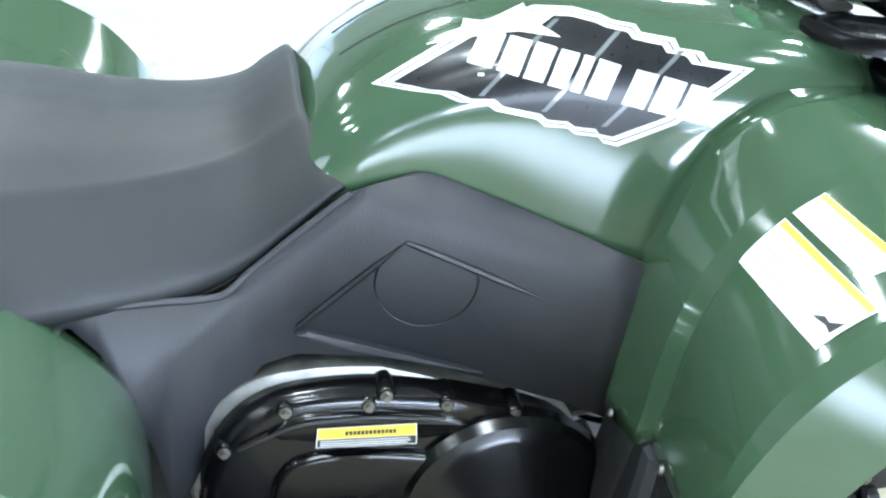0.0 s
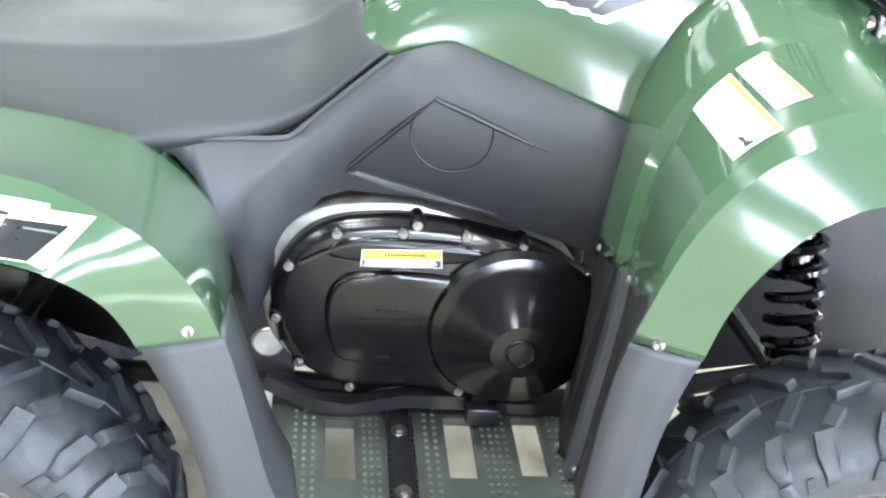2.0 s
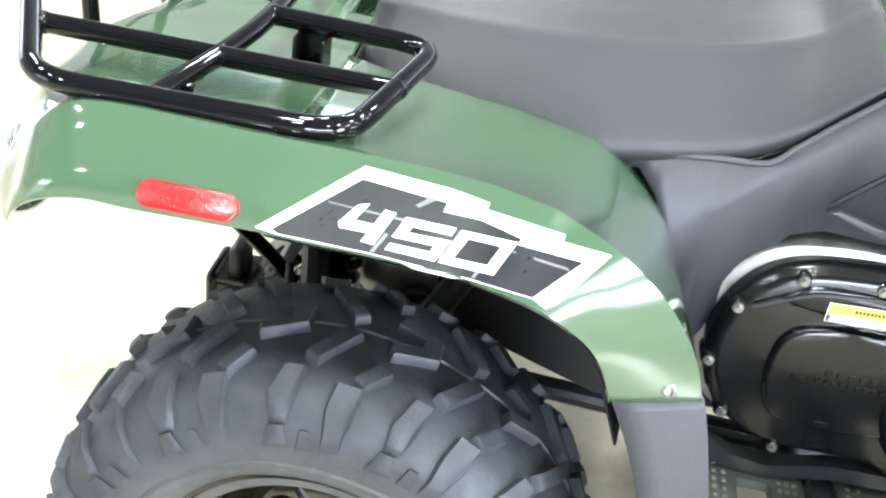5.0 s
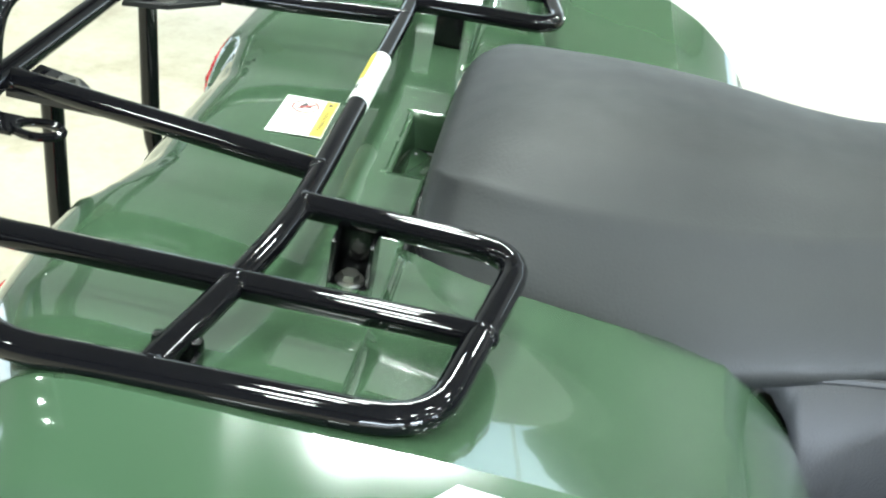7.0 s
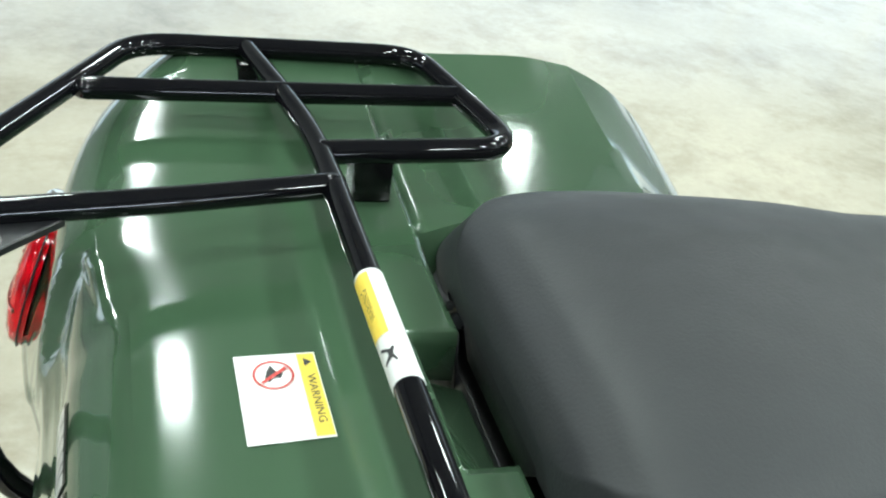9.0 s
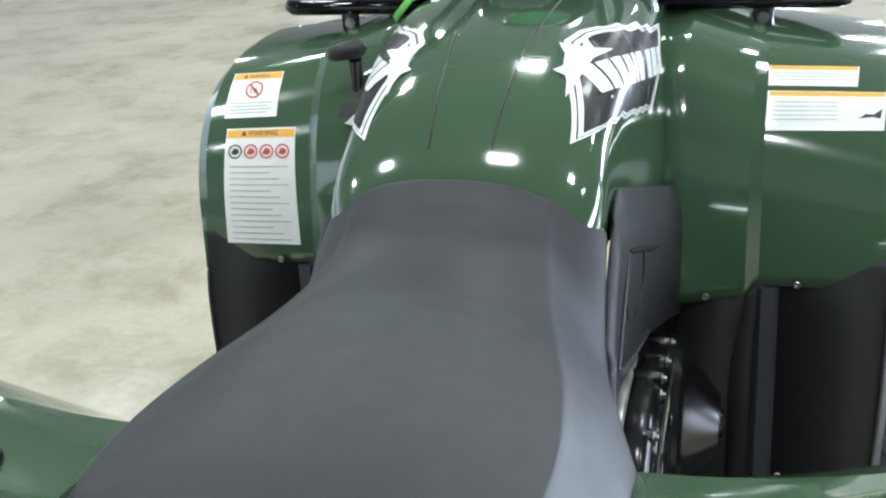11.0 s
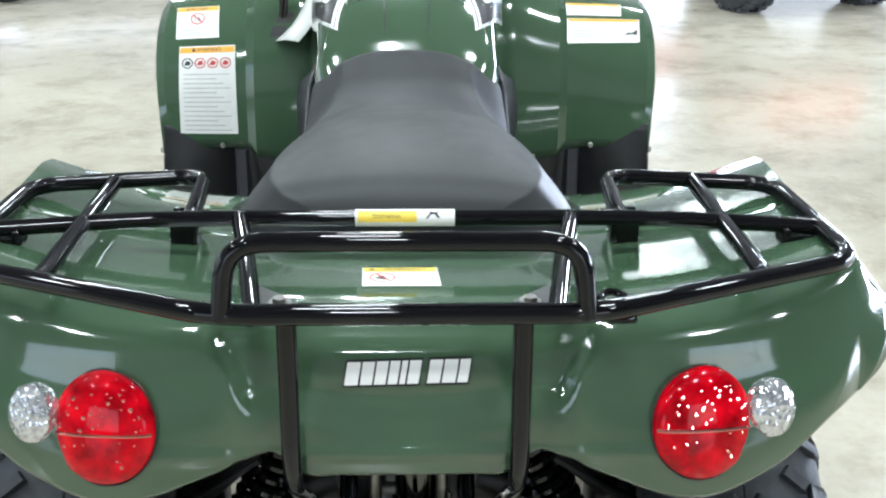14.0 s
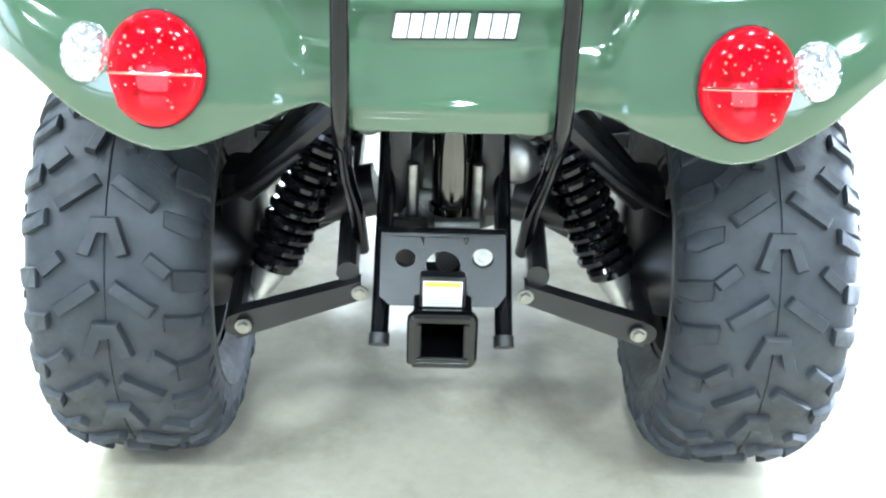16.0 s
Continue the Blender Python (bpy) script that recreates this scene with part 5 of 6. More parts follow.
for hx, hz, r in holes:
    bm = bmesh.new()
    panels.append(bm)
    x0, x1 = {0.0: (-0.028, 0.032)}.get(hx, (-0.086, -0.028) if hx < 0 else (0.032, 0.086))
    edge = [(hx + 4 * math.cos(k * math.pi / 12), hz + 4 * math.sin(k * math.pi / 12)) for k in range(24)]
    rim_v = [[bm.verts.new((hx + r * math.cos(k * math.pi / 12), y, hz + r * math.sin(k * math.pi / 12))) for k in range(24)] for y in (-0.232, -0.222)]
    out_v = []
    for y in (-0.232, -0.222):
        row = []
        for ex, ez in edge:
            t = min(((x1 if ex > hx else x0) - hx) / (ex - hx) if abs(ex - hx) > 1e-6 else 9, ((0.434 if ez > hz else 0.328) - hz) / (ez - hz) if abs(ez - hz) > 1e-6 else 9)
            row.append(bm.verts.new((hx + (ex - hx) * t, y, hz + (ez - hz) * t)))
        out_v.append(row)
    for k in range(24):
        j = (k + 1) % 24
        bm.faces.new((rim_v[0][k], rim_v[0][j], out_v[0][j], out_v[0][k]))
        bm.faces.new((rim_v[1][k], out_v[1][k], out_v[1][j], rim_v[1][j]))
        bm.faces.new((rim_v[0][k], rim_v[1][k], rim_v[1][j], rim_v[0][j]))
        bm.faces.new((out_v[0][k], out_v[0][j], out_v[1][j], out_v[1][k]))
lip_bm = bmesh.new()
box(lip_bm, (-0.086, -0.236, 0.4345), (0.086, -0.218, 0.4415), 0.001, 1)
lean = lambda c: V((c.x, c.y + 0.60 * (c.z - 0.328), 0.328 + 0.70 * (c.z - 0.328)))
for bm in panels + [lip_bm]:
    for v in bm.verts:
        v.co = lean(v.co)
    fixn(bm)
# black plate added behind the left hole to make it dark
back_bm = bmesh.new()
box(back_bm, (-0.082, -0.128, 0.335), (-0.022, -0.118, 0.410), 0.003, 1)
hp = part("hitch_plate", panels[1], BLACKM, quad, "black steel hitch plate with holes", smooth=0)
for bm in (panels[0], panels[2]):
    part("plate_cheek", bm, BLACKM, hp, smooth=0)
bm = bmesh.new()
bolt(bm, lean(V((0.054, -0.228, 0.402))), (0, -0.76, 0.65), 0.009, 0.008)
part("bolt", bm, STEEL, hp, smooth=0)
bm = bmesh.new()
tube(bm, [(0.006, -0.170, 0.366), (0.006, -0.10, 0.366)], 0.017, 16)
part("tow_pin", bm, STEEL, hp)
part("hole_backing", back_bm, BLACKM, hp, smooth=0)
part("plate_lip", lip_bm, BLACKM, hp, smooth=0)
for s in (-1, 1):
    bm = bmesh.new()
    tube(bm, [(s * 0.080, -0.030, 0.525), (s * 0.083, -0.150, 0.386), (s * 0.085, -0.240, 0.281)], 0.0125, 14)
    st = part("bumper_tube", bm, BLACKG, quad, "glossy black steel tube")
    bm = bmesh.new()
    tube(bm, [(s * 0.0848, -0.236, 0.2857), (s * 0.0852, -0.246, 0.274)], 0.0142, 16)
    part("tube_cap", bm, BLACKP, st)
bm = bmesh.new()
W, H0, H1 = 0.039, 0.268, 0.340
for lo, hi in (((-W, -0.285, H1 - 0.010), (W, -0.12, H1)), ((-W, -0.285, H0), (W, -0.12, H0 + 0.010)), ((-W, -0.285, H0 + 0.010), (-W + 0.011, -0.12, H1 - 0.010)), ((W - 0.011, -0.285, H0 + 0.010), (W, -0.12, H1 - 0.010))):
    box(bm, lo, hi, 0.002, 1)
box(bm, (-W + 0.01, -0.16, H0 + 0.01), (W - 0.01, -0.15, H1 - 0.01))
tube(bm, [(-W, -0.278, H0), (-W, -0.278, H1), (W, -0.278, H1), (W, -0.278, H0), (-W, -0.278, H0)], 0.008, 8, bend=0.008)
hitch = part("hitch_receiver", bm, BLACKS, quad, "black square hitch receiver", smooth=30)
bm = bmesh.new()
box(bm, (-0.031, -0.256, 0.336), (0.030, -0.236, 0.386), 0.004)
part("label_plate", bm, BLACKM, hitch)
HL = [(-0.027, -0.257, 0.342), (0.025, -0.257, 0.342), (0.025, -0.257, 0.380), (-0.027, -0.257, 0.380)]
decal("hitch_label", [rect(0, 0, 1, 1)], HL, None, LABEL, hitch, (0, -1, 0), 0.0004, 0, "white hitch label with orange band")
decal("label_field", [rect(0.04, 0.78, 0.96, 0.96)], HL, None, ORANGE, hitch, (0, -1, 0), 0.0008, 0)
decal("printed_line", [rect(0.08, 0.12 + 0.1 * k, 0.9 - 0.1 * (k % 3), 0.15 + 0.1 * k) for k in range(6)], HL, None, INKG, hitch, (0, -1, 0), 0.0008, 0)
# silencer
bm = bmesh.new()
tube(bm, [(0.105, -0.052, 0.468), (0.105, -0.046, 0.468), (0.105, -0.030, 0.468), (0.105, 0.0, 0.468), (0.105, 0.10, 0.475), (0.105, 0.16, 0.48)], [0.012, 0.030, 0.042, 0.046, 0.046, 0.03], 24)
sil = part("silencer", bm, ALU, quad, "bright metal silencer", smooth=50)
bm = bmesh.new()
lathe(bm, [(0.100, 0.030), (0.165, 0.030), (0.168, 0.027), (0.168, 0.022), (0.150, 0.020)], (0, 0.045, 0.445), "x", 24, cap=False)
part("clamp_ring", bm, BLACKM, sil)

# ---- rear rack ----
def rack_tube(name, pts, r=0.0125, bend=0.05, parent=None, mtl=None):
    bm = bmesh.new()
    tube(bm, pts, r, 14, bend=bend)
    return part(name, bm, mtl or BLACKG, parent)


Z = 0.852
bm = bmesh.new()
tube(bm, [(-0.500, -0.176, Z), (-0.395, -0.155, Z), (-0.30, -0.140, Z), (-0.21, -0.138, Z), (0.21, -0.138, Z), (0.30, -0.140, Z), (0.395, -0.155, Z), (0.500, -0.176, Z)], 0.0102, 14, bend=0.06)
rack = part("rear_rack", bm, BLACKG, quad, "glossy black tubular steel rear rack")
for s in (-1, 1):
    mx = lambda pts: [(s * x, y, z) for x, y, z in pts]
    rack_tube("side_loop", mx([(0.264, -0.138, Z), (0.276, 0.041, Z), (0.500, 0.000, Z), (0.505, -0.286, Z), (0.192, -0.440, Z + 0.004), (0.0, -0.440, Z + 0.004)]), 0.0110, 0.042, rack)
    rack_tube("inner_rail", mx([(0.393, 0.020, Z), (0.390, -0.153, Z), (0.388, -0.330, Z)]), 0.0105, 0, rack)
    rack_tube("long_rail", mx([(0.204, -0.140, Z), (0.178, -0.27, Z), (0.150, -0.436, Z + 0.002)]), 0.0105, 0.05, rack)
    for at in ((0.393, 0.020), (0.390, -0.153), (0.388, -0.330), (0.204, -0.140), (0.152, -0.432), (0.264, -0.136), (0.500, -0.174)):
        bm = bmesh.new()
        bmesh.ops.create_icosphere(bm, subdivisions=2, radius=0.0128, matrix=Matrix.Translation((s * at[0], at[1], Z)) @ Matrix.Diagonal((1, 1, 0.86, 1)))
        for v in bm.verts:
            v.co += V([random.uniform(-1, 1) * 0.0008 for _ in range(3)])
        part("weld", bm, BLACKG, rack)
    # feet
    for x, y in ((0.268, -0.090), (0.462, -0.170)):
        bm = bmesh.new()
        zt = 0.808 + 0.02 * (x > 0.4)
        box(bm, (s * x - 0.006, y - 0.017, 0.800), (s * x + 0.004, y + 0.017, 0.852), 0.003)
        for e in (-0.017, 0.013):
            box(bm, (min(s * x, s * (x + 0.03)), y + e, zt - 0.006), (max(s * x, s * (x + 0.03)), y + e + 0.004, 0.845), 0.001, 1)
        box(bm, (min(s * (x - 0.004), s * (x + 0.036)), y - 0.017, zt - 0.006), (max(s * (x - 0.004), s * (x + 0.036)), y + 0.017, zt), 0.002, 1)
        foot = part("rack_foot", bm, BLACKS, rack, "folded black steel foot", smooth=30)
        bm = bmesh.new()
        bolt(bm, V((s * (x + 0.022), y, zt)), (0, 0, 1), 0.008, 0.007)
        part("bolt", bm, STEEL, foot, smooth=0)
    bm = bmesh.new()
    plate(bm, [(s * 0.098, -0.432), (s * 0.165, -0.432), (s * 0.168, -0.345), (s * 0.158, -0.340), (s * 0.112, -0.385)], Z - 0.010, Z - 0.004, 0.001, 1, axis="z")
    gus = part("gusset", bm, BLACKM, rack, "black gusset plate", smooth=0)
    bm = bmesh.new()
    bolt(bm, V((s * 0.128, -0.392, Z - 0.004)), (0, 0, 1), 0.008, 0.006)
    part("bolt", bm, STEEL, gus, smooth=0)
    if s > 0:
        bm = bmesh.new()
        loop = [V((s * (0.217 + 0.013 * math.cos(a)), -0.378 + 0.021 * math.sin(a), Z - 0.008)) for a in [k * math.pi / 10 for k in range(21)]]
        tube(bm, loop, 0.0042, 8, cap=False)
        box(bm, (s * 0.217 - 0.015, -0.432, Z - 0.012), (s * 0.217 + 0.015, -0.394, Z - 0.005), 0.002, 1)
        part("tie_bracket", bm, BLACKG, rack, smooth=30)
    # stays from the rack down behind the rear face
    rack_tube("rack_stay", mx([(0.120, -0.412, Z - 0.002), (0.122, -0.403, 0.640), (0.130, -0.227, 0.515), (0.121, -0.140, 0.430), (0.116, -0.095, 0.345)]), 0.0106, 0.06, rack)
rack_tube("raised_hoop", [(-0.180, -0.440, Z), (-0.172, -0.436, Z + 0.078), (0.172, -0.436, Z + 0.078), (0.180, -0.440, Z)], 0.0104, 0.04, rack)
# sleeve label round the front bar
bm = bmesh.new()
lathe(bm, [(-0.062, 0.0106), (0.060, 0.0106)], (0, -0.138, Z), "x", 24)
sl = part("bar_label", bm, LABEL, rack, "white and yellow warning label")


def on_bar(polys):
    """Lays outlines (0..1 along the bar, 0..1 round its upper side) on the sleeve."""
    bm = bmesh.new()
    for p in polys:
        bm.faces.new([bm.verts.new((u, v, 0)) for u, v in p])
    for k in range(1, 12):
        bmesh.ops.bisect_plane(bm, geom=bm.verts[:] + bm.edges[:] + bm.faces[:], plane_co=(0, k / 12, 0), plane_no=(0, 1, 0))
    for v in bm.verts:
        u, w = v.co.x, v.co.y
        a = radians(-20 + 180 * w)
        v.co = V((-0.061 + 0.120 * u, -0.138 - 0.0110 * math.cos(a), Z + 0.0110 * math.sin(a)))
    return fixn(bm)


part("label_field", on_bar([rect(0.02, 0.05, 0.62, 0.5)]), YELLOW, sl)
WARN = word_polys("WARNING")
part("printed_word", on_bar([[(0.63 - u, 0.56 - w) for u, w in p] for p in fitted(WARN, 0.17, 0.2, 0.46, 0.36)]), INK, sl)
part("pictogram", on_bar([[(0.71, 0.20), (0.73, 0.18), (0.77, 0.33), (0.80, 0.34), (0.84, 0.19), (0.86, 0.20), (0.83, 0.40), (0.87, 0.46), (0.86, 0.49), (0.80, 0.43), (0.76, 0.49), (0.74, 0.47), (0.76, 0.40)]]), INK, sl)

# ---- lamps and reflectors ----
def tail_lamp(s):
    def seat_of(x, z, ry):
        h = REAR.ray_cast(V((s * x, -1.0, z)), V((0, 1, 0)))
        return pose(s * x, h[0].y, z, 90, 0, s * ry) @ pose(0, 0, 0, -14, 0, 0)
    tilt = seat_of(0.326, 0.694, 11) @ pose(0, 0, -0.002)
    bm = bmesh.new()
    lathe(bm, [(-0.006, 0.060), (0.000, 0.060), (0.006, 0.0575), (0.011, 0.050), (0.015, 0.036), (0.017, 0.018), (0.0175, 0.0)], axis="z", seg=48)
    bmesh.ops.transform(bm, matrix=tilt @ Matrix.Diagonal((0.97, 1.06, 1, 1)), verts=bm.verts[:])
    lamp = part("tail_lamp", bm, REDL, quad, "round red faceted tail lamp with clear lens beside it", smooth=40)
    bm = bmesh.new()
    tube(bm, [tilt @ V((0.0595 * math.cos(k * math.pi / 24), 0.0645 * math.sin(k * math.pi / 24), -0.001)) for k in range(49)], 0.0009, 6, cap=False)
    part("bezel", bm, BLACKP, lamp)
    bm = bmesh.new()
    lathe(bm, [(-0.050, 0.0), (-0.050, 0.040), (-0.040, 0.046), (-0.0065, 0.0520), (-0.0065, 0.0)], axis="z", seg=32)
    bmesh.ops.transform(bm, matrix=tilt @ Matrix.Diagonal((0.97, 1.06, 1, 1)), verts=bm.verts[:])
    part("lamp_housing", bm, BLACKP, lamp, "black lamp housing")

    def dome(x, y):
        return np.interp(math.hypot(x / 0.97, y / 1.06), [0, 0.018, 0.036, 0.050, 0.0575], [0.0175, 0.017, 0.015, 0.011, 0.006])
    # ridge across the lens, in paler metal for its highlight
    bm = bmesh.new()
    tube(bm, [tilt @ V((x, -0.004 - 0.05 * s * x, dome(x, -0.004))) for x in np.linspace(-0.056, 0.056, 15)], 0.0022, 8)
    part("lens_ridge_highlight", bm, REDG, lamp)
    # metal beads for the reflector facets and their glints, mostly in the upper half
    rnd = random.Random(5)
    for j in range(84):
        x, y = rnd.uniform(-0.048, 0.048), rnd.uniform(-0.05, 0.060)
        if math.hypot(x / 0.97, y / 1.06) > 0.050 or (y < 0 and rnd.random() < 0.7):
            continue
        bm = bmesh.new()
        bmesh.ops.create_icosphere(bm, subdivisions=1, radius=rnd.uniform(0.0010, 0.0034) * rnd.uniform(0.6, 1.0), matrix=tilt @ Matrix.Translation((x, y, dome(x, y) - 0.0004)) @ Matrix.Diagonal((1, 1, 0.6, 1)))
        part("lens_glint", bm, REDG, lamp, smooth=0)
    t2 = seat_of(0.403, 0.708, 24)
    bm = bmesh.new()
    lathe(bm, [(-0.03, 0.030), (0.004, 0.030), (0.009, 0.027), (0.013, 0.016), (0.014, 0.0)], axis="z", seg=32)
    bmesh.ops.transform(bm, matrix=t2 @ Matrix.Diagonal((0.95, 1.12, 1, 1)), verts=bm.verts[:])
    part("clear_lens", bm, CLEARL, lamp, "small clear faceted lens", smooth=40)


for s in (-1, 1):
    tail_lamp(s)
    # oblong reflector on the flare
    out = V((s * 0.80, 0.0, 0.60))
    up = V((s * -0.60, 0.0, 0.80))
    bm = bmesh.new()
    L, H = 0.033, 0.0125
    outline = [(L * sx + H * math.cos(a), H * math.sin(a)) for sx, a0 in ((1, -90), (-1, 90)) for a in [radians(a0 + 22.5 * j) for j in range(9)]]
    plate(bm, outline, 0.0, 0.0072, 0.0025, 3)
    REFC = V((s * 0.551, -0.119, 0.784))
    for v in bm.verts:
        q = REFC + V((0, v.co.y, 0.0)) + up * v.co.z
        h = REAR.ray_cast(q + out * 0.1, -out, 0.25)
        v.co = (h[0] if h[0] else q) + out * (v.co.x - 0.002)
    fixn(bm)
    part("side_reflector", bm, REFLRED, quad, "oblong red side reflector", smooth=40)



# ---- stickers and side graphics ----
def field(pts, y0, y1, z0, z1):
    return [((y - y0) / (y1 - y0), (z - z0) / (z1 - z0)) for y, z in pts]


def body_graphic(s):
    y0, y1, z0, z1 = 0.55, 0.97, 0.90, 1.09
    quad4 = [(s * 0.15, y0, z0), (s * 0.15, y1, z0), (s * 0.15, y1, z1), (s * 0.15, y0, z1)]
    to = (s * 1.0, -0.31, 0.36)
    F = lambda pts: field(pts, y0, y1, z0, z1)
    outer = [(0.556, 0.973), (0.652, 1.043), (0.712, 1.066), (0.752, 1.066), (0.782, 1.059), (0.795, 1.053), (0.820, 1.049), (0.826, 1.041), (0.862, 1.036), (0.868, 1.027), (0.893, 1.024), (0.900, 1.016), (0.951, 1.010), (0.880, 0.948), (0.822, 0.921), (0.806, 0.924), (0.800, 0.930), (0.775, 0.932), (0.766, 0.938), (0.742, 0.939), (0.732, 0.946), (0.688, 0.953), (0.676, 0.961), (0.650, 0.960), (0.630, 0.967), (0.600, 0.968)]
    g = decal("side_graphic", [F(outer)], quad4, BODYT, WHITEV, body_cover, to, 0.0006, 16, "white and black angular side graphic")
    shrunk = lambda a, b: [(0.755 + (y - 0.755) * a, 0.988 + (z - 0.988) * b) for y, z in outer]
    decal("graphic_line", [F(shrunk(0.955, 0.935))], quad4, BODYT, BLACKV, g, to, 0.0009, 16)
    decal("graphic_line", [F(shrunk(0.940, 0.912))], quad4, BODYT, WHITEV, g, to, 0.0012, 16)
    decal("graphic_field", [F(shrunk(0.885, 0.845))], quad4, BODYT, BLACKV, g, to, 0.0015, 16)
    for a, b in (((0.668, 0.968), (0.735, 1.050)), ((0.735, 0.955), (0.800, 1.040)), ((0.800, 0.942), (0.868, 1.024))):
        decal("graphic_stripe", [F([a, (a[0] + 0.006, a[1]), (b[0] + 0.006, b[1]), b])], quad4, BODYT, GREYV, g, to, 0.0018, 16)
    # the maker's lettering as plain slanted blocks
    x = 0.652
    polys = []
    for k, w in enumerate((0.026, 0.023, 0.021, 0.019, 0.011, 0.023, 0, 0.024, 0.026, 0.022)):
        if not w:
            x += 0.012
            continue
        zb = 1.000 - 0.200 * (x - 0.652)
        hh = 0.036
        polys.append(F([(x, zb), (x + w, zb - 0.20 * w), (x + w + 0.010, zb + hh - 0.20 * w), (x + 0.010, zb + hh)]))
        x += w + 0.005
    decal("block_lettering", polys, quad4, BODYT, WHITEV, g, to, 0.0022, 16)
    # white claw-shaped print; its white also stands in for glare there
    burst = [(0.606, 1.016), (0.640, 1.034), (0.640, 1.046), (0.664, 1.044), (0.700, 1.066), (0.712, 1.050), (0.742, 1.060), (0.722, 1.042), (0.745, 1.030), (0.700, 1.034), (0.672, 1.030)]
    decal("star_burst", [F(burst)], quad4, BODYT, WHITEV, g, to, 0.0024, 16)


def fender_graphic(s):
    y0, y1, z0, z1 = -0.10, 0.23, 0.71, 0.85
    quad4 = [(s * 0.505, y0, z0 - 0.004), (s * 0.505, y1, z0 - 0.004), (s * 0.505, y1, z1 - 0.004), (s * 0.505, y0, z1 - 0.004)]
    to = (s * 0.905, 0.187, 0.51)
    F = lambda pts: field(pts, y0, y1, z0, z1)
    outer = [(-0.071, 0.752), (0.019, 0.830), (0.095, 0.824), (0.126, 0.818), (0.125, 0.811), (0.192, 0.802), (0.191, 0.795), (0.235, 0.791), (0.190, 0.735), (0.181, 0.729), (0.168, 0.736), (0.111, 0.743), (0.028, 0.748), (-0.051, 0.749)]
    g = decal("fender_graphic", [F(outer)], quad4, REAR, WHITEV, rear_fender, to, 0.0006, 30, "white and black angular fender graphic")
    inner = [(-0.057, 0.753), (0.018, 0.817), (0.091, 0.810), (0.088, 0.801), (0.120, 0.800), (0.155, 0.790), (0.152, 0.784), (0.210, 0.779), (0.168, 0.737), (0.111, 0.744), (0.028, 0.749), (-0.051, 0.750)]
    decal("graphic_field", [F(inner)], quad4, REAR, BLACKV, g, to, 0.0010, 30)
    for a, b in (((-0.012, 0.790), (0.090, 0.784)), ((0.028, 0.750), (0.040, 0.770)), ((0.064, 0.802), (0.078, 0.812)), ((0.114, 0.745), (0.122, 0.760)), ((0.132, 0.779), (0.196, 0.770))):
        n = 0.0016 if abs(a[1] - b[1]) < 0.012 else 0.0
        decal("graphic_stripe", [F([a, (a[0] + 0.0035, a[1] - n), (b[0] + 0.0035, b[1] - n), (b[0], b[1] + n)])], quad4, REAR, GREYV, g, to, 0.0013, 16)
    # the number in squared, slanted figures
    four = [[(0.016, 0.792), (0.026, 0.795), (0.014, 0.777), (0.000, 0.772)], [(0.000, 0.772), (0.014, 0.777), (0.041, 0.776), (0.036, 0.767), (0.001, 0.767)], [(0.039, 0.792), (0.049, 0.791), (0.031, 0.757), (0.020, 0.758)]]
    five = [[(0.057, 0.789), (0.100, 0.788), (0.096, 0.780), (0.053, 0.781)], [(0.053, 0.781), (0.063, 0.781), (0.060, 0.775), (0.050, 0.775)], [(0.050, 0.775), (0.096, 0.775), (0.091, 0.767), (0.046, 0.768)], [(0.082, 0.767), (0.091, 0.767), (0.088, 0.760), (0.079, 0.761)], [(0.079, 0.761), (0.088, 0.760), (0.083, 0.753), (0.041, 0.755), (0.045, 0.762)]]
    zo, zi = [(0.104, 0.787), (0.152, 0.786), (0.133, 0.751), (0.086, 0.753)], [(0.110, 0.780), (0.138, 0.779), (0.127, 0.759), (0.099, 0.760)]
    zero = [[zo[k], zo[(k + 1) % 4], zi[(k + 1) % 4], zi[k]] for k in range(4)]
    for fig in (four, five, zero):
        decal("number", [F(p) for p in fig], quad4, REAR, WHITEV, g, to, 0.0018, 26)


for s in (1, -1):
    body_graphic(s)
    fender_graphic(s)


def sticker(name, quad4, tree, to, parent, header, rows, icons=0, label="", word=True, side=False, head=ORANGE):
    """A warning sticker: white field, coloured header, rows of print and round pictograms."""
    st = decal(name, [rect(0, 0, 1, 1)], quad4, tree, LABEL, parent, to, 0.0006, 8, label)
    if header and side:
        decal("header", [rect(1 - header, 0.02, 0.985, 0.98)], quad4, tree, head, st, to, 0.0010, 8)
        if word:
            w = [[(1 - header * 0.70 + header * 0.42 * v, 0.16 + 0.56 * (1 - u)) for u, v in p] for p in WARN]
            decal("printed_word", w, quad4, tree, INK, st, to, 0.0014, 8)
            decal("warning_mark", [[(1 - header * 0.70, 0.82), (1 - header * 0.28, 0.87), (1 - header * 0.70, 0.92)]], quad4, tree, INK, st, to, 0.0014, 0)
    elif header:
        decal("header", [rect(0.015, 1 - header, 0.985, 0.985)], quad4, tree, head, st, to, 0.0010, 8)
        if word:
            decal("printed_word", fitted(WARN, 0.32, 1 - header * 0.78, 0.74, 1 - header * 0.28), quad4, tree, INK, st, to, 0.0014, 8)
            decal("warning_mark", [[(0.22, 1 - header * 0.78), (0.30, 1 - header * 0.78), (0.26, 1 - header * 0.24)]], quad4, tree, INK, st, to, 0.0014, 0)
    if rows:
        decal("printed_line", rows, quad4, tree, INKG, st, to, 0.0012, 8)
    return st


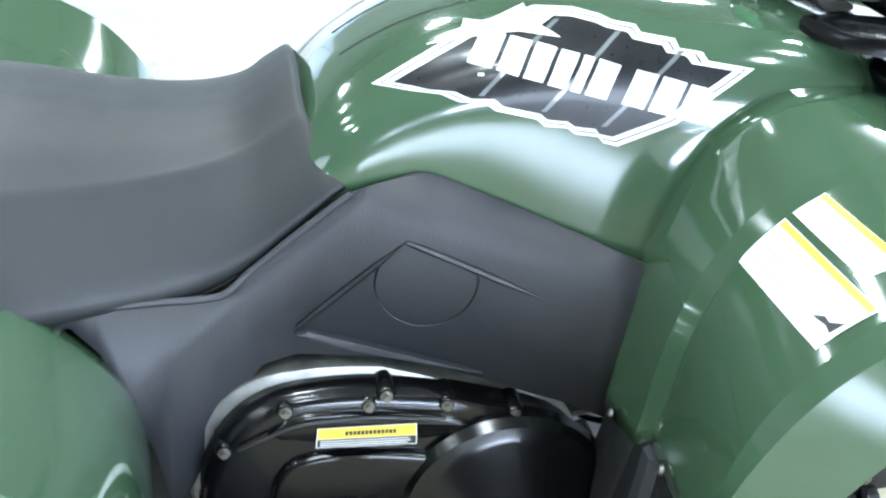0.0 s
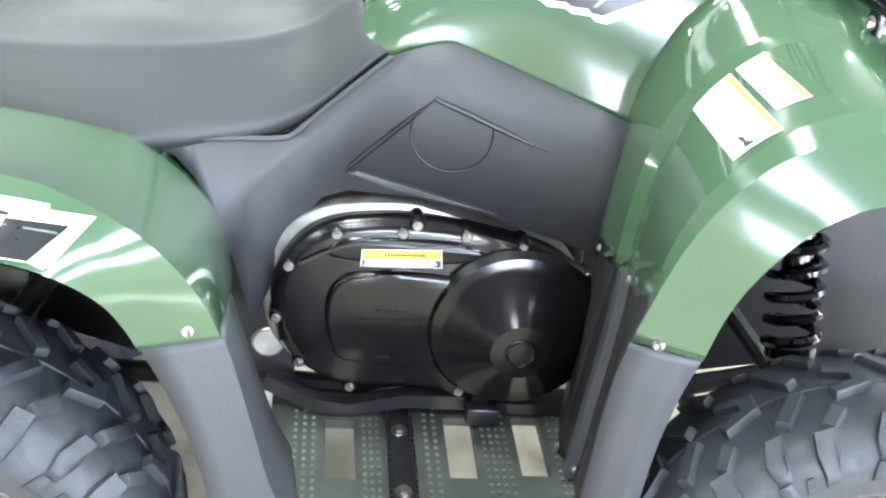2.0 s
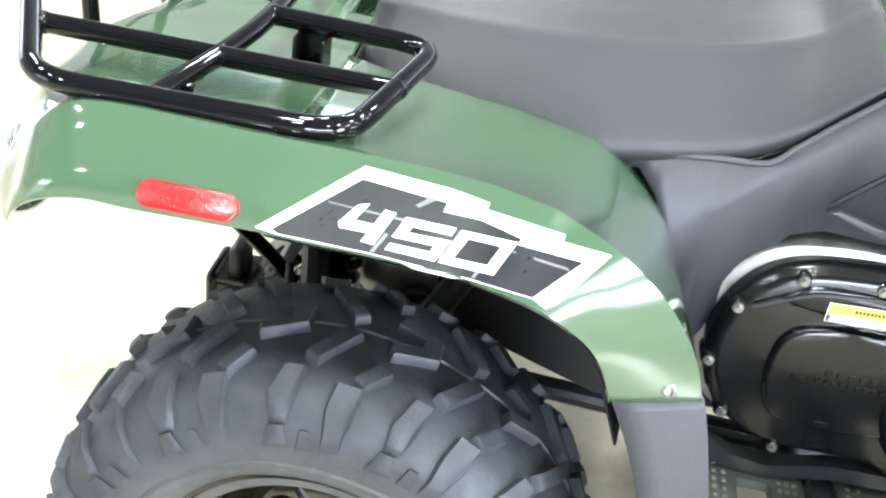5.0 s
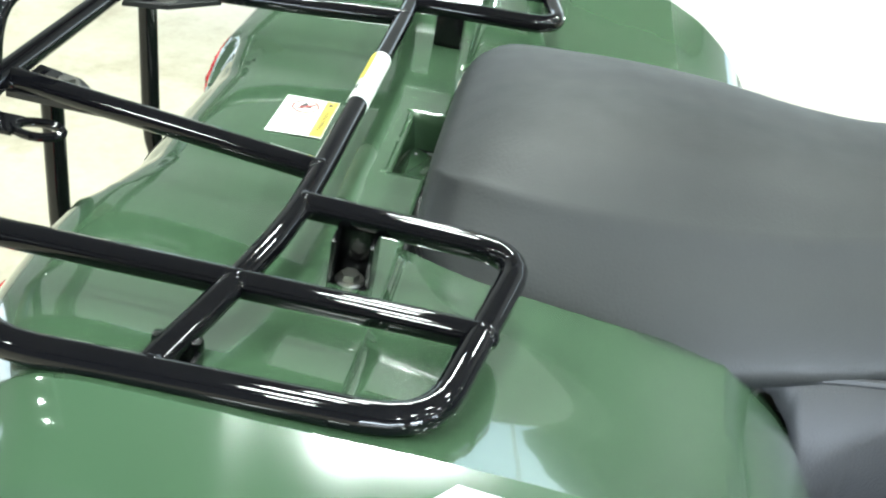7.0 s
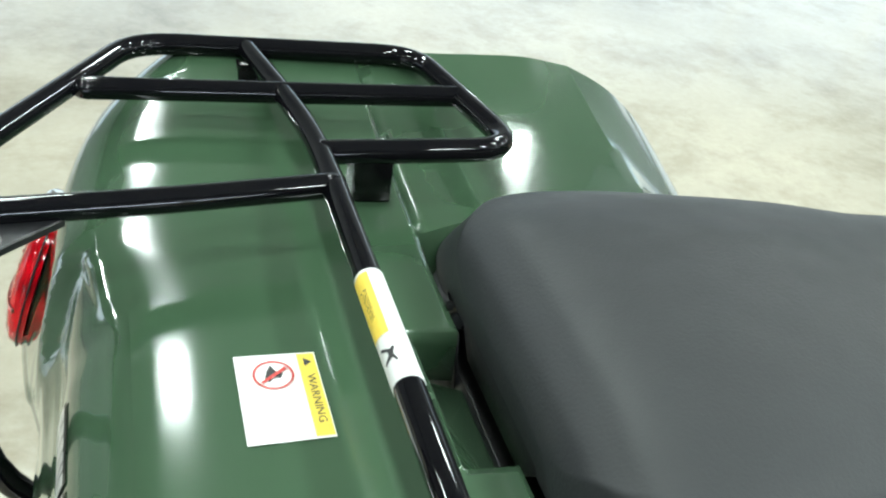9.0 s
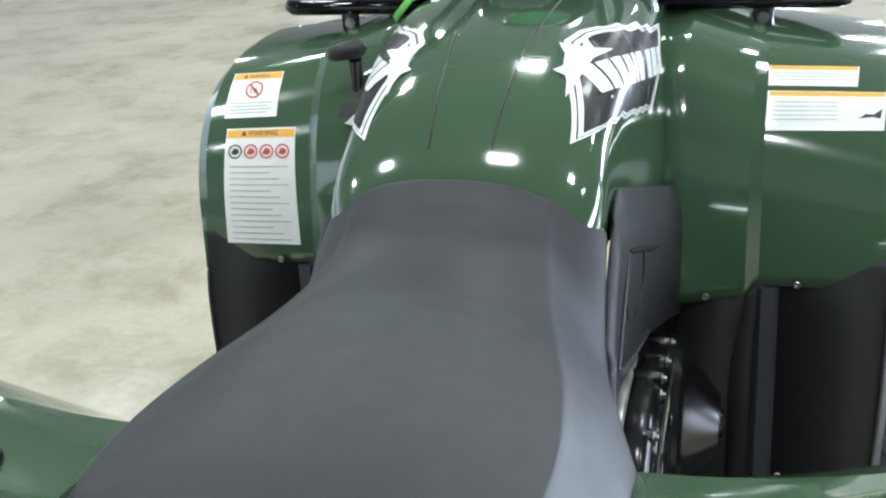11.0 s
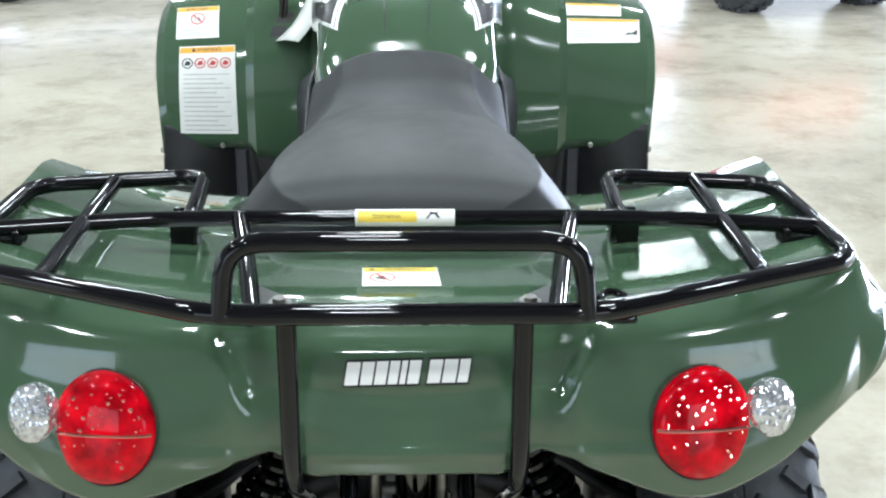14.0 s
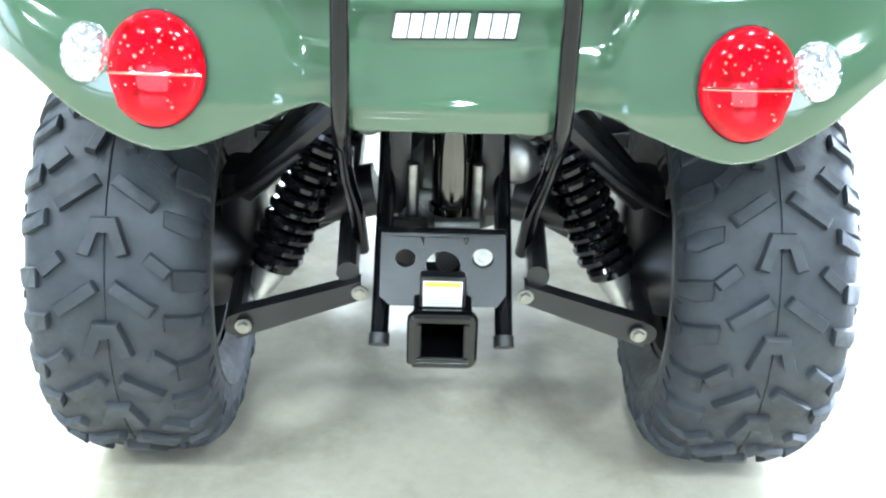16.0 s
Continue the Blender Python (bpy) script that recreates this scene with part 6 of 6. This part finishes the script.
def disc(cu, cv, ru, rv, n=20):
    return [(cu + ru * math.cos(2 * math.pi * k / n), cv + rv * math.sin(2 * math.pi * k / n)) for k in range(n)]


def ring_polys(cu, cv, ru, rv, t=0.8, n=20):
    o, i = disc(cu, cv, ru, rv, n), disc(cu, cv, ru * t, rv * t, n)
    return [[o[k], o[(k + 1) % n], i[(k + 1) % n], i[k]] for k in range(n)]


TO = (0, -1, 0.45)
# two stickers on the left front fender
FSQ = [(-0.473, 0.835, 0.706), (-0.356, 0.848, 0.702), (-0.358, 0.895, 0.878), (-0.472, 0.872, 0.882)]
lines = [rect(0.08, 0.66 - 0.052 * k, 0.90 - 0.12 * ((k * 5) % 3), 0.668 - 0.052 * k) for k in range(13)]
st = sticker("warning_sticker", FSQ, FRONT, TO, fenders[-1], 0.085, lines, label="tall white warning sticker with orange header")
for k, mtl in enumerate((INK, REDINK, REDINK, REDINK)):
    c = 0.15 + 0.225 * k
    decal("pictogram_ring", ring_polys(c, 0.795, 0.10, 0.062), FSQ, FRONT, mtl if k else INK, st, TO, 0.0014, 0)
    decal("pictogram", [[(c - 0.06, 0.775), (c + 0.01, 0.765), (c + 0.06, 0.785), (c + 0.045, 0.815), (c - 0.02, 0.825)]], FSQ, FRONT, INK if k == 0 else REDINK, st, TO, 0.0013, 0)
FS2 = [(-0.480, 0.888, 0.893), (-0.392, 0.900, 0.893), (-0.396, 0.958, 0.949), (-0.485, 0.950, 0.949)]
st = sticker("age_sticker", FS2, FRONT, TO, fenders[-1], 0.16, [rect(0.08, 0.30 - 0.07 * k, 0.9 - 0.1 * (k % 2), 0.32 - 0.07 * k) for k in range(4)], label="small white age warning sticker with orange header")
decal("pictogram_ring", ring_polys(0.5, 0.60, 0.17, 0.19, 0.82), FS2, FRONT, REDINK, st, TO, 0.0014, 0)
decal("pictogram_bar", [[(0.37, 0.72), (0.40, 0.74), (0.63, 0.48), (0.60, 0.46)]], FS2, FRONT, REDINK, st, TO, 0.0016, 0)
decal("printed_word", fitted(word_polys("16"), 0.43, 0.52, 0.57, 0.66), FS2, FRONT, INK, st, TO, 0.0013, 0)
# two on the right
RSQ = [(0.336, 0.905, 0.878), (0.489, 0.886, 0.888), (0.493, 0.925, 0.930), (0.338, 0.940, 0.924)]
st = sticker("warning_sticker", RSQ, FRONT, TO, fenders[1], 0.13, [rect(0.05, 0.70 - 0.11 * k, 0.60, 0.72 - 0.11 * k) for k in range(5)], label="broad white warning sticker with orange header", word=False)
decal("pictogram", [[(0.78, 0.30), (0.84, 0.42), (0.90, 0.40), (0.97, 0.55), (0.96, 0.30), (0.90, 0.34)]], RSQ, FRONT, INK, st, TO, 0.0014, 0)
RS2 = [(0.338, 0.945, 0.930), (0.455, 0.935, 0.934), (0.458, 0.962, 0.956), (0.338, 0.970, 0.952)]
sticker("notice_sticker", RS2, FRONT, TO, fenders[1], 0.2, [rect(0.05, 0.6 - 0.16 * k, 0.9, 0.63 - 0.16 * k) for k in range(3)], label="small white notice sticker with orange header", word=False)
# deck sticker
DSQ = [(-0.051, -0.230, 0.797), (-0.053, -0.174, 0.797), (0.038, -0.173, 0.797), (0.042, -0.230, 0.797)]
DSQ = [DSQ[3], DSQ[2], DSQ[1], DSQ[0]]
st = sticker("passenger_sticker", DSQ, REAR, (0, 0, 1), rear_fender, 0.23, [], label="white warning sticker with yellow side band", side=True, head=YELLOW)
decal("pictogram_ring", ring_polys(0.44, 0.74, 0.25, 0.17, 0.88, 28), DSQ, REAR, REDINK, st, (0, 0, 1), 0.0014, 0)
decal("pictogram", [[(0.36, 0.78), (0.42, 0.86), (0.48, 0.78), (0.56, 0.76), (0.52, 0.70), (0.44, 0.72), (0.38, 0.66), (0.33, 0.70)]], DSQ, REAR, INK, st, (0, 0, 1), 0.0012, 0)
decal("pictogram_bar", [[(0.27, 0.66), (0.30, 0.64), (0.62, 0.80), (0.59, 0.83)]], DSQ, REAR, REDINK, st, (0, 0, 1), 0.0016, 0)
# lettering on the rear face as plain slanted blocks
LQ = [(-0.068, -0.36, 0.728), (0.074, -0.36, 0.731), (0.074, -0.36, 0.759), (-0.068, -0.36, 0.756)]
x, polys = 0.0, []
for w in (0.105, 0.095, 0.09, 0.075, 0.045, 0.09, 0, 0.10, 0.105, 0.08):
    if not w:
        x += 0.05
        continue
    polys.append([(x, 0.05), (x + w, 0.05), (x + w + 0.03, 0.95), (x + 0.03, 0.95)])
    x += w + 0.015
decal("block_lettering", polys, LQ, REAR, WHITEV, rear_fender, (0, -1, 0.05), 0.0008, 10, "white slanted block lettering")
decal("block_outline", [[(u + (0.012 if i in (1, 2) else -0.012), v + (0.09 if i > 1 else -0.09)) for i, (u, v) in enumerate(p)] for p in polys], LQ, REAR, BLACKV, rear_fender, (0, -1, 0.05), 0.0004, 10)

# ---- front rack, controls ----
ZF = 1.022
bm = bmesh.new()
tube(bm, [(0.0, 1.085, ZF + 0.004), (0.30, 1.085, ZF + 0.004), (0.445, 1.105, ZF), (0.445, 1.17, ZF), (0.36, 1.262, ZF), (0.0, 1.262, ZF)], 0.0125, 12, bend=0.04)
mirrored(bm)
frack = part("front_rack", bm, BLACKG, quad, "glossy black tubular steel front rack")
rack_tube("cross_rail", [(-0.44, 1.16, ZF), (0.44, 1.16, ZF)], 0.011, 0, frack)
for s in (-1, 1):
    rack_tube("long_rail", [(s * 0.2, 1.085, ZF + 0.004), (s * 0.2, 1.26, ZF)], 0.011, 0, frack)
    rack_tube("long_rail", [(s * 0.327, 1.09, ZF + 0.002), (s * 0.327, 1.25, ZF)], 0.011, 0, frack)
    bm = bmesh.new()
    box(bm, (s * 0.327 - 0.015, 1.084, 0.958), (s * 0.327 + 0.015, 1.094, ZF), 0.004)
    br = part("rack_bracket", bm, BLACKS, frack, "black steel bracket with bolts")
    for z in (0.980, 1.000):
        bm = bmesh.new()
        bolt(bm, V((s * 0.327, 1.084, z)), (0, -1, 0), 0.006, 0.006)
        part("bolt", bm, STEEL, br, smooth=0)
bm = bmesh.new()
lathe(bm, [(0.219, 0.0132), (0.326, 0.0132)], (0, 1.262, ZF), "x", 24, cap=False)
part("rack_label", bm, LABEL, frack, "white label round the rack bar")

bm = bmesh.new()
lathe(bm, [(1.052, 0.050), (1.070, 0.052), (1.092, 0.050), (1.098, 0.044), (1.099, 0.030), (1.104, 0.028), (1.106, 0.0)], (-0.012, 0.972, 0), "z", 40)
for v in bm.verts:
    d = V((v.co.x + 0.012, v.co.y - 0.972, 0))
    if v.co.z < 1.095 and d.length > 0.045:
        a = math.atan2(d.y, d.x)
        k = 1 - 0.07 * max(0, math.cos(8 * a))
        v.co.x, v.co.y = -0.012 + d.x * k, 0.972 + d.y * k
part("fuel_cap", bm, BLACKP, quad, "black scalloped plastic fuel cap", smooth=40)
bm = bmesh.new()
plate(bm, [tuple(q) for q in spl([(-0.095, 1.075), (-0.105, 1.12), (-0.100, 1.18), (-0.070, 1.225), (0.0, 1.238), (0.070, 1.225), (0.100, 1.18), (0.105, 1.12), (0.095, 1.075), (0.0, 1.068), (-0.095, 1.075)], 3)[:-1]], 1.16, 1.045, 0.020, 3, axis="y")
pod = part("instrument_pod", bm, BLACKS, quad, "satin black instrument pod", smooth=45)
for x in (-0.045, 0.045):
    bm = bmesh.new()
    screw(bm, V((x, 1.0445, 1.095)), (0, -1, 0.1), 0.007, 0.004)
    part("screw", bm, STEEL, pod)
bm = bmesh.new()
tube(bm, [V((0.060 * math.cos(k * math.pi / 20), 1.043, 1.185 + 0.034 * math.sin(k * math.pi / 20))) for k in range(41)], 0.005, 8, cap=False)
part("gauge_ring", bm, CHROME, pod, "bright ring round the display")
bm = bmesh.new()
bm.faces.new([bm.verts.new((0.056 * math.cos(k * math.pi / 20), 1.0425, 1.185 + 0.031 * math.sin(k * math.pi / 20))) for k in range(40)])
part("display", bm, LCD, pod, "green display", smooth=0)
bm = bmesh.new()
lathe(bm, [(1.046, 0.012), (1.040, 0.012), (1.038, 0.009), (1.038, 0.0)], (0.005, 0, 1.118), "y", 16)
lock = part("key_switch", bm, BLACKP, pod)
bm = bmesh.new()
box(bm, (0.003, 1.012, 1.108), (0.0065, 1.038, 1.128), 0.001, 1)
tube(bm, [V((0.012 + 0.014 * math.cos(k * math.pi / 8), 1.018, 1.103 + 0.014 * math.sin(k * math.pi / 8))) for k in range(17)], 0.0012, 6, cap=False)
box(bm, (0.010, 1.014, 1.068), (0.024, 1.018, 1.092), 0.001, 1)
part("key", bm, STEEL, lock, "keys on a ring in the switch")
bm = bmesh.new()
tube(bm, [(0.0, 1.10, 1.07), (0.0, 1.09, 1.12)], 0.03, 14)
for s in (-1, 1):
    tube(bm, [(0.0, 1.07, 1.075), (s * 0.07, 1.06, 1.08), (s * 0.135, 1.055, 1.17), (s * 0.20, 1.03, 1.245), (s * 0.36, 0.98, 1.255)], 0.012, 12, bend=0.03)
bars = part("handlebar", bm, BLACKS, quad, "black steel handlebar with rubber grips")
for s in (-1, 1):
    bm = bmesh.new()
    lathe(bm, [(0.0, 0.016), (0.004, 0.020), (0.012, 0.0165), (0.05, 0.017), (0.11, 0.0165), (0.116, 0.019), (0.12, 0.0)], axis="x", seg=16)
    d = V((s * 0.16, -0.05, 0.01)).normalized()
    bmesh.ops.transform(bm, matrix=Matrix.Translation((s * 0.29, 1.002, 1.251)) @ d.to_track_quat("X", "Z").to_matrix().to_4x4(), verts=bm.verts[:])
    part("grip", bm, RUBBER, bars)
    bm = bmesh.new()
    box(bm, (s * 0.235 - 0.03, 0.985, 1.225), (s * 0.235 + 0.03, 1.045, 1.275), 0.012, 3)
    part("switch_housing", bm, BLACKP, bars)
    bm = bmesh.new()
    tube(bm, [(s * 0.235, 1.05, 1.25), (s * 0.28, 1.075, 1.25), (s * 0.40, 1.055, 1.245)], [0.007, 0.006, 0.0045], 8)
    part("brake_lever", bm, BLACKS, bars)
    for j in range(3):
        bm = bmesh.new()
        tube(bm, [V(q) for q in spl([(s * (0.225 - 0.01 * j), 1.03, 1.23), (s * (0.17 + 0.01 * j), 1.01 - 0.02 * j, 1.15), (s * 0.12, 1.03, 1.09 - 0.006 * j), (s * 0.07, 1.10, 1.062)], 6)], 0.0045, 7)
        part("control_cable", bm, BLACKP, bars)
bm = bmesh.new()
plate(bm, [(0.145, 1.00), (0.20, 1.02), (0.24, 1.10), (0.235, 1.22), (0.14, 1.22), (0.13, 1.05)], 1.052, 1.072, 0.006, 2, axis="z")
part("cowl_corner", bm, BLACKS, quad, "satin black cowl", smooth=40)
bm = bmesh.new()
plate(bm, [(-0.145, 1.00), (-0.20, 1.02), (-0.24, 1.10), (-0.235, 1.22), (-0.14, 1.22), (-0.13, 1.05)], 1.052, 1.072, 0.006, 2, axis="z")
part("cowl_corner", bm, BLACKS, quad, "satin black cowl", smooth=40)
# coloured wires by the fuel cap
for j, mtl in enumerate((YELLOW, BLACKP, REDINK)):
    bm = bmesh.new()
    tube(bm, [V(q) for q in spl([(-0.13 + 0.006 * j, 0.99, 1.066), (-0.10, 0.985 + 0.008 * j, 1.076), (-0.07, 0.995, 1.070 + 0.004 * j), (-0.05, 1.03, 1.072)], 5)], 0.0022, 6)
    part("wire", bm, mtl, quad)
# gear lever in its gate
GQ = [(-0.292, 0.90, 0.885), (-0.228, 0.90, 0.885), (-0.228, 0.90, 0.950), (-0.292, 0.90, 0.950)]
gate = decal("lever_gate", [[(0.10, 0.08), (0.56, 0.08), (0.70, 0.48), (0.22, 0.48)], [(0.30, 0.58), (0.83, 0.58), (0.93, 0.94), (0.41, 0.94)]], GQ, FRONT, BLACKP, quad, (0.04, -1, 0.45), 0.0006, 10, "black gate slots for the gear lever")
bm = bmesh.new()
tube(bm, [(-0.258, 0.912, 0.912), (-0.256, 0.905, 0.950), (-0.252, 0.895, 0.985)], [0.011, 0.0085, 0.010], 12)
lev = part("gear_lever", bm, BLACKS, quad, "black gear lever with a rounded knob")
bm = bmesh.new()
tube(bm, [(-0.288, 0.886, 0.988), (-0.282, 0.887, 0.994), (-0.262, 0.890, 0.999), (-0.242, 0.893, 1.001), (-0.234, 0.894, 0.998)], [0.006, 0.012, 0.0145, 0.0135, 0.006], 14)
part("lever_knob", bm, BLACKP, lev, smooth=60)

# paper tag that hangs on the handlebar
bm = bmesh.new()
P = []
for k in range(9):
    t = k / 8
    c = V((-0.135, 0.955, 1.060)).lerp(V((-0.245, 0.845, 0.890)), t) + V((0, -0.012 * math.sin(math.pi * t), 0.010 * math.sin(2.2 * math.pi * t)))
    w = V((0.022, -0.026, 0.004)) * (0.6 + 0.6 * t)
    P.append([c - w, c + w * 0.1 + V((-0.004, -0.004, 0.004)), c + w])
grid(bm, P)
tag = new("price_tag")
tagged(tag, "curled white paper price tag hung from the handlebar", "price tag")
part("paper", bm, PAPER, tag, thick=0.0006)
bm = bmesh.new()
grid(bm, [[(-0.150, 0.980, 1.070 - 0.0), (-0.140, 0.960, 1.068)], [(-0.190, 0.985, 1.062), (-0.178, 0.962, 1.056)], [(-0.218, 0.985, 1.030), (-0.206, 0.962, 1.026)]])
part("green_strip", bm, TAGGREEN, tag, "green card strip", thick=0.0008)



# ---- other machines on the showroom floor ----
def big_wheel(name, root, at, turn, R, half, label, spokes=10, rim_r=0.18, knobs=True):
    m = pose(*at, 0, 0, turn)
    bm = bmesh.new()
    prof = [(-half, rim_r), (-half * 1.08, R * 0.75), (-half * 0.95, R * 0.93), (-half * 0.5, R), (half * 0.5, R), (half * 0.95, R * 0.93), (half * 1.08, R * 0.75), (half, rim_r)]
    lathe(bm, prof, seg=48, closed=True)
    w = part(name, bm, RUBBER, root, label, smooth=40)
    w.matrix_basis = m
    if knobs:
        bm = bmesh.new()
        for k in range(26):
            a = 2 * math.pi * k / 26
            for s in (-1, 1):
                b = a + (0.12 if s > 0 else 0)
                mm = Matrix.Rotation(b, 4, "X") @ Matrix.Translation((s * half * 0.62, 0, R))
                box(bm, (-half * 0.34, -0.028, -0.02), (half * 0.34, 0.028, 0.014), 0.004, 1, mm)
        part("tread", bm, RUBBER, w, smooth=40)["kind"] = "stuff"
    bm = bmesh.new()
    lathe(bm, [(half, rim_r), (half * 1.02, rim_r - 0.01), (half * 0.6, rim_r - 0.03), (half * 0.3, rim_r - 0.035)], seg=36)
    lathe(bm, [(half * 0.2, 0.0), (half * 0.75, 0.0), (half * 0.75, 0.03), (half * 0.3, 0.045)], seg=24)
    for k in range(spokes):
        a = 2 * math.pi * k / spokes
        tube(bm, [(half * 0.45, 0.03 * math.cos(a), 0.03 * math.sin(a)), (half * 0.6, (rim_r - 0.02) * math.cos(a), (rim_r - 0.02) * math.sin(a))], [0.014, 0.009], 6)
    part("rim", bm, CHROME if not knobs else DCHROME, w, "bright spoked rim")
    return w


# cruiser motorcycle
bike = new("motorcycle")
tagged(bike, "dark blue and chrome cruiser motorcycle parked on the floor", "motorcycle")
B = pose(-2.60, 8.47, FLOOR, 0, 0, 41.8)
bike.matrix_basis = B
big_wheel("wheel", bike, (0.90, 0.0, 0.315), 90, 0.315, 0.06, "front motorcycle tyre", 14, 0.235, False)
big_wheel("wheel", bike, (-0.90, 0.0, 0.315), 90, 0.315, 0.085, "rear motorcycle tyre", 14, 0.21, False)
for z, y, r in ((0.26, -0.20, 0.045), (0.36, -0.22, 0.042)):
    bm = bmesh.new()
    tube(bm, [(0.30, y + 0.08, 0.52), (0.28, y, z + 0.06), (0.12, y, z), (-0.95, y, z + 0.02)], r, 14, bend=0.10)
    part("exhaust_pipe", bm, CHROME, bike, "chrome exhaust pipe")
bm = bmesh.new()
box(bm, (-0.25, -0.15, 0.24), (0.32, 0.15, 0.50), 0.05, 3)
tube(bm, [(0.02, 0, 0.46), (-0.10, 0, 0.74)], 0.085, 18)
tube(bm, [(0.08, 0, 0.46), (0.24, 0, 0.72)], 0.085, 18)
part("engine", bm, CHROME, bike, "chrome and black engine", smooth=40)
for k in range(6):
    bm = bmesh.new()
    t = 0.2 + 0.12 * k
    tube(bm, [V((0.02, 0, 0.46)).lerp(V((-0.10, 0, 0.74)), t), V((0.02, 0, 0.46)).lerp(V((-0.10, 0, 0.74)), t + 0.05)], 0.10, 18)
    tube(bm, [V((0.08, 0, 0.46)).lerp(V((0.24, 0, 0.72)), t), V((0.08, 0, 0.46)).lerp(V((0.24, 0, 0.72)), t + 0.05)], 0.10, 18)
    part("cooling_fin", bm, BLACKM, bike)
bm = bmesh.new()
tube(bm, [(0.45, 0, 0.86), (0.20, 0, 0.88), (-0.12, 0, 0.80)], [0.06, 0.15, 0.09], 20)
part("tank", bm, DARKB, bike, "dark blue fuel tank", smooth=60)
bm = bmesh.new()
tube(bm, [(-0.05, 0, 0.74), (-0.30, 0, 0.70), (-0.60, 0, 0.76), (-0.85, 0, 0.74)], [0.08, 0.14, 0.13, 0.07], 18)
part("saddle", bm, LEATHER, bike, "black leather saddle", smooth=60)
for x, R in ((0.90, 0.36), (-0.90, 0.37)):
    bm = bmesh.new()
    arc = [V((x + R * math.cos(a), 0, 0.315 + R * math.sin(a))) for a in [radians(20 + 8 * k) for k in range(19)]]
    grid(bm, [[p + V((0, y, -0.03 * abs(y) / 0.09)) for y in (-0.09, -0.06, 0, 0.06, 0.09)] for p in arc])
    part("mudguard", bm, DARKB, bike, "dark blue mudguard", thick=0.004)
for y in (-0.11, 0.11):
    bm = bmesh.new()
    tube(bm, [(0.90, y, 0.315), (0.56, y, 1.02)], 0.025, 12)
    part("fork", bm, CHROME, bike)
bm = bmesh.new()
tube(bm, [(0.30, -0.42, 1.10), (0.42, -0.25, 1.12), (0.50, 0, 1.04), (0.42, 0.25, 1.12), (0.30, 0.42, 1.10)], 0.014, 10, bend=0.08)
part("handlebar", bm, CHROME, bike)
bm = bmesh.new()
tube(bm, [(0.58, 0, 0.92), (0.70, 0, 0.92)], [0.05, 0.09], 20)
part("headlamp", bm, CHROME, bike)
bm = bmesh.new()
tube(bm, [(-0.05, 0.20, 0.28), (-0.02, 0.32, 0.005)], 0.012, 8)
part("side_stand", bm, CHROME, bike)
for y in (-0.20, 0.20):
    bm = bmesh.new()
    box(bm, (0.05, y - 0.08, 0.27), (0.32, y + 0.08, 0.295), 0.01)
    part("footboard", bm, CHROME, bike)

# a red side-by-side machine
utv = new("utility_vehicle")
tagged(utv, "red and black utility vehicle on knobbly tyres", "utility vehicle")
utv.matrix_basis = pose(2.857, 8.597, FLOOR, 0, 0, 20.7)
for x, y in ((-0.60, -0.99), (0.60, -0.99), (-0.60, 0.99), (0.60, 0.99)):
    big_wheel("wheel", utv, (x, y, 0.345), 0 if x > 0 else 180, 0.345, 0.12, "knobbly black tyre with dark spoked rim", 8, 0.17)
bm = bmesh.new()
plate(bm, [(-1.35, 0.62), (-1.30, 0.95), (-0.55, 1.02), (-0.50, 0.60), (0.45, 0.52), (0.50, 0.92), (1.30, 1.00), (1.45, 0.66), (1.00, 0.70), (0.55, 0.42), (-0.55, 0.42), (-0.95, 0.72)], -0.52, 0.52, 0.05, 3)
part("body", bm, REDP, utv, "red painted body", smooth=35)
bm = bmesh.new()
box(bm, (-0.42, -1.15, 0.32), (0.42, 1.15, 0.46), 0.03)
part("chassis", bm, BLACKM, utv)
for x in (-0.60, 0.60):
    for y in (-0.99, 0.99):
        bm = bmesh.new()
        tube(bm, [(x * 0.5, y, 0.42), (x * 0.9, y, 0.345)], 0.03, 10)
        tube(bm, [(x * 0.5, y - 0.2, 0.42), (x * 0.85, y, 0.345)], 0.02, 10)
        part("suspension_arm", bm, REDP, utv, "red suspension arm")
for x in (-0.55, 0.55):
    bm = bmesh.new()
    tube(bm, [(x, -0.60, 0.95), (x * 0.85, -0.40, 1.85), (x * 0.85, 0.40, 1.85), (x, 0.85, 0.98)], 0.025, 10, bend=0.15)
    part("roll_bar", bm, BLACKM, utv)
    bm = bmesh.new()
    box(bm, (x * 0.5 - 0.24, -0.35, 0.62), (x * 0.5 + 0.24, 0.12, 0.76), 0.05, 3)
    box(bm, (x * 0.5 - 0.24, -0.45, 0.70), (x * 0.5 + 0.24, -0.33, 1.25), 0.05, 3)
    part("bucket_seat", bm, LEATHER, utv)
